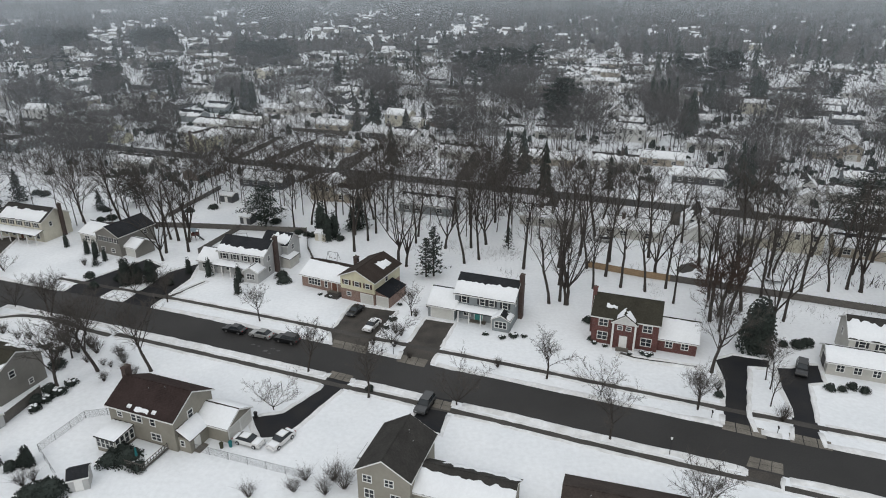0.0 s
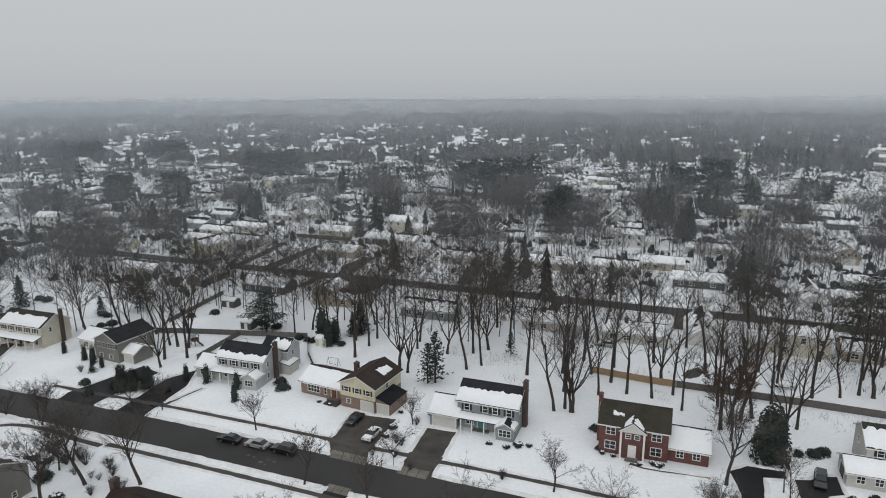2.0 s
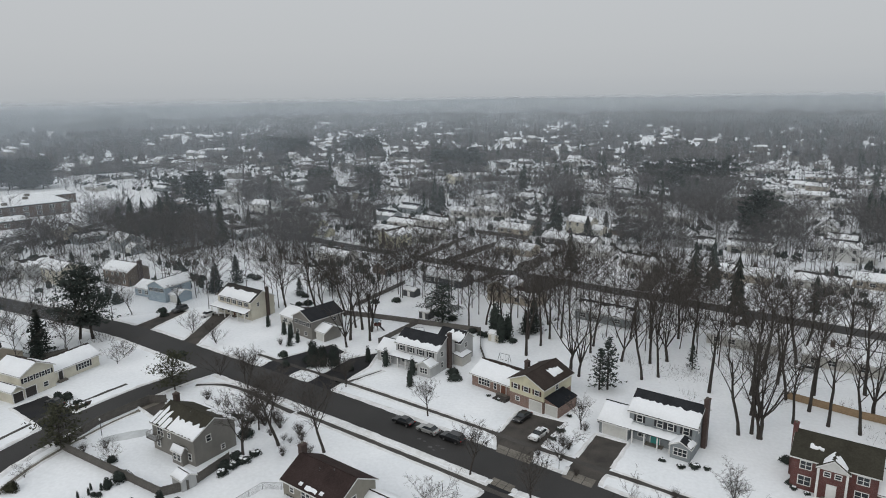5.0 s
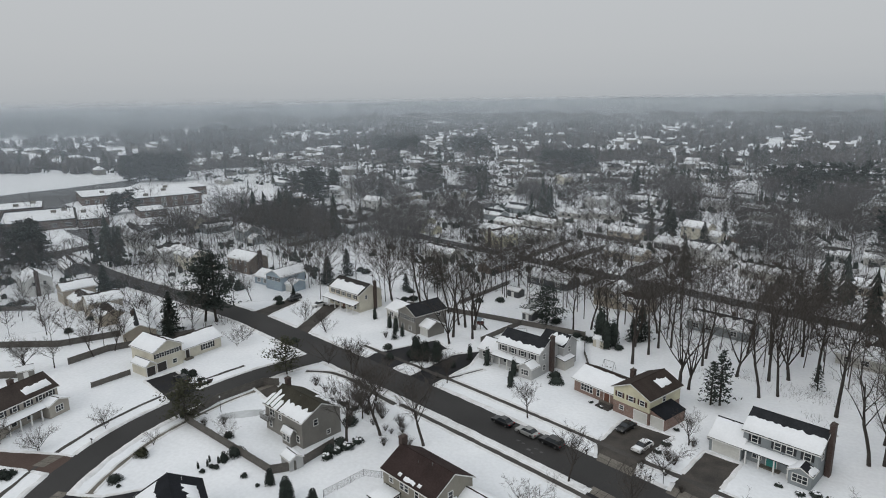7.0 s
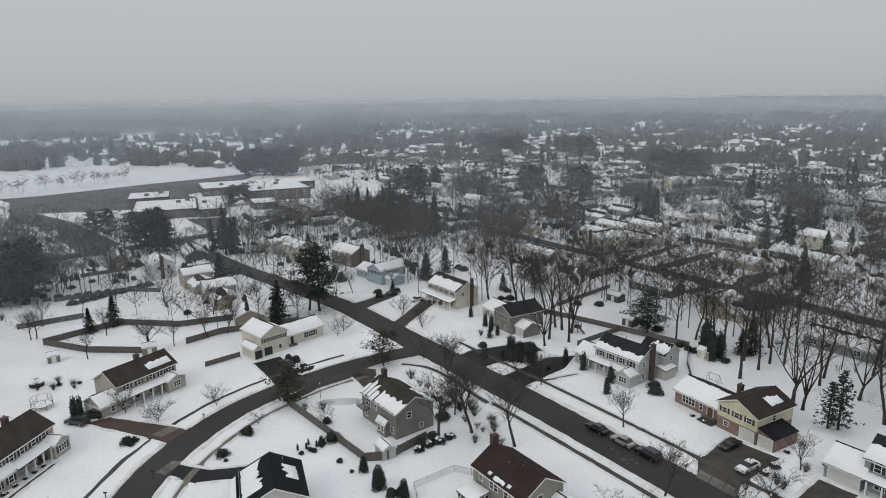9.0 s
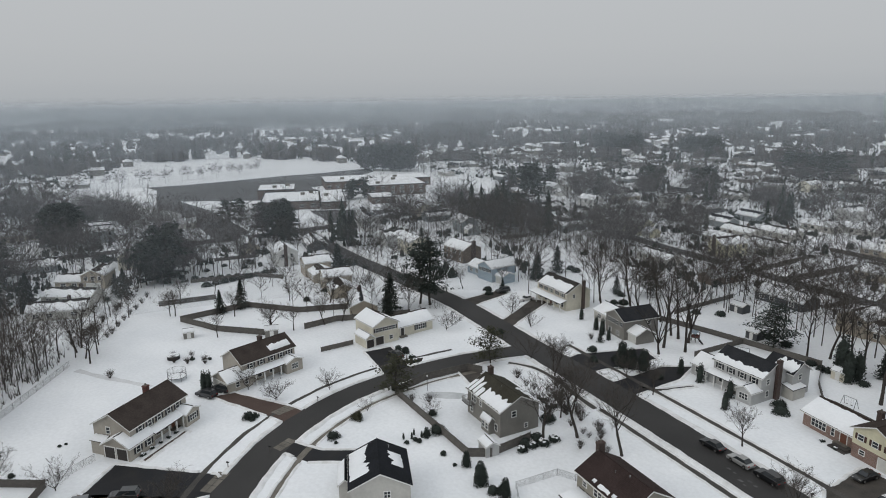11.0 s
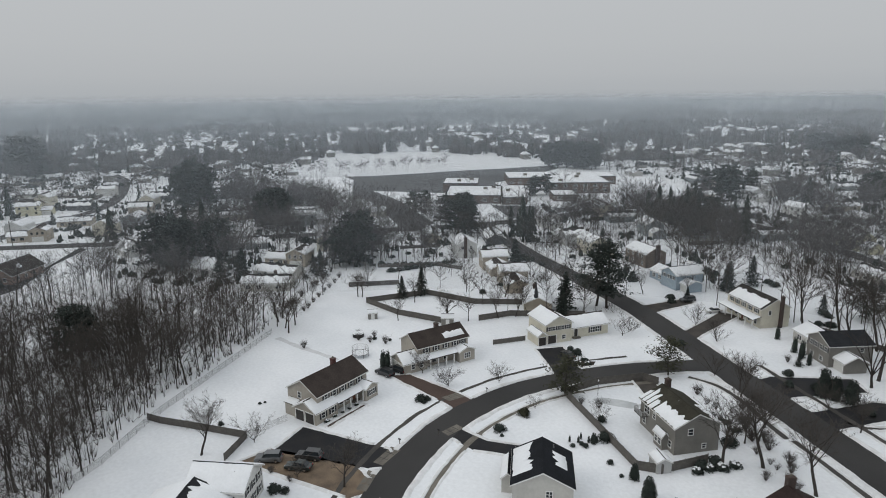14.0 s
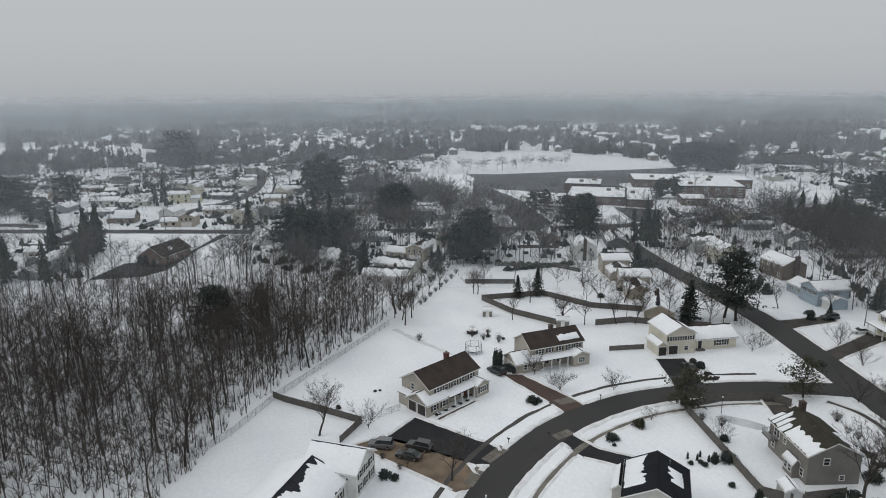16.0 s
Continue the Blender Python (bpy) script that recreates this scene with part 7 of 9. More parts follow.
FAR = {}
for key, args in {"a": ("offwhite", "dark", "distant pale house under a snowy roof", 14, 8, 3.0, 1.9), "b": ("tan", "dark", "distant tan house under a snowy roof", 12, 8, 5.0, 2.2),
                  "c": ("grey", "charcoal", "distant grey house under a snowy roof", 13, 8, 3.2, 2.0), "d": ("cream", "brown", "distant cream house under a snowy roof", 11, 8.5, 5.2, 2.3),
                  "e": ("dark", "charcoal", "distant dark house under a snowy roof", 13, 8, 3.0, 2.0), "f": ("white", "charcoal", "distant white house under a snowy roof", 12, 8, 4.8, 2.2)}.items():
    far_house(key, *args)

def wooded(x, y):
    """Where woods stand among the far streets."""
    return noise.noise(Vector((x / 85, y / 85, 5))) + 0.5 * noise.noise(Vector((x / 30, y / 30, 6))) + 0.10 + max(-0.10, min(0.18, x / 900))


# rows of distant houses follow the streets' direction; past the nearest 230 they merge into one mass
AX, AY = Vector((0.936, -0.352, 0)), Vector((0.352, 0.936, 0))
spots = []
FR = random.Random(11)
for iv in range(-14, 32):
    for iu in range(-46, 46):
        v = 205 + iv * 36 + (iv % 2) * 8 + FR.uniform(-4, 4)
        u = iu * 25 + FR.uniform(-6, 6)
        p = AX * u + AY * v
        r = math.hypot(p.x, p.y)
        bearing = math.degrees(math.atan2(-p.x, p.y))
        if r > 430 and wooded(p.x, p.y) > 0.02 and FR.random() < 0.75:
            continue
        if r < 235 or r < 300 and -200 < p.x and v < 190 or r > 1300 or bearing < -42 or bearing > 122 or FR.random() < 0.22:
            continue
        if inside(SCHOOL_GROUNDS, p.x, p.y) or inside(WOOD, p.x, p.y) or inside(PARK, p.x, p.y) or on_cleared(p.x, p.y):
            continue
        if any((p.x - x) ** 2 + (p.y - y) ** 2 < 20 ** 2 for x, y, _ in HOMES):
            continue
        spots.append((r, p.x, p.y, FR.choice("abcdceef"), -20.6 + FR.choice((0, 180, 0, 90)) + FR.uniform(-6, 6)))
spots.sort()
mass_wall, mass_roof, mass_bare = Shape(), Shape(), Shape()
first = set()
for i, (r, x, y, key, yaw) in enumerate(spots):
    if i < 18:
        settle(sorted(LOOKS)[i % len(LOOKS)], x, y, yaw)
        continue
    HOMES.append((x, y, 9))
    if key not in first:
        FAR[key].matrix_basis = pose(x, y, 0, 0, 0, yaw)
        first.add(key)
    elif i < 110:
        copy_thing(FAR[key], pose(x, y, 0, 0, 0, yaw))
    else:
        m = pose(x, y, 0, 0, 0, yaw)
        w, d, e, h = FR.uniform(4, 6.6), FR.uniform(3.4, 4.2), FR.choice((2.9, 5.0)), FR.uniform(1.7, 2.4)
        mass_wall.box(-w, -d, 0, w, d, e, m)
        q = [m @ Vector(p) for p in ((-w - .4, -d - .4, e - .1), (w + .4, -d - .4, e - .1), (w + .4, 0, e + h), (-w - .4, 0, e + h), (w + .4, d + .4, e - .1), (-w - .4, d + .4, e - .1))]
        (mass_roof if FR.random() < 0.62 else mass_bare).add(q, [(0, 1, 2, 3), (4, 5, 3, 2), (0, 3, 5), (1, 4, 2)])
tagged(part("far_bare_roofs", mass_bare, R["charcoal"]), "dark bare roofs of far suburban houses", "far roofs", kind="stuff")
tagged(part("far_house_walls", mass_wall, S["stone_grey"]), "pale walls of far suburban houses", "far houses", kind="stuff")
tagged(part("far_house_roofs", mass_roof, ROOF_SNOW), "snowy roofs of far suburban houses", "far roofs", kind="stuff")


# ---- the school beyond the cross street ----
def flat_block(o, x0, x1, y0, y1, h, wall, rows):
    part("wall", Shape().box(x0, y0, -0.3, x1, y1, h), wall, o)
    rf = part("roof", Shape().box(x0 - 0.3, y0 - 0.3, h, x1 + 0.3, y1 + 0.3, h + 0.4), ROOFS["dark"], o)
    part("roof_snow", Shape().box(x0 + 0.3, y0 + 0.3, h + 0.38, x1 - 0.3, y1 - 0.3, h + 0.55), ROOF_SNOW, rf)
    fm, pm, _ = window_meshes(2.4, 1.7, 3)
    for z in rows:
        n = int((x1 - x0) / 5.6)
        for k in range(n):
            f = part("window", fm, None, o, m=pose(x0 + (k + 0.5) * (x1 - x0) / n, y0, z))
            part("pane", pm, None, f)


SCHOOL_BRICK = brickwork("brown_brick", (0.125, 0.085, 0.068), (0.095, 0.068, 0.058), (0.15, 0.13, 0.115))
sc = thing("school_building", pose(-329.8, 185.6, 0, 0, 0, 56), "low brick school building with broad snow-covered flat roofs", "school")
flat_block(sc, 0, 33, 0, 40, 4.5, SCHOOL_BRICK, (1.3,))
flat_block(sc, -5, 18, 44, 70, 5.8, SCHOOL_BRICK, ())
flat_block(sc, 33.6, 48, -3, 46, 3.9, SCHOOL_BRICK, (1.2,))
for x, y, z in ((22, 24, 4.5), (27, 30, 4.5), (36, 20, 3.9), (4, 52, 5.8), (12, 60, 5.8)):
    part("roof_unit", Shape().box(x, y, z, x + 2.6, y + 2.0, z + 1.9), CONCRETE, sc)
for x0, y0, x1, y1 in ((0, 39.6, 33, 40.2), (-0.2, 0, 0.4, 40)):
    part("parapet", Shape().box(x0, y0, 4.3, x1, y1, 5.5), ROOFS["charcoal"], sc)
sc = thing("school_building", pose(-327.5, 262.3, 0, 0, 0, 60), "two-storey brick school wing with stepped snowy flat roofs", "school")
flat_block(sc, 0, 38, 0, 38, 6.6, SCHOOL_BRICK, (1.2, 4.2))
flat_block(sc, -24, 10, 40, 74, 5.0, SCHOOL_BRICK, (1.2,))
flat_block(sc, 11, 52, 42, 66, 5.4, SCHOOL_BRICK, (1.2,))
flat_block(sc, -3, 11, -32, -14, 3.6, SCHOOL_BRICK, (1.1,))
for x, y, z in ((6, 6, 6.6), (20, 25, 6.6), (-12, 52, 5.0), (26, 50, 5.4)):
    part("roof_unit", Shape().box(x, y, z, x + 2.6, y + 2.2, z + 1.9), CONCRETE, sc)
h = House(-265.5, -34.0, 56, "brick hall with a steep brown shingle roof beside a car park", group="houses among the trees", category="hall", seed=61)
b = h.block(0, 10.5, 0, 16.5, 3.3, 3.4, "y", BRICK_PALE, R["brown"], (NONE, ((0.35, 0.5, 0.35, 0.6, 0.3),)), over=0.5)
h.windows(b, "front", (2.6, 7.9), 1.0, 1.0, 1.3)
h.windows(b, "right", (3.0, 7.0, 11.0), 1.0, 1.0, 1.2)
for x, y, sc in ((-262.0, -33.6, 2.2), (-259.6, -31.4, 2.4), (-257.6, -28.4, 1.6)):
    plant("fat", x, y, sc * 0.22, x)

# ---- trees and shrubs ----
def twig_tree(s, x, y, h, rnd, limbs, n, wide=0.1, reach=0.36):
    """A distant bare tree: stem, rising limbs, and a haze of thin twigs."""
    base = Vector((x, y, 0))
    top = base + Vector((rnd.gauss(0, 0.5), rnd.gauss(0, 0.5), h * 0.93))
    s.spike(base, top, h * 0.006 + 0.03 + wide * 0.1)
    arms = [(base.lerp(top, 0.5), top)]
    for k in range(limbs):
        t = 0.22 + 0.5 * (k + rnd.random()) / limbs
        a = 2.4 * k + rnd.random()
        p = base.lerp(top, t)
        w = h * reach * rnd.uniform(0.6, 1.1)
        e = p + Vector((math.cos(a) * w, math.sin(a) * w, min(h * (1.0 - t), w * 1.35) * rnd.uniform(0.5, 1.0)))
        s.blade(p, e, wide * 0.5, rnd)
        arms.append((p, e))
    for k in range(n):
        p, e = arms[k % len(arms)]
        q = p.lerp(e, 0.25 + 0.75 * rnd.random())
        d = (e - p).normalized() + Vector((rnd.gauss(0, 0.7), rnd.gauss(0, 0.7), rnd.gauss(0.15, 0.5)))
        s.blade(q, q + d.normalized() * h * rnd.uniform(0.08, 0.2), wide * rnd.uniform(0.3, 0.6), rnd)


TR = random.Random(7)
for i in range(3):
    tree_kind(f"slim{i}", "bare_tree", bare_tree_shapes(300 + i, 15 + i, 0.26, 8, 0.75, 3, 0.0125, 0.024, 0.45, 5), (BARK, TWIG), "slender leafless tree in a dense wood", "bare tree")
for i in range(3):
    tree_kind(f"dense{i}", "bare_tree", bare_tree_shapes(330 + i, 18, 0.12, 9, 0.62, 4, 0.015, 0.045, 0.5, 5), (BARK, TWIG), "broad leafless tree with a dense dark crown", "bare tree")
for i in range(3):
    tree_kind(f"tallfar{i}", "bare_tree", bare_tree_shapes(10 + i, 22, 0.30, 8, 0.85, 2, 0.0145, 0.040, 0.44, 4, 7), (BARK, TWIG), "tall slender leafless tree standing in snow", "bare tree")
for i in range(2):
    tree_kind(f"yardfar{i}", "street_tree", bare_tree_shapes(50 + i, 9.5, 0.24, 8, 0.80, 3, 0.0180, 0.027, 0.34, 5), (BARK, TWIG), "spreading leafless tree in a snowy garden", "bare tree")
    tree_kind(f"bigpinefar{i}", "pine_tree", pine_shapes(240 + i, 20, 5.6 + i * 0.9, 44, 1.25, 0.08, 0.95), (BARK, NEEDLE), "tall broad dark pine with a dense crown", "evergreen tree")
VARIANTS = {"tallfar": ("tallfar0", "tallfar1", "tallfar2"), "yardfar": ("yardfar0", "yardfar1"), "bigpinefar": ("bigpinefar0", "bigpinefar1"), "dense": ("dense0", "dense1", "dense2"), "tall": ("tall0", "tall1", "tall2", "tall3", "split0", "split1"), "yard": ("yard0", "yard1", "yard2"), "small": ("small0", "small1"), "spruce": ("spruce0", "spruce1"), "pine": ("pine0", "pine1"), "bigpine": ("bigpine0", "bigpine1", "bigpine2")}
garden, firs, behind = Shape(), Shape(), Shape()
STANDS = []
for kind, rows in PLANTS:
    for x, y, sc in rows:
        keys = VARIANTS.get(kind, (kind,))
        far = math.hypot(x, y)
        if kind in ("pine", "bigpine") and far > 215:
            keys = VARIANTS["bigpine" if far < 340 else "bigpinefar"]
        elif kind == "tall" and far > 190:
            STANDS.append((x, y))
            twig_tree(behind, x, y, 22 * sc, TR, 13, 230, 0.125, 0.35)
            continue
        elif kind in ("tall", "yard") and far > 160:
            keys = VARIANTS[kind + "far"]
        key = keys[TR.randrange(len(keys))]
        plant("hedge" if kind == "bush" and sc > 1.25 else key, x, y, sc, TR.random() * 6.28)
        STANDS.append((x, y))
for x, y, sc in [(-36.3, 112.8, 0.85), (-23.2, 94.6, 1.0), (-12.1, 87.3, 1.0), (17.4, 92.6, 0.95), (24.3, 76.8, 1.0), (39.8, 84.0, 0.8), (-79.7, 116.0, 0.9), (30.0, 60.0, 1.15)]:
    plant(f"yard{TR.randrange(3)}", x, y, sc, TR.random() * 6)
for x, y, sc in [(2.1, 85.3, 1.5), (-26.6, 84.1, 1.2), (-9.6, 104.0, 1.3), (25.5, 88.0, 1.2), (-66.5, 125.5, 1.2), (-60.5, 126.0, 1.1), (-72.0, 112.0, 1.5), (-68.0, 107.5, 1.6), (-88.0, 118.5, 1.4)]:
    plant(f"small{TR.randrange(2)}", x, y, sc, TR.random() * 6)


def free(x, y, gap):
    if on_cleared(x, y) or any((x - a) ** 2 + (y - b) ** 2 < c * c for a, b, c in HOMES):
        return False
    return not any((x - a) ** 2 + (y - b) ** 2 < gap * gap for a, b in STANDS)


def cloud_tree(s, x, y, h, rnd, n, wide):
    """A far bare tree: stem and a rounded haze of short twigs."""
    s.spike((x, y, 0), (x, y, h * 0.8), 0.06 + wide * 0.22)
    rx = h * rnd.uniform(0.26, 0.38)
    for k in range(n):
        d = Vector((rnd.gauss(0, 1), rnd.gauss(0, 1), rnd.gauss(0, 1))).normalized() * rnd.random() ** 0.45
        c = Vector((x + d.x * rx, y + d.y * rx, h * 0.62 + d.z * h * 0.36))
        e = Vector((d.x * 1.2 + rnd.gauss(0, 0.6), d.y * 1.2 + rnd.gauss(0, 0.6), 0.5 + rnd.gauss(0, 0.6))).normalized()
        s.blade(c, c + e * h * rnd.uniform(0.12, 0.24), wide * rnd.uniform(0.6, 1.2), rnd)


def fir(s, x, y, h, rnd, n=22):
    """A distant evergreen: ragged drooping sprays round a stem."""
    s.spike((x, y, 0), (x, y, h), 0.3)
    for k in range(n):
        t = 0.15 + 0.85 * k / n
        a = 2.4 * k + rnd.random()
        r = h * 0.24 * (1.08 - t) ** 0.7 * rnd.uniform(0.7, 1.2)
        c = Vector((x, y, t * h))
        e = c + Vector((math.cos(a) * r, math.sin(a) * r, -0.12 * r))
        sd = Vector((-math.sin(a), math.cos(a), 0)) * r * 0.45
        s.add([c + Vector((0, 0, 0.16 * h)), c + sd + (e - c) * 0.6, e, c - sd + (e - c) * 0.6], [(0, 1, 2), (0, 2, 3)])


def far_clump(s, x, y, h, w, rnd, planes=3):
    """Far treetops: crossed, ragged, dome-shaped crowns."""
    a0 = rnd.random() * 3.14
    for k in range(planes):
        a = a0 + 3.14 / planes * k
        d = Vector((math.cos(a), math.sin(a), 0)) * w * rnd.uniform(0.8, 1.2)
        c = Vector((x + rnd.gauss(0, 1.5), y + rnd.gauss(0, 1.5), 0))
        s.add([c + d * u + Vector((0, 0, h * (0.12 if u in (-1, 1) else (0.42 + 0.5 * math.sqrt(1 - u * u)) * rnd.uniform(0.62, 1.2)))) for u in (-1, -0.72, -0.4, -0.1, 0.25, 0.6, 0.85, 1)]
              + [c + d * 0.5, c - d * 0.5], [tuple(range(9, -1, -1))])


# the dense wood west of the side street
n = 0
wood_rest, brush = Shape(), Shape()
while n < 1000:
    x, y = TR.uniform(-250, -95), TR.uniform(-130, 60)
    near = math.hypot(x, y) < 185
    if not inside(WOOD, x, y) or not free(x, y, 1.6) or not near and TR.random() < 0.6:
        continue
    n += 1
    STANDS.append((x, y))
    if n <= 120:
        plant(f"slim{TR.randrange(3)}", x, y, TR.uniform(0.75, 1.15), TR.random() * 6.28, group="trees of the dense wood")
    else:
        twig_tree(wood_rest, x, y, TR.uniform(9, 18), TR, 9, 120 if near else 60, 0.10, 0.30)
    for _ in range(6 if near else 2):
        c = Vector((x + TR.gauss(0, 1.8), y + TR.gauss(0, 1.8), 0))
        if inside(WOOD, c.x, c.y):
            for _ in range(6):
                brush.blade(c, c + Vector((TR.gauss(0, 0.6), TR.gauss(0, 0.6), TR.uniform(0.8, 3.5))), 0.05, TR)
tagged(part("woodland", wood_rest, TWIG), "thicket of slender leafless trees", "wood", kind="stuff")
tagged(part("undergrowth", brush, TWIG), "thin dry undergrowth between the trees", "undergrowth", kind="stuff")

# bare trees scattered over gardens, near ones single, far ones massed
n = 0
for k in range(60000):
    u, v = TR.uniform(-62, 118), TR.uniform(128, 184)
    p = AX * u + AY * v
    if u < -25 and v < 160 or not free(p.x, p.y, 3.6):
        continue
    STANDS.append((p.x, p.y))
    n += 1
    if p.length < 175:
        plant(f"tall{TR.randrange(4)}" if p.length < 150 else f"tallfar{TR.randrange(3)}", p.x, p.y, TR.uniform(0.65, 1.1), TR.random() * 6.28, group="trees of the wood behind the houses")
    else:
        twig_tree(behind, p.x, p.y, TR.uniform(15, 24), TR, 13, 230, 0.125, 0.35)
    if n >= 92:
        break
n = 0
for k in range(60000):
    u, v = TR.uniform(-150, -25), TR.uniform(150, 186)
    p = AX * u + AY * v
    if not free(p.x, p.y, 4.2):
        continue
    STANDS.append((p.x, p.y))
    n += 1
    twig_tree(behind, p.x, p.y, TR.uniform(15, 24), TR, 13, 230, 0.125, 0.35)
    if n >= 105:
        break
n = 0
for k in range(60000):
    x, y = TR.uniform(-262, -132), TR.uniform(98, 205)
    if inside(WOOD, x, y) or not free(x, y, 5.0):
        continue
    STANDS.append((x, y))
    n += 1
    if TR.random() < 0.5:
        plant(f"yardfar{TR.randrange(2)}", x, y, TR.uniform(0.6, 0.95), TR.random() * 6.28)
    else:
        twig_tree(behind, x, y, TR.uniform(9, 19), TR, 12, 190, 0.12, 0.36)
    if n >= 125:
        break
for k in range(7500):
    a, r = radians(TR.uniform(-40, 112)), math.sqrt(TR.uniform(150 ** 2, 400 ** 2))
    c = Vector((-math.sin(a) * r, math.cos(a) * r, 0))
    if c.x * 0.352 + c.y * 0.936 < 150 and c.x > -130 or c.x > -206 and c.y < 112 or inside(SCHOOL_GROUNDS, c.x, c.y) or not free(c.x, c.y, 0.3) or noise.noise(Vector((c.x / 24, c.y / 24, 6))) < 0.12:
        continue
    for _ in range(8):
        q = c + Vector((TR.gauss(0, 1.3), TR.gauss(0, 1.3), 0))
        garden.blade(q, q + Vector((TR.gauss(0, 0.6), TR.gauss(0, 0.6), TR.uniform(0.8, 2.8))), 0.07, TR)
for k in range(150):
    x, y = TR.uniform(-430, -290), TR.uniform(50, 122)
    if on_cleared(x, y):
        continue
    cloud_tree(garden, x, y, TR.uniform(9, 15), TR, 40, 0.20)
for k in range(1500):
    u, v = TR.uniform(-62, 118), TR.uniform(130, 186)
    c = AX * u + AY * v
    if free(c.x, c.y, 0.3) and noise.noise(Vector((c.x / 11, c.y / 11, 1))) > 0.27:
        for _ in range(9):
            q = c + Vector((TR.gauss(0, 0.9), TR.gauss(0, 0.9), 0))
            garden.blade(q, q + Vector((TR.gauss(0, 0.5), TR.gauss(0, 0.5), TR.uniform(0.4, 1.5))), 0.022, TR)

for k in range(420):
    q = Vector((15.0 + TR.gauss(0, 5), 146.3 + TR.gauss(0, 2.2), 0))
    garden.blade(q, q + Vector((TR.gauss(0, 0.4), TR.gauss(0, 0.4), TR.uniform(0.2, 1.0))), 0.022, TR)
for k in range(900):
    x, y = TR.uniform(-335, -188), TR.uniform(-18, 92)
    if inside(WOOD, x, y) or inside(PARK, x, y) or x > -205 and y > 48 or noise.noise(Vector((x / 22, y / 22, 3))) < -0.12 or not free(x, y, 3.0):
        continue
    STANDS.append((x, y))
    twig_tree(garden, x, y, TR.uniform(9, 17), TR, 9, 84, 0.17, 0.34)
for k in range(150):
    x, y = TR.uniform(-420, -285), TR.uniform(100, 165)
    if not on_cleared(x, y) and noise.noise(Vector((x / 25, y / 25, 7))) > -0.1:
        twig_tree(garden, x, y, TR.uniform(9, 16), TR, 8, 60, 0.26, 0.38)

for k in range(30):
    cloud_tree(garden, -506 + TR.gauss(0, 3), 160 + 4.4 * k + TR.gauss(0, 2), TR.uniform(8, 14), TR, 44, 0.26)

# thin hedges and fence lines between distant gardens
lines = Shape()
for k in range(90):
    a, r = radians(TR.uniform(-40, 112)), math.sqrt(TR.uniform(205 ** 2, 560 ** 2))
    c = Vector((-math.sin(a) * r, math.cos(a) * r, 0))
    if inside(SCHOOL_GROUNDS, c.x, c.y) or inside(WOOD, c.x, c.y) or inside(PARK, c.x, c.y):
        continue
    d, m = (AX, AY) if TR.random() < 0.5 else (AY, AX)
    for j in range(TR.randrange(4, 11)):
        q = c + d * j * 2.4
        if not on_cleared(q.x, q.y) and not any((q.x - x) ** 2 + (q.y - y) ** 2 < 60 for x, y, _ in HOMES):
            yaw = math.degrees(math.atan2(d.y, d.x))
            lines.box(-1.2, -0.05, 0, 1.2, 0.05, 1.6, pose(q.x, q.y, 0, 0, 0, yaw))
tagged(part("garden_fences", lines, WOOD_FENCE), "dark board fences between distant gardens", "fences", kind="stuff")
n = 0
for k in range(900000):
    a, r = radians(TR.uniform(-42, 120)), math.sqrt(TR.uniform(170 ** 2, 640 ** 2))
    x, y = -math.sin(a) * r, math.cos(a) * r
    if x * 0.352 + y * 0.936 < 182 and x > -60 or x * 0.352 + y * 0.936 < 150 and x > -215 or inside(WOOD, x, y) or inside(SCHOOL_GROUNDS, x, y) and TR.random() < 0.985 or inside(PARK, x, y) or noise.noise(Vector((x / 60, y / 60, 2))) < -0.30:
        continue
    if -105 < x < 5 and 176 < y < 262 and TR.random() < 0.7:
        continue
    if r > 430 or r < 400 and noise.noise(Vector((x / 26, y / 26, 4))) < -0.05 and TR.random() < (0.8 if x < 60 else 0.3) or -300 < x < -255 and 160 < y < 262 and TR.random() < 0.85 or a > 1.38 and r > 320 and TR.random() < 0.7:
        continue
    if on_cleared(x, y) or any((x - b) ** 2 + (y - c) ** 2 < 130 or abs(b * y - c * x) < 9 * r and 0 < (b - x) * x + (c - y) * y < 20 * r and TR.random() < 0.75 for b, c, _ in HOMES) or (r > 380 and noise.noise(Vector((x / 38, y / 38, 4))) < -0.02 and TR.random() < 0.6 or a > 1.38 and r > 320 and TR.random() < 0.55):
        continue
    n += 1
    g = noise.noise(Vector((x / 45, y / 45, 9)))
    if g > 0.24 and TR.random() < 0.4:
        fir(firs, x, y, TR.uniform(9, 19), TR, 34)
    elif a > 1.38 and r > 300:
        cloud_tree(garden, x, y, TR.uniform(6, 12), TR, 44, 0.16)
    elif r < 330:
        twig_tree(garden, x, y, TR.uniform(11, 21), TR, 10, 100, 0.15, 0.40)
    else:
        twig_tree(garden, x, y, TR.uniform(10, 19), TR, 9, 84, 0.22, 0.44)
    if n >= 2700:
        break
n = 0
while n < 1700:
    a, r = radians(TR.uniform(-42, 118)), math.sqrt(TR.uniform(330 ** 2, 780 ** 2))
    x, y = -math.sin(a) * r, math.cos(a) * r
    if inside(SCHOOL_GROUNDS, x, y) or inside(WOOD, x, y) or inside(PARK, x, y) or on_cleared(x, y) or any((x - b) ** 2 + (y - c) ** 2 < 64 for b, c, _ in HOMES):
        continue
    n += 1
    if n % 4 == 0:
        fir(firs, x, y, TR.uniform(6, 14), TR, 16)
    else:
        cloud_tree(garden, x, y, TR.uniform(7, 15), TR, 30, 0.22)
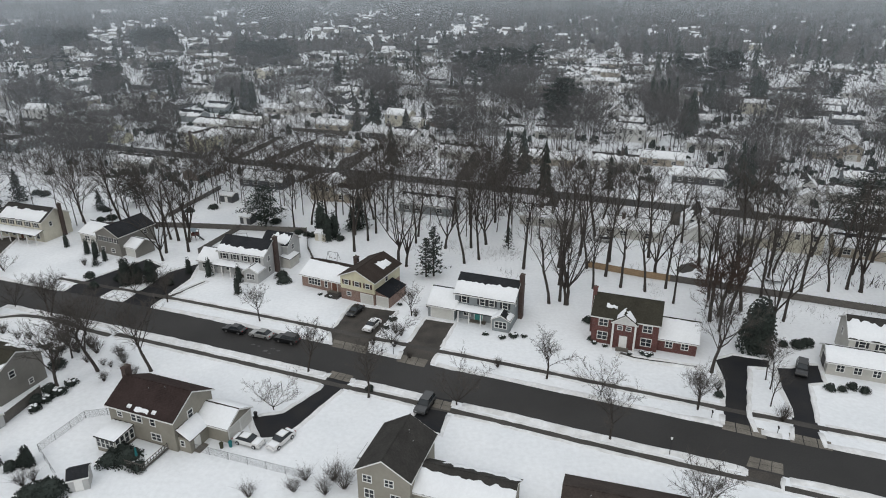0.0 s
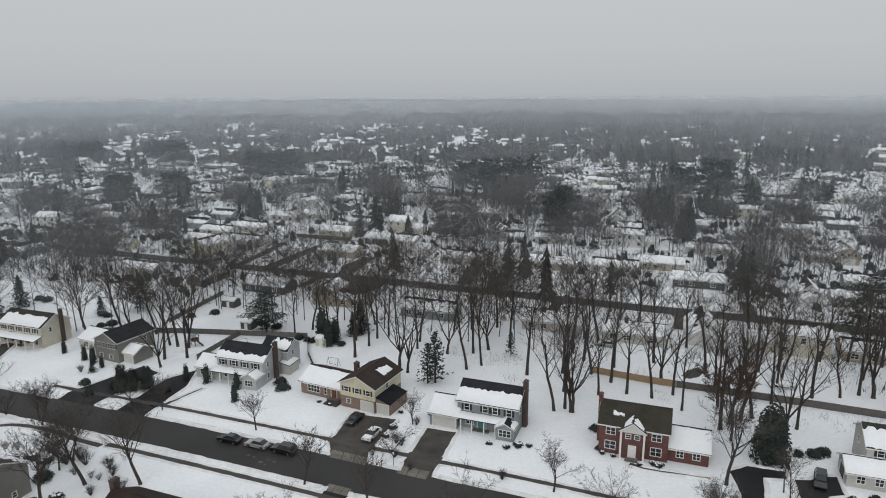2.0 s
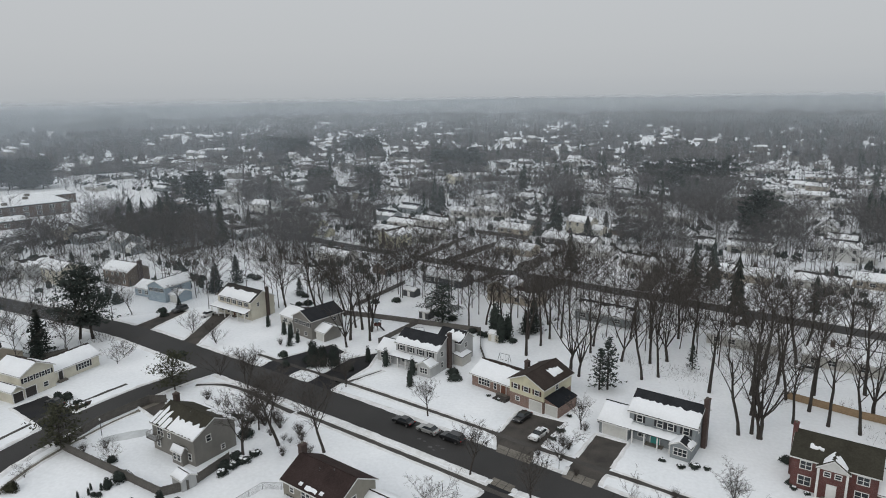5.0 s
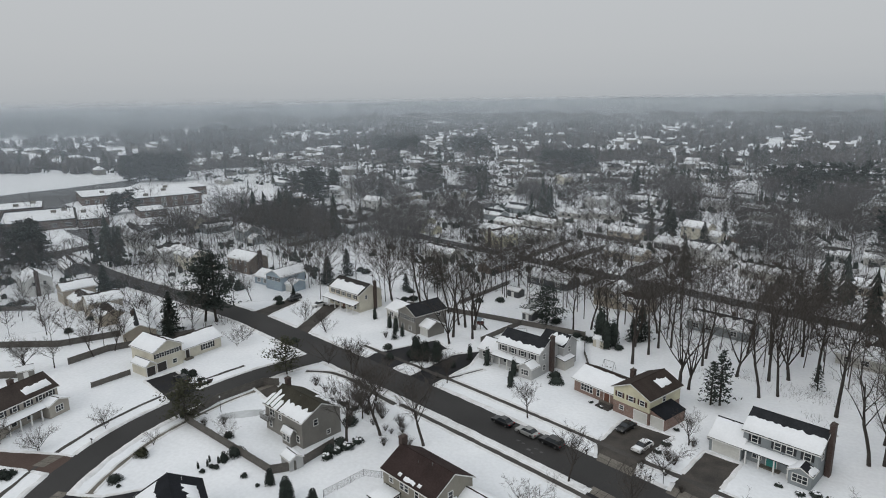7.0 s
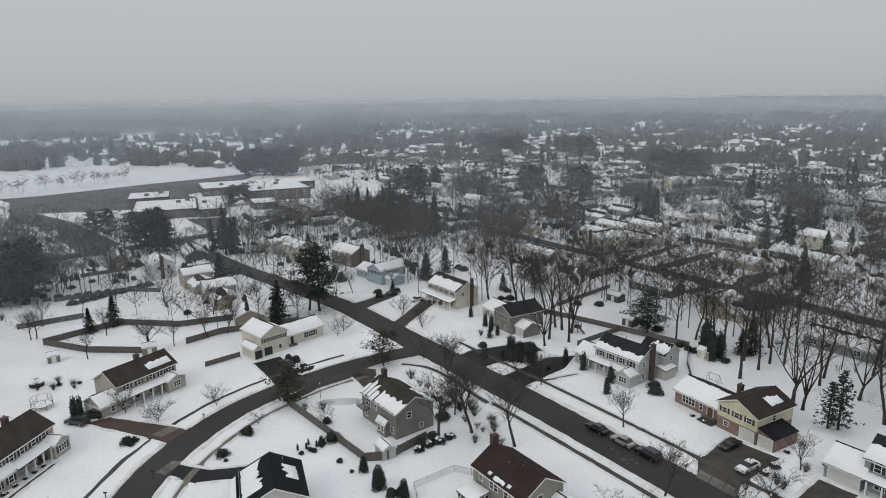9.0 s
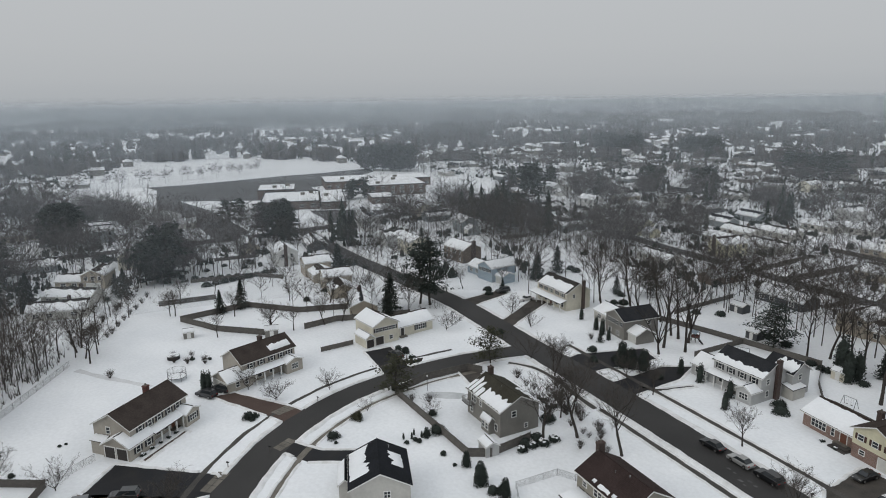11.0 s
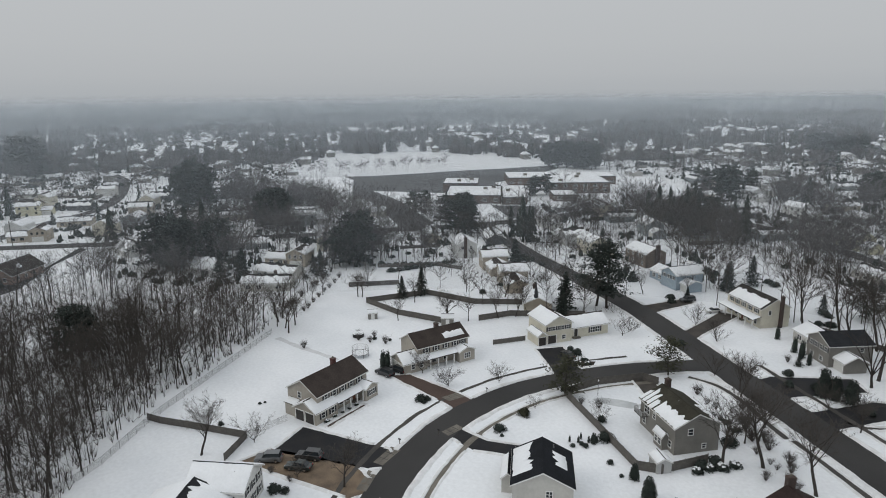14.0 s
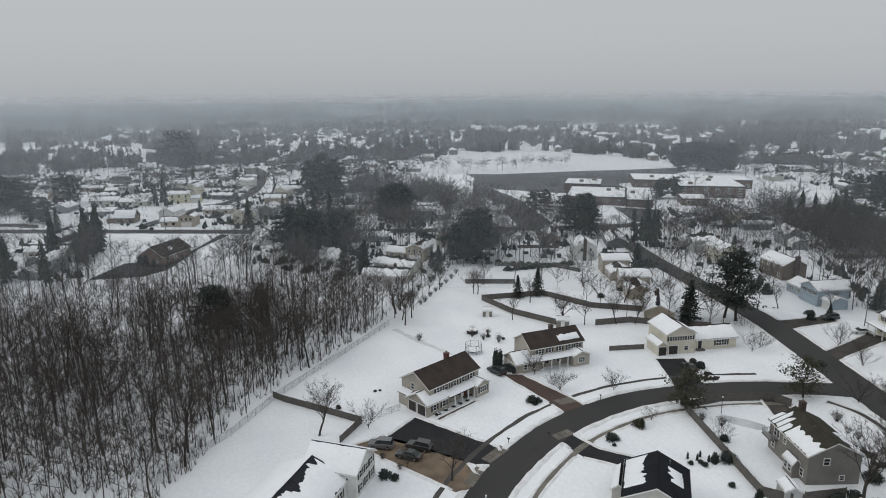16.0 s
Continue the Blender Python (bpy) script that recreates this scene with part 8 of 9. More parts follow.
# leafless brush along the fences and drives of the nearer back gardens
tangle = Shape()
n = 0
while n < 1500:
    x, y = TR.uniform(-230, 130), TR.uniform(120, 300)
    if x * 0.352 + y * 0.936 < 158 or inside(WOOD, x, y) or inside(SCHOOL_GROUNDS, x, y) or inside(PARK, x, y) or on_cleared(x, y):
        continue
    if noise.noise(Vector((x / 13, y / 13, 6))) < (0.3 if -110 < x < 10 and 165 < y < 240 else 0.05) or any((x - b) ** 2 + (y - c) ** 2 < 50 for b, c, _ in HOMES):
        continue
    n += 1
    h = TR.uniform(0.7, 2.6)
    for k in range(16):
        c = Vector((x + TR.gauss(0, 0.7), y + TR.gauss(0, 0.7), 0))
        tangle.blade(c, c + Vector((TR.gauss(0, 0.55), TR.gauss(0, 0.55), h * TR.uniform(0.5, 1.0))), 0.055, TR)
tagged(part("garden_brush", tangle, TWIG), "leafless brush along the edges of snowy gardens", "brush", kind="stuff")
# low dark evergreens and hedges against the distant houses and fences
shrubs = Shape()
n = 0
while n < 2600:
    a, r = radians(TR.uniform(-42, 118)), math.sqrt(TR.uniform(215 ** 2, 700 ** 2))
    x, y = -math.sin(a) * r, math.cos(a) * r
    if inside(SCHOOL_GROUNDS, x, y) or inside(WOOD, x, y) or inside(PARK, x, y) or on_cleared(x, y) or x > -206 and y < 112:
        continue
    near = min((x - b) ** 2 + (y - c) ** 2 for b, c, _ in HOMES)
    if near < 40 or near > 260 and noise.noise(Vector((x / 30, y / 30, 12))) < 0.15:
        continue
    n += 1
    for k in range(TR.randrange(1, 4)):
        far_clump(shrubs, x + TR.gauss(0, 1.6), y + TR.gauss(0, 1.6), TR.uniform(1.0, 3.6), TR.uniform(0.7, 1.8), TR, 2)
tagged(part("garden_shrubs", shrubs, NEEDLE), "low dark shrubs and hedges in distant gardens", "shrubs", kind="stuff")
tagged(part("back_garden_trees", behind, TWIG), "leafless grey-brown trees behind the houses", "bare trees", kind="stuff")
tagged(part("bare_trees", garden, HAZED_FARWOOD), "many leafless trees between snowy gardens", "bare trees", kind="stuff")
tagged(part("evergreens", firs, NEEDLE), "dark evergreens among leafless garden trees", "evergreens", kind="stuff")

far_wood, far_fir, ridge_wood = Shape(), Shape(), Shape()
n = 0
while n < 13500:
    a, r = radians(TR.uniform(-44, 124)), math.sqrt(TR.uniform(420 ** 2, 1900 ** 2))
    x, y = -math.sin(a) * r, math.cos(a) * r
    if inside(SCHOOL_GROUNDS, x, y) or on_cleared(x, y):
        continue
    g = wooded(x, y) + 0.6 * noise.noise(Vector((x / 210, y / 210, 3)))
    if g < 0 and TR.random() < (0.66 if r < 700 else 0.92) or r > 700 and TR.random() < 0.45:
        continue
    if r < 760 and any((x - b) ** 2 + (y - c) ** 2 < 110 for b, c, _ in HOMES):
        continue
    n += 1
    if g > 0.50 and TR.random() < 0.5 or r > 640 and TR.random() < 0.14:
        fir(far_fir, x, y, TR.uniform(13, 21), TR, 12)
    elif r < 640:
        cloud_tree(far_wood, x, y, TR.uniform(11, 19), TR, 34, 0.30)
    else:
        far_clump(far_wood, x, y, TR.uniform(5, 15) + 4 * max(0.0, g), TR.uniform(3.0, 6.2), TR)
n = 0
while n < 7500:
    a, r = radians(TR.uniform(-44, 124)), math.sqrt(TR.uniform(1800 ** 2, 4600 ** 2))
    x, y = -math.sin(a) * r, math.cos(a) * r
    if noise.noise(Vector((x / 260, y / 260, 8))) < -0.25:
        continue
    n += 1
    h = TR.uniform(14, 24)
    w = TR.uniform(14, 34)
    t = Vector((y, -x, 0)).normalized()
    # flat sheets face the camera; those at the edge of sight northward are lifted as low wooded hills
    hill = max(0.0, min(1.0, (r - 2900) / 1500)) * 30 * max(0.0, 1 - abs(math.degrees(a) - 3) / 42) ** 0.6 * (1 + 0.2 * noise.noise(Vector((a * 9, 0, 4))))
    c = Vector((x, y, hill))
    up = Vector((0, 0, 1))
    ridge_wood.add([c - t * w - up * 25, c + t * w - up * 25, c + t * w * 0.8 + up * h * TR.uniform(0.5, 0.8), c + t * w * 0.3 + up * h, c - t * w * 0.2 + up * h * TR.uniform(0.7, 0.95), c - t * w * 0.7 + up * h * TR.uniform(0.5, 0.9)], [(0, 1, 2, 3, 4, 5)])
tagged(part("far_woods", far_wood, HAZED_FARWOOD), "grey-brown leafless woods in the distance", "far woods", kind="stuff")
tagged(part("far_evergreens", far_fir, NEEDLE), "dark evergreen groves in the distance", "far evergreens", kind="stuff")
tagged(part("horizon_woods", ridge_wood, HAZED_FARWOOD), "wooded skyline of flat sheets facing the camera, fading into haze", "far woods", kind="stuff")

# ---- fences ----
def wood_fence(pts, label, mat=WOOD_FENCE, high=1.75, gate=(), caps=False):
    """Posts and close-boarded panels along a line."""
    o = thing("wooden_fence", pose(*pts[0], 0), label, "fence")
    base = Vector((*pts[0], 0))
    k = 0
    for a, b in zip(pts, pts[1:]):
        a, b = Vector((*a, 0)) - base, Vector((*b, 0)) - base
        d = b - a
        n = max(1, round(d.length / 2.4))
        yaw = math.degrees(math.atan2(d.y, d.x))
        step = d.length / n
        key = ("panel", round(step, 2), mat.name, high)
        if key not in CACHE:
            s = Shape()
            m = max(2, int(step / 0.3))
            rim = []
            for j in range(m):
                y = 0.025 * (j % 2)
                rim += [(step * j / m, y), (step * (j + 1) / m, y)]
            for x, y in rim:
                s.v += [(x, y - 0.035, 0.04), (x, y - 0.035, high + 0.8 * y), (x, y + 0.015, high + 0.8 * y), (x, y + 0.015, 0.04)]
            for j in range(len(rim) - 1):
                q = 4 * j
                s.f += [(q, q + 4, q + 5, q + 1), (q + 1, q + 5, q + 6, q + 2), (q + 2, q + 6, q + 7, q + 3)]
            q = 4 * len(rim) - 4
            s.f += [(0, 1, 2, 3), (q + 3, q + 2, q + 1, q)]
            CACHE[key] = s.mesh("panel", mat)
            CACHE[key + ("post",)] = Shape().box(-0.06, -0.06, -0.3, 0.06, 0.06, high + 0.12).mesh("post", mat)
        for j in range(n):
            p = a + d * (j / n)
            part("post", CACHE[key + ("post",)], None, o, m=pose(p.x, p.y, 0, 0, 0, yaw))
            part("panel", CACHE[key], None, o, m=pose(p.x, p.y, 0, 0, 0, yaw))
            k += 1
    part("post", CACHE[key + ("post",)], None, o, m=pose(b.x, b.y, 0, 0, 0, yaw))
    return o


def wire_fence(pts, label, high=1.35):
    """Steel posts, top rail and a wire mesh."""
    o = thing("wire_fence", pose(*pts[0], 0), label, "fence")
    base = Vector((*pts[0], 0))
    for a, b in zip(pts, pts[1:]):
        a, b = Vector((*a, 0)) - base, Vector((*b, 0)) - base
        d = b - a
        n = max(1, round(d.length / 2.8))
        step = d.length / n
        yaw = math.degrees(math.atan2(d.y, d.x))
        key = ("wire", round(step, 2), high)
        if key not in CACHE:
            s = Shape()
            m = int(step / 0.13)
            for j in range(-int(high / 0.13), m):
                x0, x1 = j * 0.13, j * 0.13 + high
                z0, z1 = 0.05, high
                if x0 < 0:
                    z0, x0 = z0 - x0, 0
                if x1 > step:
                    z1, x1 = z1 - (x1 - step), step
                for f in (1, -1):
                    p, q = (x0, z0), (x1, z1)
                    if f < 0:
                        p, q = (step - x0, z0), (step - x1, z1)
                    s.add([(p[0] - 0.009, 0, p[1]), (p[0] + 0.009, 0, p[1]), (q[0] + 0.009, 0, q[1]), (q[0] - 0.009, 0, q[1])], [(0, 1, 2, 3)])
            CACHE[key] = s.mesh("wire_mesh", CHAIN)
            CACHE[key + ("post",)] = Shape().tube([(0, 0, -0.2), (0, 0, high + 0.06)], [0.035, 0.035], 6).mesh("post", CHAIN)
            CACHE[key + ("rail",)] = Shape().tube([(0, 0, high), (step, 0, high)], [0.024, 0.024], 5).mesh("rail", CHAIN)
        for j in range(n):
            p = a + d * (j / n)
            m = pose(p.x, p.y, 0, 0, 0, yaw)
            for nm, kk in (("post", ("post",)), ("rail", ("rail",)), ("wire_mesh", ())):
                part(nm, CACHE[key + kk], None, o, m=m)
    return o


wood_fence([(33.5, 138.7), (45.2, 132.9), (50.5, 130.8)], "new tan board fence between wooded gardens", WOOD_NEW, 1.6)
wood_fence([(50.5, 130.8), (56.8, 128.3), (71.4, 122.6), (86.6, 116.3), (110, 107)], "weathered grey board fence between wooded gardens", WOOD_FENCE, 1.6)
wood_fence([(-97.8, 83.6), (-83.0, 79.6), (-69.8, 76.0), (-66.8, 78.7), (-65.2, 88.0)], "weathered board fence round a back garden")
wood_fence([(-97.8, 83.6), (-98.2, 93.0), (-95.0, 103.5), (-91.5, 104.5)], "weathered board fence beside the side street")
wood_fence([(-178, 72), (-163, 75.5), (-150.5, 83)], "dark board fence along a snowy garden")
wood_fence([(-146.5, 93), (-145.3, 103), (-139, 112), (-134, 121)], "dark board fence along a snowy garden")
wood_fence([(-178, 72), (-176, 92), (-160, 100), (-152, 112)], "long dark board fence between gardens")
wood_fence([(-129.4, 86.5), (-127.6, 95.2)], "short weathered board fence beside a drive", WOOD_FENCE, 1.3)
wood_fence([(-96, 165), (-86, 166.5), (-63.3, 164.5), (-36.4, 161.2)], "dark board fence behind the gardens", WOOD_FENCE, 1.5)
wood_fence([(-78.1, 173.7), (-75.0, 187.0), (-71.8, 200.6)], "dark board fence between back gardens", WOOD_FENCE, 1.4)
wood_fence([(-60.3, 147), (-57.5, 156), (-54.8, 164)], "dark board fence between gardens", WOOD_FENCE, 1.4)
wood_fence([(-36.4, 161.2), (-34.0, 150), (-31.0, 142)], "weathered board fence between gardens", WOOD_FENCE, 1.2)
wood_fence([(-131.0, 5.6), (-128.2, 7.6), (-121.0, 14.4), (-113.8, 21.0)], "weathered board fence across a snowy back garden", WOOD_FENCE, 1.5)
wood_fence([(-113.8, 21.0), (-107.8, 15.8)], "weathered board fence beside a drive", WOOD_FENCE, 1.5)
wood_fence([(-215, 92), (-206, 112), (-196, 117)], "dark board fence along hedged gardens", WOOD_FENCE, 1.4)
wood_fence([(-238, 112), (-232, 128)], "dark board fence along hedged gardens", WOOD_FENCE, 1.4)
wire_fence([(-103, -18), (-117.5, -3), (-130.5, 6.3), (-148, 22.5), (-166.2, 39.7)], "grey chain-link fence along the wood's edge", 1.5)
wire_fence([(-113.8, 21.2), (-115.2, 25.4), (-116.6, 29.6)], "grey chain-link fence beside a garage", 1.4)
wire_fence([(-48.8, 83.4), (-55.0, 82.0), (-57.7, 74.3), (-52.0, 68.6)], "grey chain-link fence round a back garden", 1.3)
wire_fence([(-36.2, 74.6), (-27.2, 71.6), (-18.7, 68.8)], "grey chain-link fence beside a drive", 1.3)

# ---- cars ----
def car_meshes(kind):
    key = ("car", kind)
    if key in CACHE:
        return CACHE[key]
    L, W = (4.7, 1.8) if kind == "sedan" else (4.8, 1.92)
    hood, deck, top, belt = (0.92, 1.0, 1.45, 0.95) if kind == "sedan" else (1.08, 1.12, 1.75, 1.1)
    prof = [(-L / 2, 0.42), (-L / 2 + 0.03, 0.62), (-L / 2 + 0.15, hood - 0.16), (-L / 2 + 0.55, hood - 0.05), (-0.75, hood + 0.04), (1.5, deck), (L / 2 - 0.2, deck - 0.06), (L / 2 - 0.02, 0.75), (L / 2, 0.45), (L / 2 - 0.2, 0.25), (-L / 2 + 0.2, 0.25)]
    b = Shape()
    n = len(prof)
    for y, k in ((-W / 2 + 0.07, 0.985), (-W / 2, 1.0), (W / 2, 1.0), (W / 2 - 0.07, 0.985)):
        zoff = 0.0 if abs(abs(y) - W / 2) > 0.01 else -0.05
        b.v += [(x * k, y, max(0.25, z + (zoff if z > 0.8 else 0))) for x, z in prof]
    for r in range(3):
        for i in range(n):
            j = (i + 1) % n
            b.f.append((r * n + i, r * n + j, (r + 1) * n + j, (r + 1) * n + i))
    b.f.append(tuple(range(n - 1, -1, -1)))
    b.f.append(tuple(range(3 * n, 4 * n)))
    if kind == "sedan":
        lo, hi = [(-0.95, belt), (1.75, belt + 0.03)], [(-0.25, top), (1.05, top)]
    else:
        lo, hi = [(-1.0, belt), (2.2, belt + 0.02)], [(-0.35, top), (1.95, top - 0.03)]
    w0, w1 = W / 2 - 0.08, W / 2 - 0.26
    g = Shape().add([(lo[0][0], -w0, lo[0][1]), (lo[1][0], -w0, lo[1][1]), (lo[1][0], w0, lo[1][1]), (lo[0][0], w0, lo[0][1]),
                     (hi[0][0], -w1, hi[0][1]), (hi[1][0], -w1, hi[1][1]), (hi[1][0], w1, hi[1][1]), (hi[0][0], w1, hi[0][1])],
                    [(0, 1, 5, 4), (1, 2, 6, 5), (2, 3, 7, 6), (3, 0, 4, 7)])
    r = Shape().slab([(hi[0][0] - 0.04, -w1 - 0.02, top), (hi[1][0] + 0.04, -w1 - 0.02, hi[1][1]), (hi[1][0] + 0.04, w1 + 0.02, hi[1][1]), (hi[0][0] - 0.04, w1 + 0.02, top)], -0.04)
    pillars = []
    for s in (-1, 1):
        for t in (0.0, 0.48, 1.0):
            a = Vector((lo[0][0] + (lo[1][0] - lo[0][0]) * t, s * w0, belt))
            e = Vector((hi[0][0] + (hi[1][0] - hi[0][0]) * t, s * w1, top))
            pillars.append(Shape().tube([a, e], [0.05, 0.045], 4).mesh("pillar", RUBBER))
    tyre = Shape().tube([(0, -0.11, 0), (0, -0.1, 0), (0, 0.1, 0), (0, 0.11, 0)], [0.25, 0.33, 0.33, 0.25], 14)
    tyre.f.append(tuple(range(13, -1, -1)))
    rim = Shape().tube([(0, -0.125, 0), (0, 0.125, 0)], [0.19, 0.19], 10)
    rim.f.append(tuple(range(9, -1, -1)))
    lamp = Shape().box(-0.06, -0.2, -0.07, 0.06, 0.2, 0.07)
    CACHE[key] = dict(L=L, W=W, body=b, glass=g.mesh("cabin_glass", GLASS), roof=r, pillars=pillars, tyre=tyre.mesh("wheel", RUBBER), rim=rim.mesh("rim", CHROME), head=lamp.mesh("headlight", CHROME), tail=lamp.mesh("tail_light", LAMP_RED), hood=hood)
    return CACHE[key]


def car(kind, x, y, yaw, paint, label, snowy=0.0):
    c = car_meshes(kind)
    o = thing("car" if kind == "sedan" else "suv", pose(x, y, 0.05, 0, 0, yaw), label, "car", "parked cars")
    key = ("paint", kind, paint)
    if key not in CACHE:
        CACHE[key] = (c["body"].mesh("body", PAINT[paint]), c["roof"].mesh("roof", PAINT[paint]))
    part("body", CACHE[key][0], None, o)
    part("cabin_glass", c["glass"], None, o)
    part("roof", CACHE[key][1], None, o)
    for me in c["pillars"]:
        part("pillar", me, None, o)
    for sx in (-1, 1):
        for sy in (-1, 1):
            w = part("wheel", c["tyre"], None, o, m=pose(sx * 1.38 + 0.02, sy * (c["W"] / 2 - 0.1), 0.33))
            part("rim", c["rim"], None, w)
    for sy in (-1, 1):
        part("headlight", c["head"], None, o, m=pose(-c["L"] / 2 + 0.1, sy * 0.62, 0.68))
        part("tail_light", c["tail"], None, o, m=pose(c["L"] / 2 - 0.08, sy * 0.66, 0.8))
    if snowy:
        s = Shape()
        for x0, x1, z, w in ((-2.1, -0.95, c["hood"] + 0.0, 0.75), (-0.25, 1.1, 1.48 if kind == "sedan" else 1.78, 0.6), (1.6, 2.2, c["hood"] + 0.06, 0.72)):
            n = 7
            k = len(s.v)
            for i in range(n + 1):
                for j in range(n + 1):
                    a, b = i / n, j / n
                    e = min(a, 1 - a, b, 1 - b)
                    s.v.append((x0 + (x1 - x0) * a, -w + 2 * w * b, z + snowy * min(1, e * 4) - (0.04 if e == 0 else 0)))
            for i in range(n):
                for j in range(n):
                    q = k + i * (n + 1) + j
                    s.f.append((q, q + n + 1, q + n + 2, q + 1))
        part("lying_snow", s, ROOF_SNOW, o, "fresh snow on the car", smooth=True)


A_YAW = -20.8
car("sedan", -39.9, 108.5, A_YAW, "black", "black saloon car parked beside the kerb")
car("sedan", -34.3, 106.6, A_YAW, "silver", "silver saloon car parked beside the kerb")
car("suv", -29.0, 104.7, A_YAW, "black", "black estate car parked beside the kerb")
car("sedan", -17.8, 116.0, 66, "black", "dark car on a cleared driveway")
car("suv", -2.9, 84.6, 68, "dark_grey", "dark grey pickup-sized car beside a house")
car("sedan", -28.2, 76.0, 160, "white", "white car half buried in snow", 0.16)
car("sedan", -23.6, 76.2, 60, "white", "white car with a cleared windscreen", 0.05)
car("suv", -126.6, 55.0, 20, "black", "black car beside tall evergreens")
car("suv", -126.6, 58.4, 20, "black", "black car parked beside a garage")
car("suv", -104.0, 22.6, 62, "grey", "grey estate car with roof bars on a gravel drive")
car("suv", -101.2, 29.0, 50, "dark_grey", "dark grey people carrier on a gravel drive")
car("sedan", -98.9, 26.4, 50, "green", "dark green car on a gravel drive")
car("sedan", -113.6, 97.6, -10, "black", "dark car parked beside a shrub bed")
car("suv", 61.4, 94.6, 60, "black", "black car on a cleared driveway")
car("sedan", -117.6, 155.0, 70, "white", "pale car on a cleared driveway", 0.1)
car("sedan", -13.8, 110.0, 66, "white", "white car under snow beside a driveway", 0.16)
car("sedan", -1.0, 118.0, -20, "black", "dark car beside a garage wall")
car("sedan", 41.0, 155.0, -20, "silver", "car under snow in a back garden", 0.14)
car("suv", -128.5, 157.0, 75, "dark_grey", "dark car on a driveway")

# ---- sheds, play things, posts ----
def shed(x, y, yaw, w, d, h, wall, roof, label, snow=True):
    hh = House(x, y, yaw, label, "garden_shed", "sheds in the gardens", "shed", seed=int(abs(x)))
    HOMES.pop()
    b = hh.block(0, w, 0, d, h, 0.7, "x", S[wall], R[roof], (FULL, FULL) if snow else (NONE, NONE), over=0.15)
    part("shed_door", Shape().box(-0.5, -0.05, 0, 0.5, 0.02, 1.7), TRIM, hh.o, m=hh.on("front", b, w / 2, 0.05))


shed(-49.0, 66.2, 20, 2.4, 2.6, 2.0, "pale_grey", "charcoal", "small grey garden shed with a dark roof", False)
shed(-66.2, 80.3, 158, 3.0, 2.6, 2.0, "pale_grey", "dark", "small pale garden shed under snow beside a fence")
shed(-56.3, 168.6, -20, 3.4, 2.8, 2.1, "dark", "dark", "dark blue-grey garden shed with a snowy roof")
shed(-33.2, 155.9, -20, 3.0, 2.4, 2.0, "cream", "dark", "small cream garden shed with a snowy roof")
shed(-148.5, 82.0, 60, 3.4, 3.0, 2.1, "stone_grey", "dark", "small grey garden shed with a snowy roof")
shed(-68.0, 188.0, -20, 4.5, 3.2, 2.2, "dark", "charcoal", "dark garden shed under snow")
shed(-163.5, 66.5, 70, 2.6, 2.2, 1.8, "stone_grey", "dark", "small garden shed half hidden by trees")


def trampoline(x, y, r, label):
    o = thing("trampoline", pose(x, y, 0), label, "trampoline")
    n = 18
    ring = [(r * math.cos(6.2832 * i / n), r * math.sin(6.2832 * i / n)) for i in range(n + 1)]
    part("frame", Shape().tube([(a, b, 0.85) for a, b in ring], [0.06] * (n + 1), 5, False), POST_DARK, o)
    part("mat", Shape().add([(a * 0.97, b * 0.97, 0.86) for a, b in ring[:-1]], [tuple(range(n))]), ROOF_SNOW, o, "snow-covered mat")
    for i in range(0, n, 3):
        a, b = ring[i]
        part("pole", Shape().tube([(a, b, 0), (a, b, 2.5)], [0.04, 0.04], 5), POST_DARK, o)
    part("top_rail", Shape().tube([(a, b, 2.45) for a, b in ring], [0.025] * (n + 1), 4, False), POST_DARK, o)
    net = Shape()
    for i in range(n * 3):
        t = 6.2832 * i / (n * 3)
        net.tube([(r * math.cos(t), r * math.sin(t), 0.85), (r * math.cos(t), r * math.sin(t), 2.45)], [0.008, 0.008], 3, False)
    part("net", net, RUBBER, o)


trampoline(-139.8, 54.4, 2.0, "round garden trampoline with a safety net in snow")
trampoline(73.5, 131.0, 2.1, "round garden trampoline with a safety net under trees")


def swing_frame(x, y, yaw):
    o = thing("swing_frame", pose(x, y, 0, 0, 0, yaw), "small play frame standing in snow", "swing")
    for sx in (-1.3, 1.3):
        for sy in (-0.8, 0.8):
            part("leg", Shape().tube([(sx * 1.1, sy, 0), (sx, 0, 2.1)], [0.05, 0.05], 5), CHAIN, o)
    part("top_bar", Shape().tube([(-1.35, 0, 2.1), (1.35, 0, 2.1)], [0.05, 0.05], 5), CHAIN, o)
    for sx in (-0.5, 0.5):
        part("seat", Shape().box(sx - 0.22, -0.1, 0.5, sx + 0.22, 0.1, 0.55), POST_DARK, o)
        for d in (-0.2, 0.2):
            part("rope", Shape().tube([(sx + d, 0, 0.55), (sx + d, 0, 2.1)], [0.012, 0.012], 3), CHAIN, o)


swing_frame(-26.5, 143.0, -20)
swing_frame(-52.0, 155.5, 10)


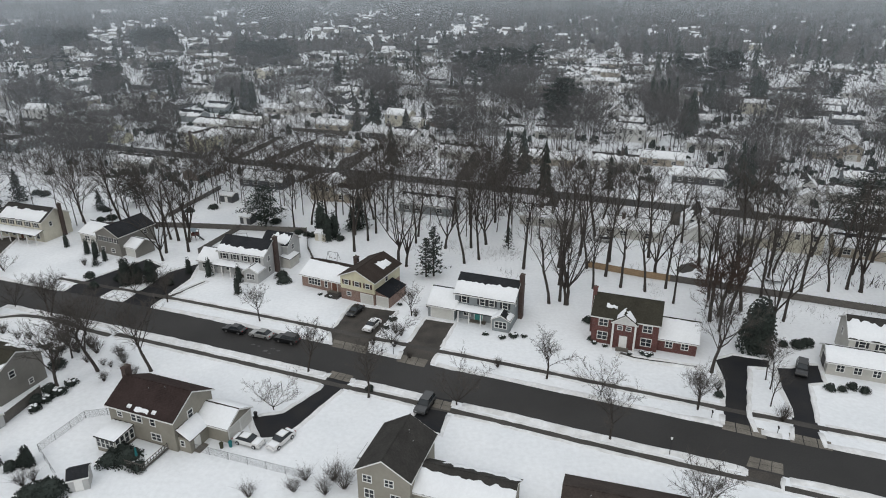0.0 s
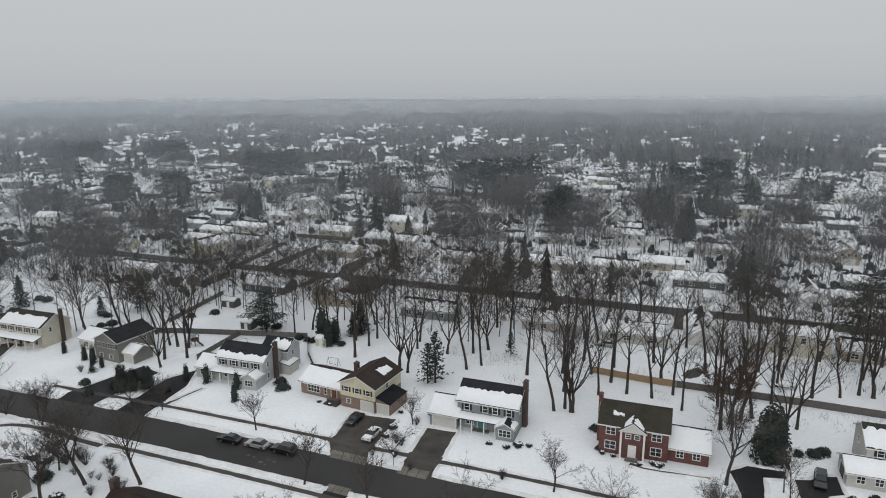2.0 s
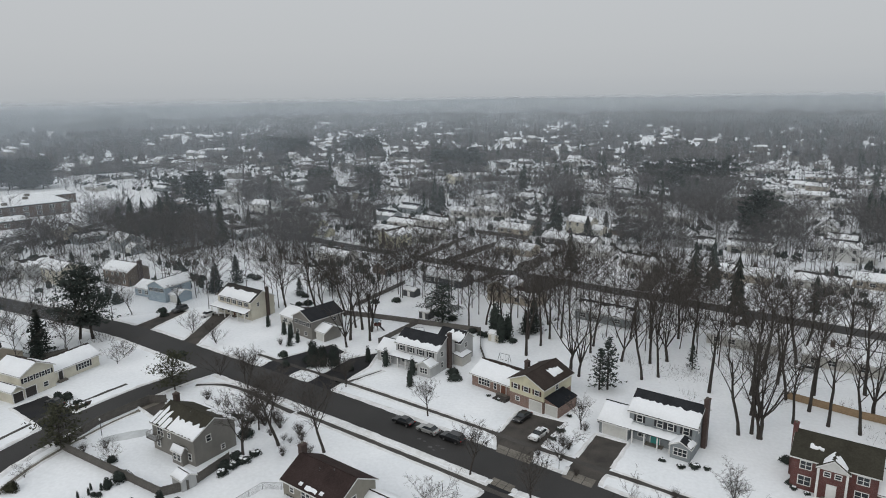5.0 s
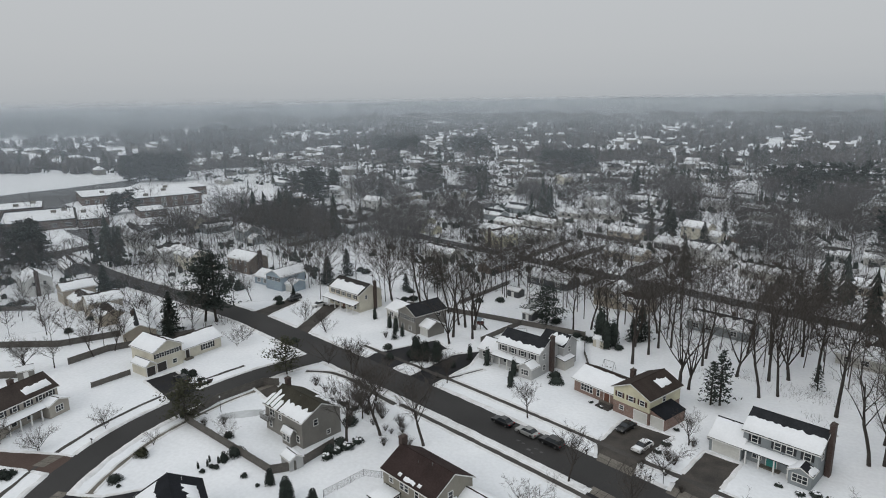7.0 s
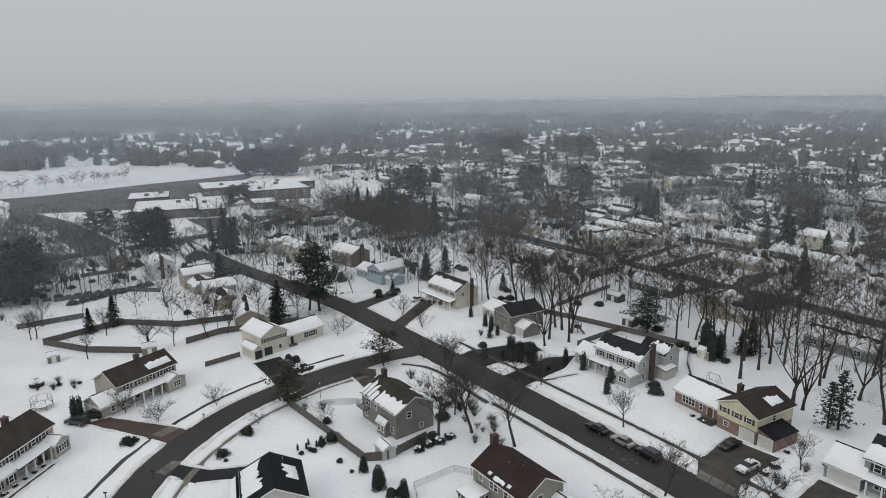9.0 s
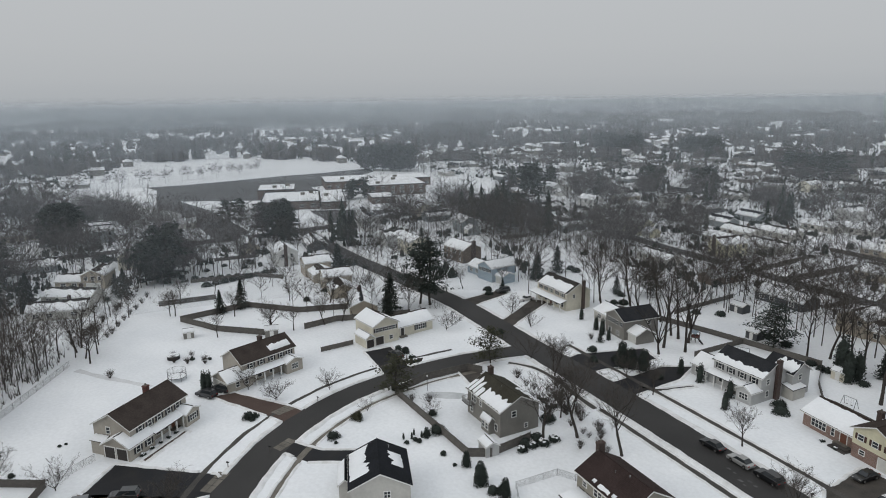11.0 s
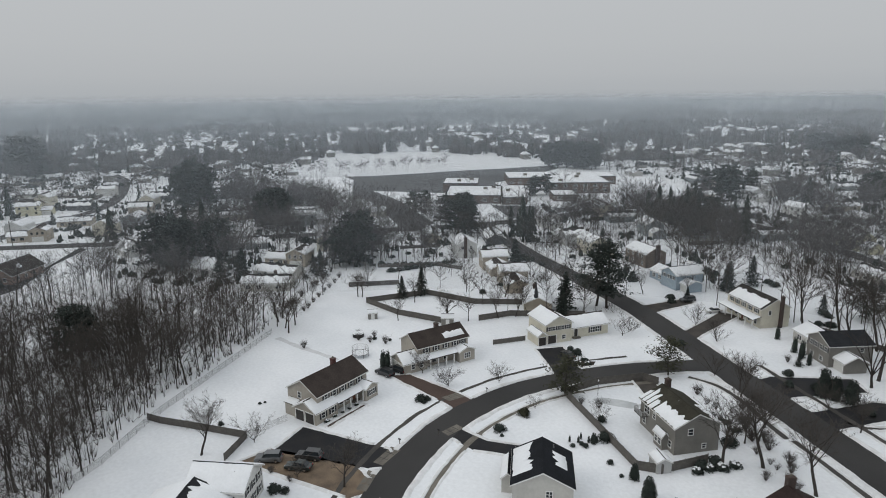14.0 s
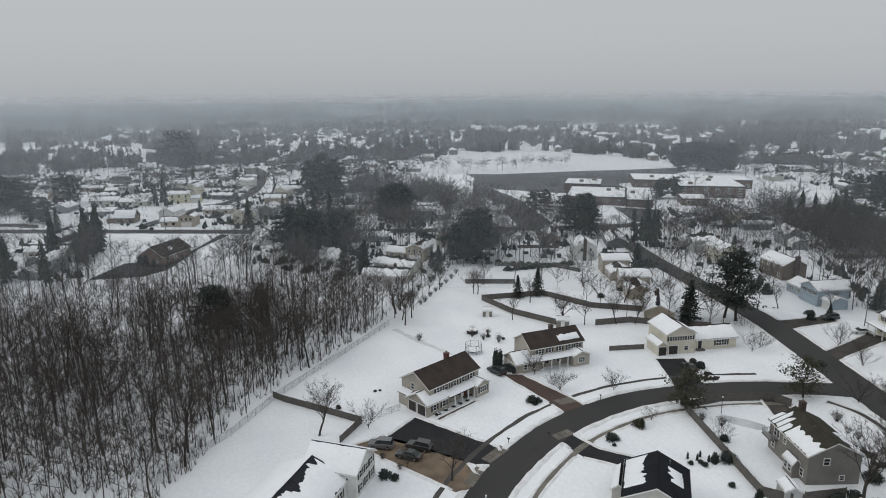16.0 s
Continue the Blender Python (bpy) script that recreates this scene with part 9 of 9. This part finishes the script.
def play_tower(x, y, yaw):
    """A small wooden climbing tower with a gabled roof, a ladder and a slide."""
    o = thing("play_tower", pose(x, y, 0, 0, 0, yaw), "wooden play tower with red sides and a blue-grey roof", "play tower")
    for sx in (-0.7, 0.7):
        for sy in (-0.7, 0.7):
            part("post", Shape().box(sx - 0.06, sy - 0.06, -0.1, sx + 0.06, sy + 0.06, 2.5), WOOD_FENCE, o)
    part("platform", Shape().box(-0.78, -0.78, 1.15, 0.78, 0.78, 1.25), WOOD_FENCE, o)
    for k in range(4):
        part("side_panel", Shape().box(-0.62, -0.03, 1.27, 0.62, 0.02, 1.85), BRICK_RED, o, "red side panel", m=Matrix.Rotation(k * math.pi / 2, 4, "Z") @ Matrix.Translation((0, -0.72, 0)))
    part("roof", Shape().slab([(-0.95, -0.95, 2.4), (0.95, -0.95, 2.4), (0.95, 0, 3.1), (-0.95, 0, 3.1)], 0.05).slab([(0.95, 0.95, 2.4), (-0.95, 0.95, 2.4), (-0.95, 0, 3.1), (0.95, 0, 3.1)], 0.05), S["blue"], o, "blue-grey gabled roof")
    for sy in (-0.3, 0.3):
        part("ladder_rail", Shape().tube([(-1.5, sy, 0), (-0.76, sy, 1.25)], [0.04, 0.04], 5), WOOD_FENCE, o)
    for k in range(4):
        t = (k + 0.6) / 4.4
        part("rung", Shape().tube([(-1.5 + 0.74 * t, -0.3, 1.25 * t), (-1.5 + 0.74 * t, 0.3, 1.25 * t)], [0.025, 0.025], 5), WOOD_FENCE, o)
    part("slide", Shape().slab([(2.6, -0.28, 0.15), (2.6, 0.28, 0.15), (0.76, 0.28, 1.25), (0.76, -0.28, 1.25)], 0.05), POST_DARK, o, "dark slide")


play_tower(-64.5, 156.8, -20)


def lamp_post(x, y, high, label="slim dark lamp post beside a drive"):
    o = thing("lamp_post", pose(x, y, 0), label, "lamp post")
    part("pole", Shape().tube([(0, 0, -0.2), (0, 0, high)], [0.06, 0.045], 6), POST_DARK, o)
    part("lantern", Shape().tube([(0, 0, high), (0, 0, high + 0.08), (0, 0, high + 0.34), (0, 0, high + 0.46)], [0.06, 0.13, 0.16, 0.02], 6), TRIM, o)


lamp_post(-9.0, 100.4, 2.1)
lamp_post(32.0, 73.6, 2.6, "slim dark sign post in a snowy verge")
lamp_post(-26.4, 89.0, 1.6, "slim post in a snowy verge")
lamp_post(-94.2, 89.6, 3.2, "slim dark street sign post beside a fence")
lamp_post(-79.5, 33.0, 3.2, "slim post beside the curving street")


def mailbox(x, y, yaw):
    o = thing("mailbox", pose(x, y, 0, 0, 0, yaw), "dark mailbox on a wooden post", "mailbox")
    part("post", Shape().box(-0.05, -0.05, -0.1, 0.05, 0.05, 1.0), WOOD_FENCE, o)
    part("box", Shape().tube([(-0.25, 0, 1.12), (0.25, 0, 1.12)], [0.13, 0.13], 8), POST_DARK, o)


for x, y, yaw in ((-11.0, 99.9, 70), (-22.4, 103.8, 70), (41.2, 82.0, 70), (-107.0, 70.0, 0), (-97.4, 44.8, 30), (-96.8, 52.6, 30), (49.5, 78.2, 70)):
    mailbox(x, y, yaw)


def bin_can(x, y, mat, label):
    o = thing("rubbish_bin", pose(x, y, 0), label, "bin", "bins beside the house")
    part("bin_body", Shape().tube([(0, 0, 0), (0, 0, 0.85)], [0.24, 0.3], 10), mat, o)
    part("lid", Shape().tube([(0, 0, 0.85), (0, 0, 0.95)], [0.32, 0.26], 10), mat, o)


bin_can(-30.7, 75.4, BLUE_TARP, "blue rubbish bin beside a garage")
bin_can(-31.9, 75.1, NEEDLE_OLIVE, "olive rubbish bin beside a garage")
bin_can(-28.9, 82.2, POST_DARK, "black rubbish bin beside a garage")
for x, y in ((-80.6, 75.0), (-81.6, 73.4), (-82.3, 74.6), (-80.0, 76.4), (-82.6, 72.2)):
    plant("column", x, y, 0.30, x, label="small dark upright evergreen beside a house")


def patio_umbrella(x, y, z):
    o = thing("patio_umbrella", pose(x, y, z), "closed teal patio umbrella on a snowy deck", "umbrella")
    part("pole", Shape().tube([(0, 0, 0), (0, 0, 2.2)], [0.03, 0.03], 6), CHAIN, o)
    part("canopy", Shape().tube([(0, 0, 0.8), (0, 0, 1.2), (0, 0, 2.0), (0, 0, 2.25)], [0.20, 0.17, 0.09, 0.02], 8), BLUE_TARP, o)


patio_umbrella(-42.6, 72.0, 0.5)


def utility_pole(x, y, yaw):
    o = thing("utility_pole", pose(x, y, 0, 0, 0, yaw), "tall wooden utility pole with a cross arm", "utility pole")
    part("pole", Shape().tube([(0, 0, -0.3), (0, 0, 11)], [0.17, 0.12], 7), BARK, o)
    part("cross_arm", Shape().box(-1.2, -0.06, 10.1, 1.2, 0.06, 10.25), BARK, o)


for x, y in ((-271, 190), (-283, 122), (-292, 88), (-305, 50), (-318, 14), (-333, -30), (-347, -65)):
    utility_pole(x, y, 15)

# muddy beds, low walls and snowy mounds close to the houses
for name, pts, lab in (("flower_bed", [(-108, 101.5), (-105.4, 97.5), (-107.4, 95.6), (-111.0, 98.6)], "dark mulch bed with shrubs in snow"),):
    yard(name, pts, 0.02, MULCH, lab, "flower bed", 0.4)[0].name = name
for x, y, sc in [(27.9, 104.0, .55), (29.6, 103.0, .5), (35.8, 100.6, .6), (37.2, 100.2, .55), (33.4, 100.2, .5), (36.4, 99.6, .8), (13.2, 106.6, .9), (11.0, 106.0, .7), (8.0, 107.4, .6), (15.2, 106.5, .6), (-1.8, 118.4, 1.2), (-24.0, 123.0, .5), (-26.4, 124.4, .5), (-9.0, 119.6, .6), (-10.2, 113.2, .9), (-11.2, 110.0, .8)]:
    plant("snowbush", x, y, sc, x)
for x, y, sc in [(-63.5, 86.5, 1.0), (-62.6, 88.5, 1.2), (-62.0, 91.0, 1.1), (-64.0, 84.0, 1.0), (-78.5, 100.0, 1.2), (-76.0, 101.5, 1.3), (-73.0, 102.5, 1.3), (-70.0, 101.5, 1.2), (-81.5, 98.5, 1.2), (-107.5, 98.5, .9), (-108.6, 97.0, .8), (-110.0, 99.6, .9), (-113.5, 38.2, .45), (-114.4, 40.2, .45), (-115.2, 42.0, .45), (-116.0, 43.8, .45), (-112.2, 36.2, .6)]:
    plant("snowbush", x, y, sc, x)
for x, y, sc in [(-75, 110.5, 1.3), (-71, 105, 1.2), (-66, 101, 1.2), (-84, 108, 1.3), (-57, 92, 1.0), (-54, 94, 1.1), (-68, 97.5, 1.2), (-50, 89, .8), (-8, 107, 1.0), (-9, 103, 1.0), (-6, 99, .8), (-90, 86, 1.1), (-93, 84, .9), (-147, 60, 1.0), (-144, 63, 1.2), (-150, 58, 1.1), (-141, 68, 1.0), (-152, 44, 1.1)]:
    plant("brush", x, y, sc, x)


def round_tub(x, y):
    o = thing("garden_pool", pose(x, y, 0), "small covered garden pool under snow", "pool")
    n = 16
    part("pool_wall", Shape().tube([(0, 0, 0), (0, 0, 0.9)], [1.5, 1.5], n), POST_DARK, o)
    part("snow_cover", Shape().tube([(0, 0, 0.88), (0, 0, 1.05), (0, 0, 1.12)], [1.48, 1.4, 0.7], n), ROOF_SNOW, o)


round_tub(-152.5, 59.0)
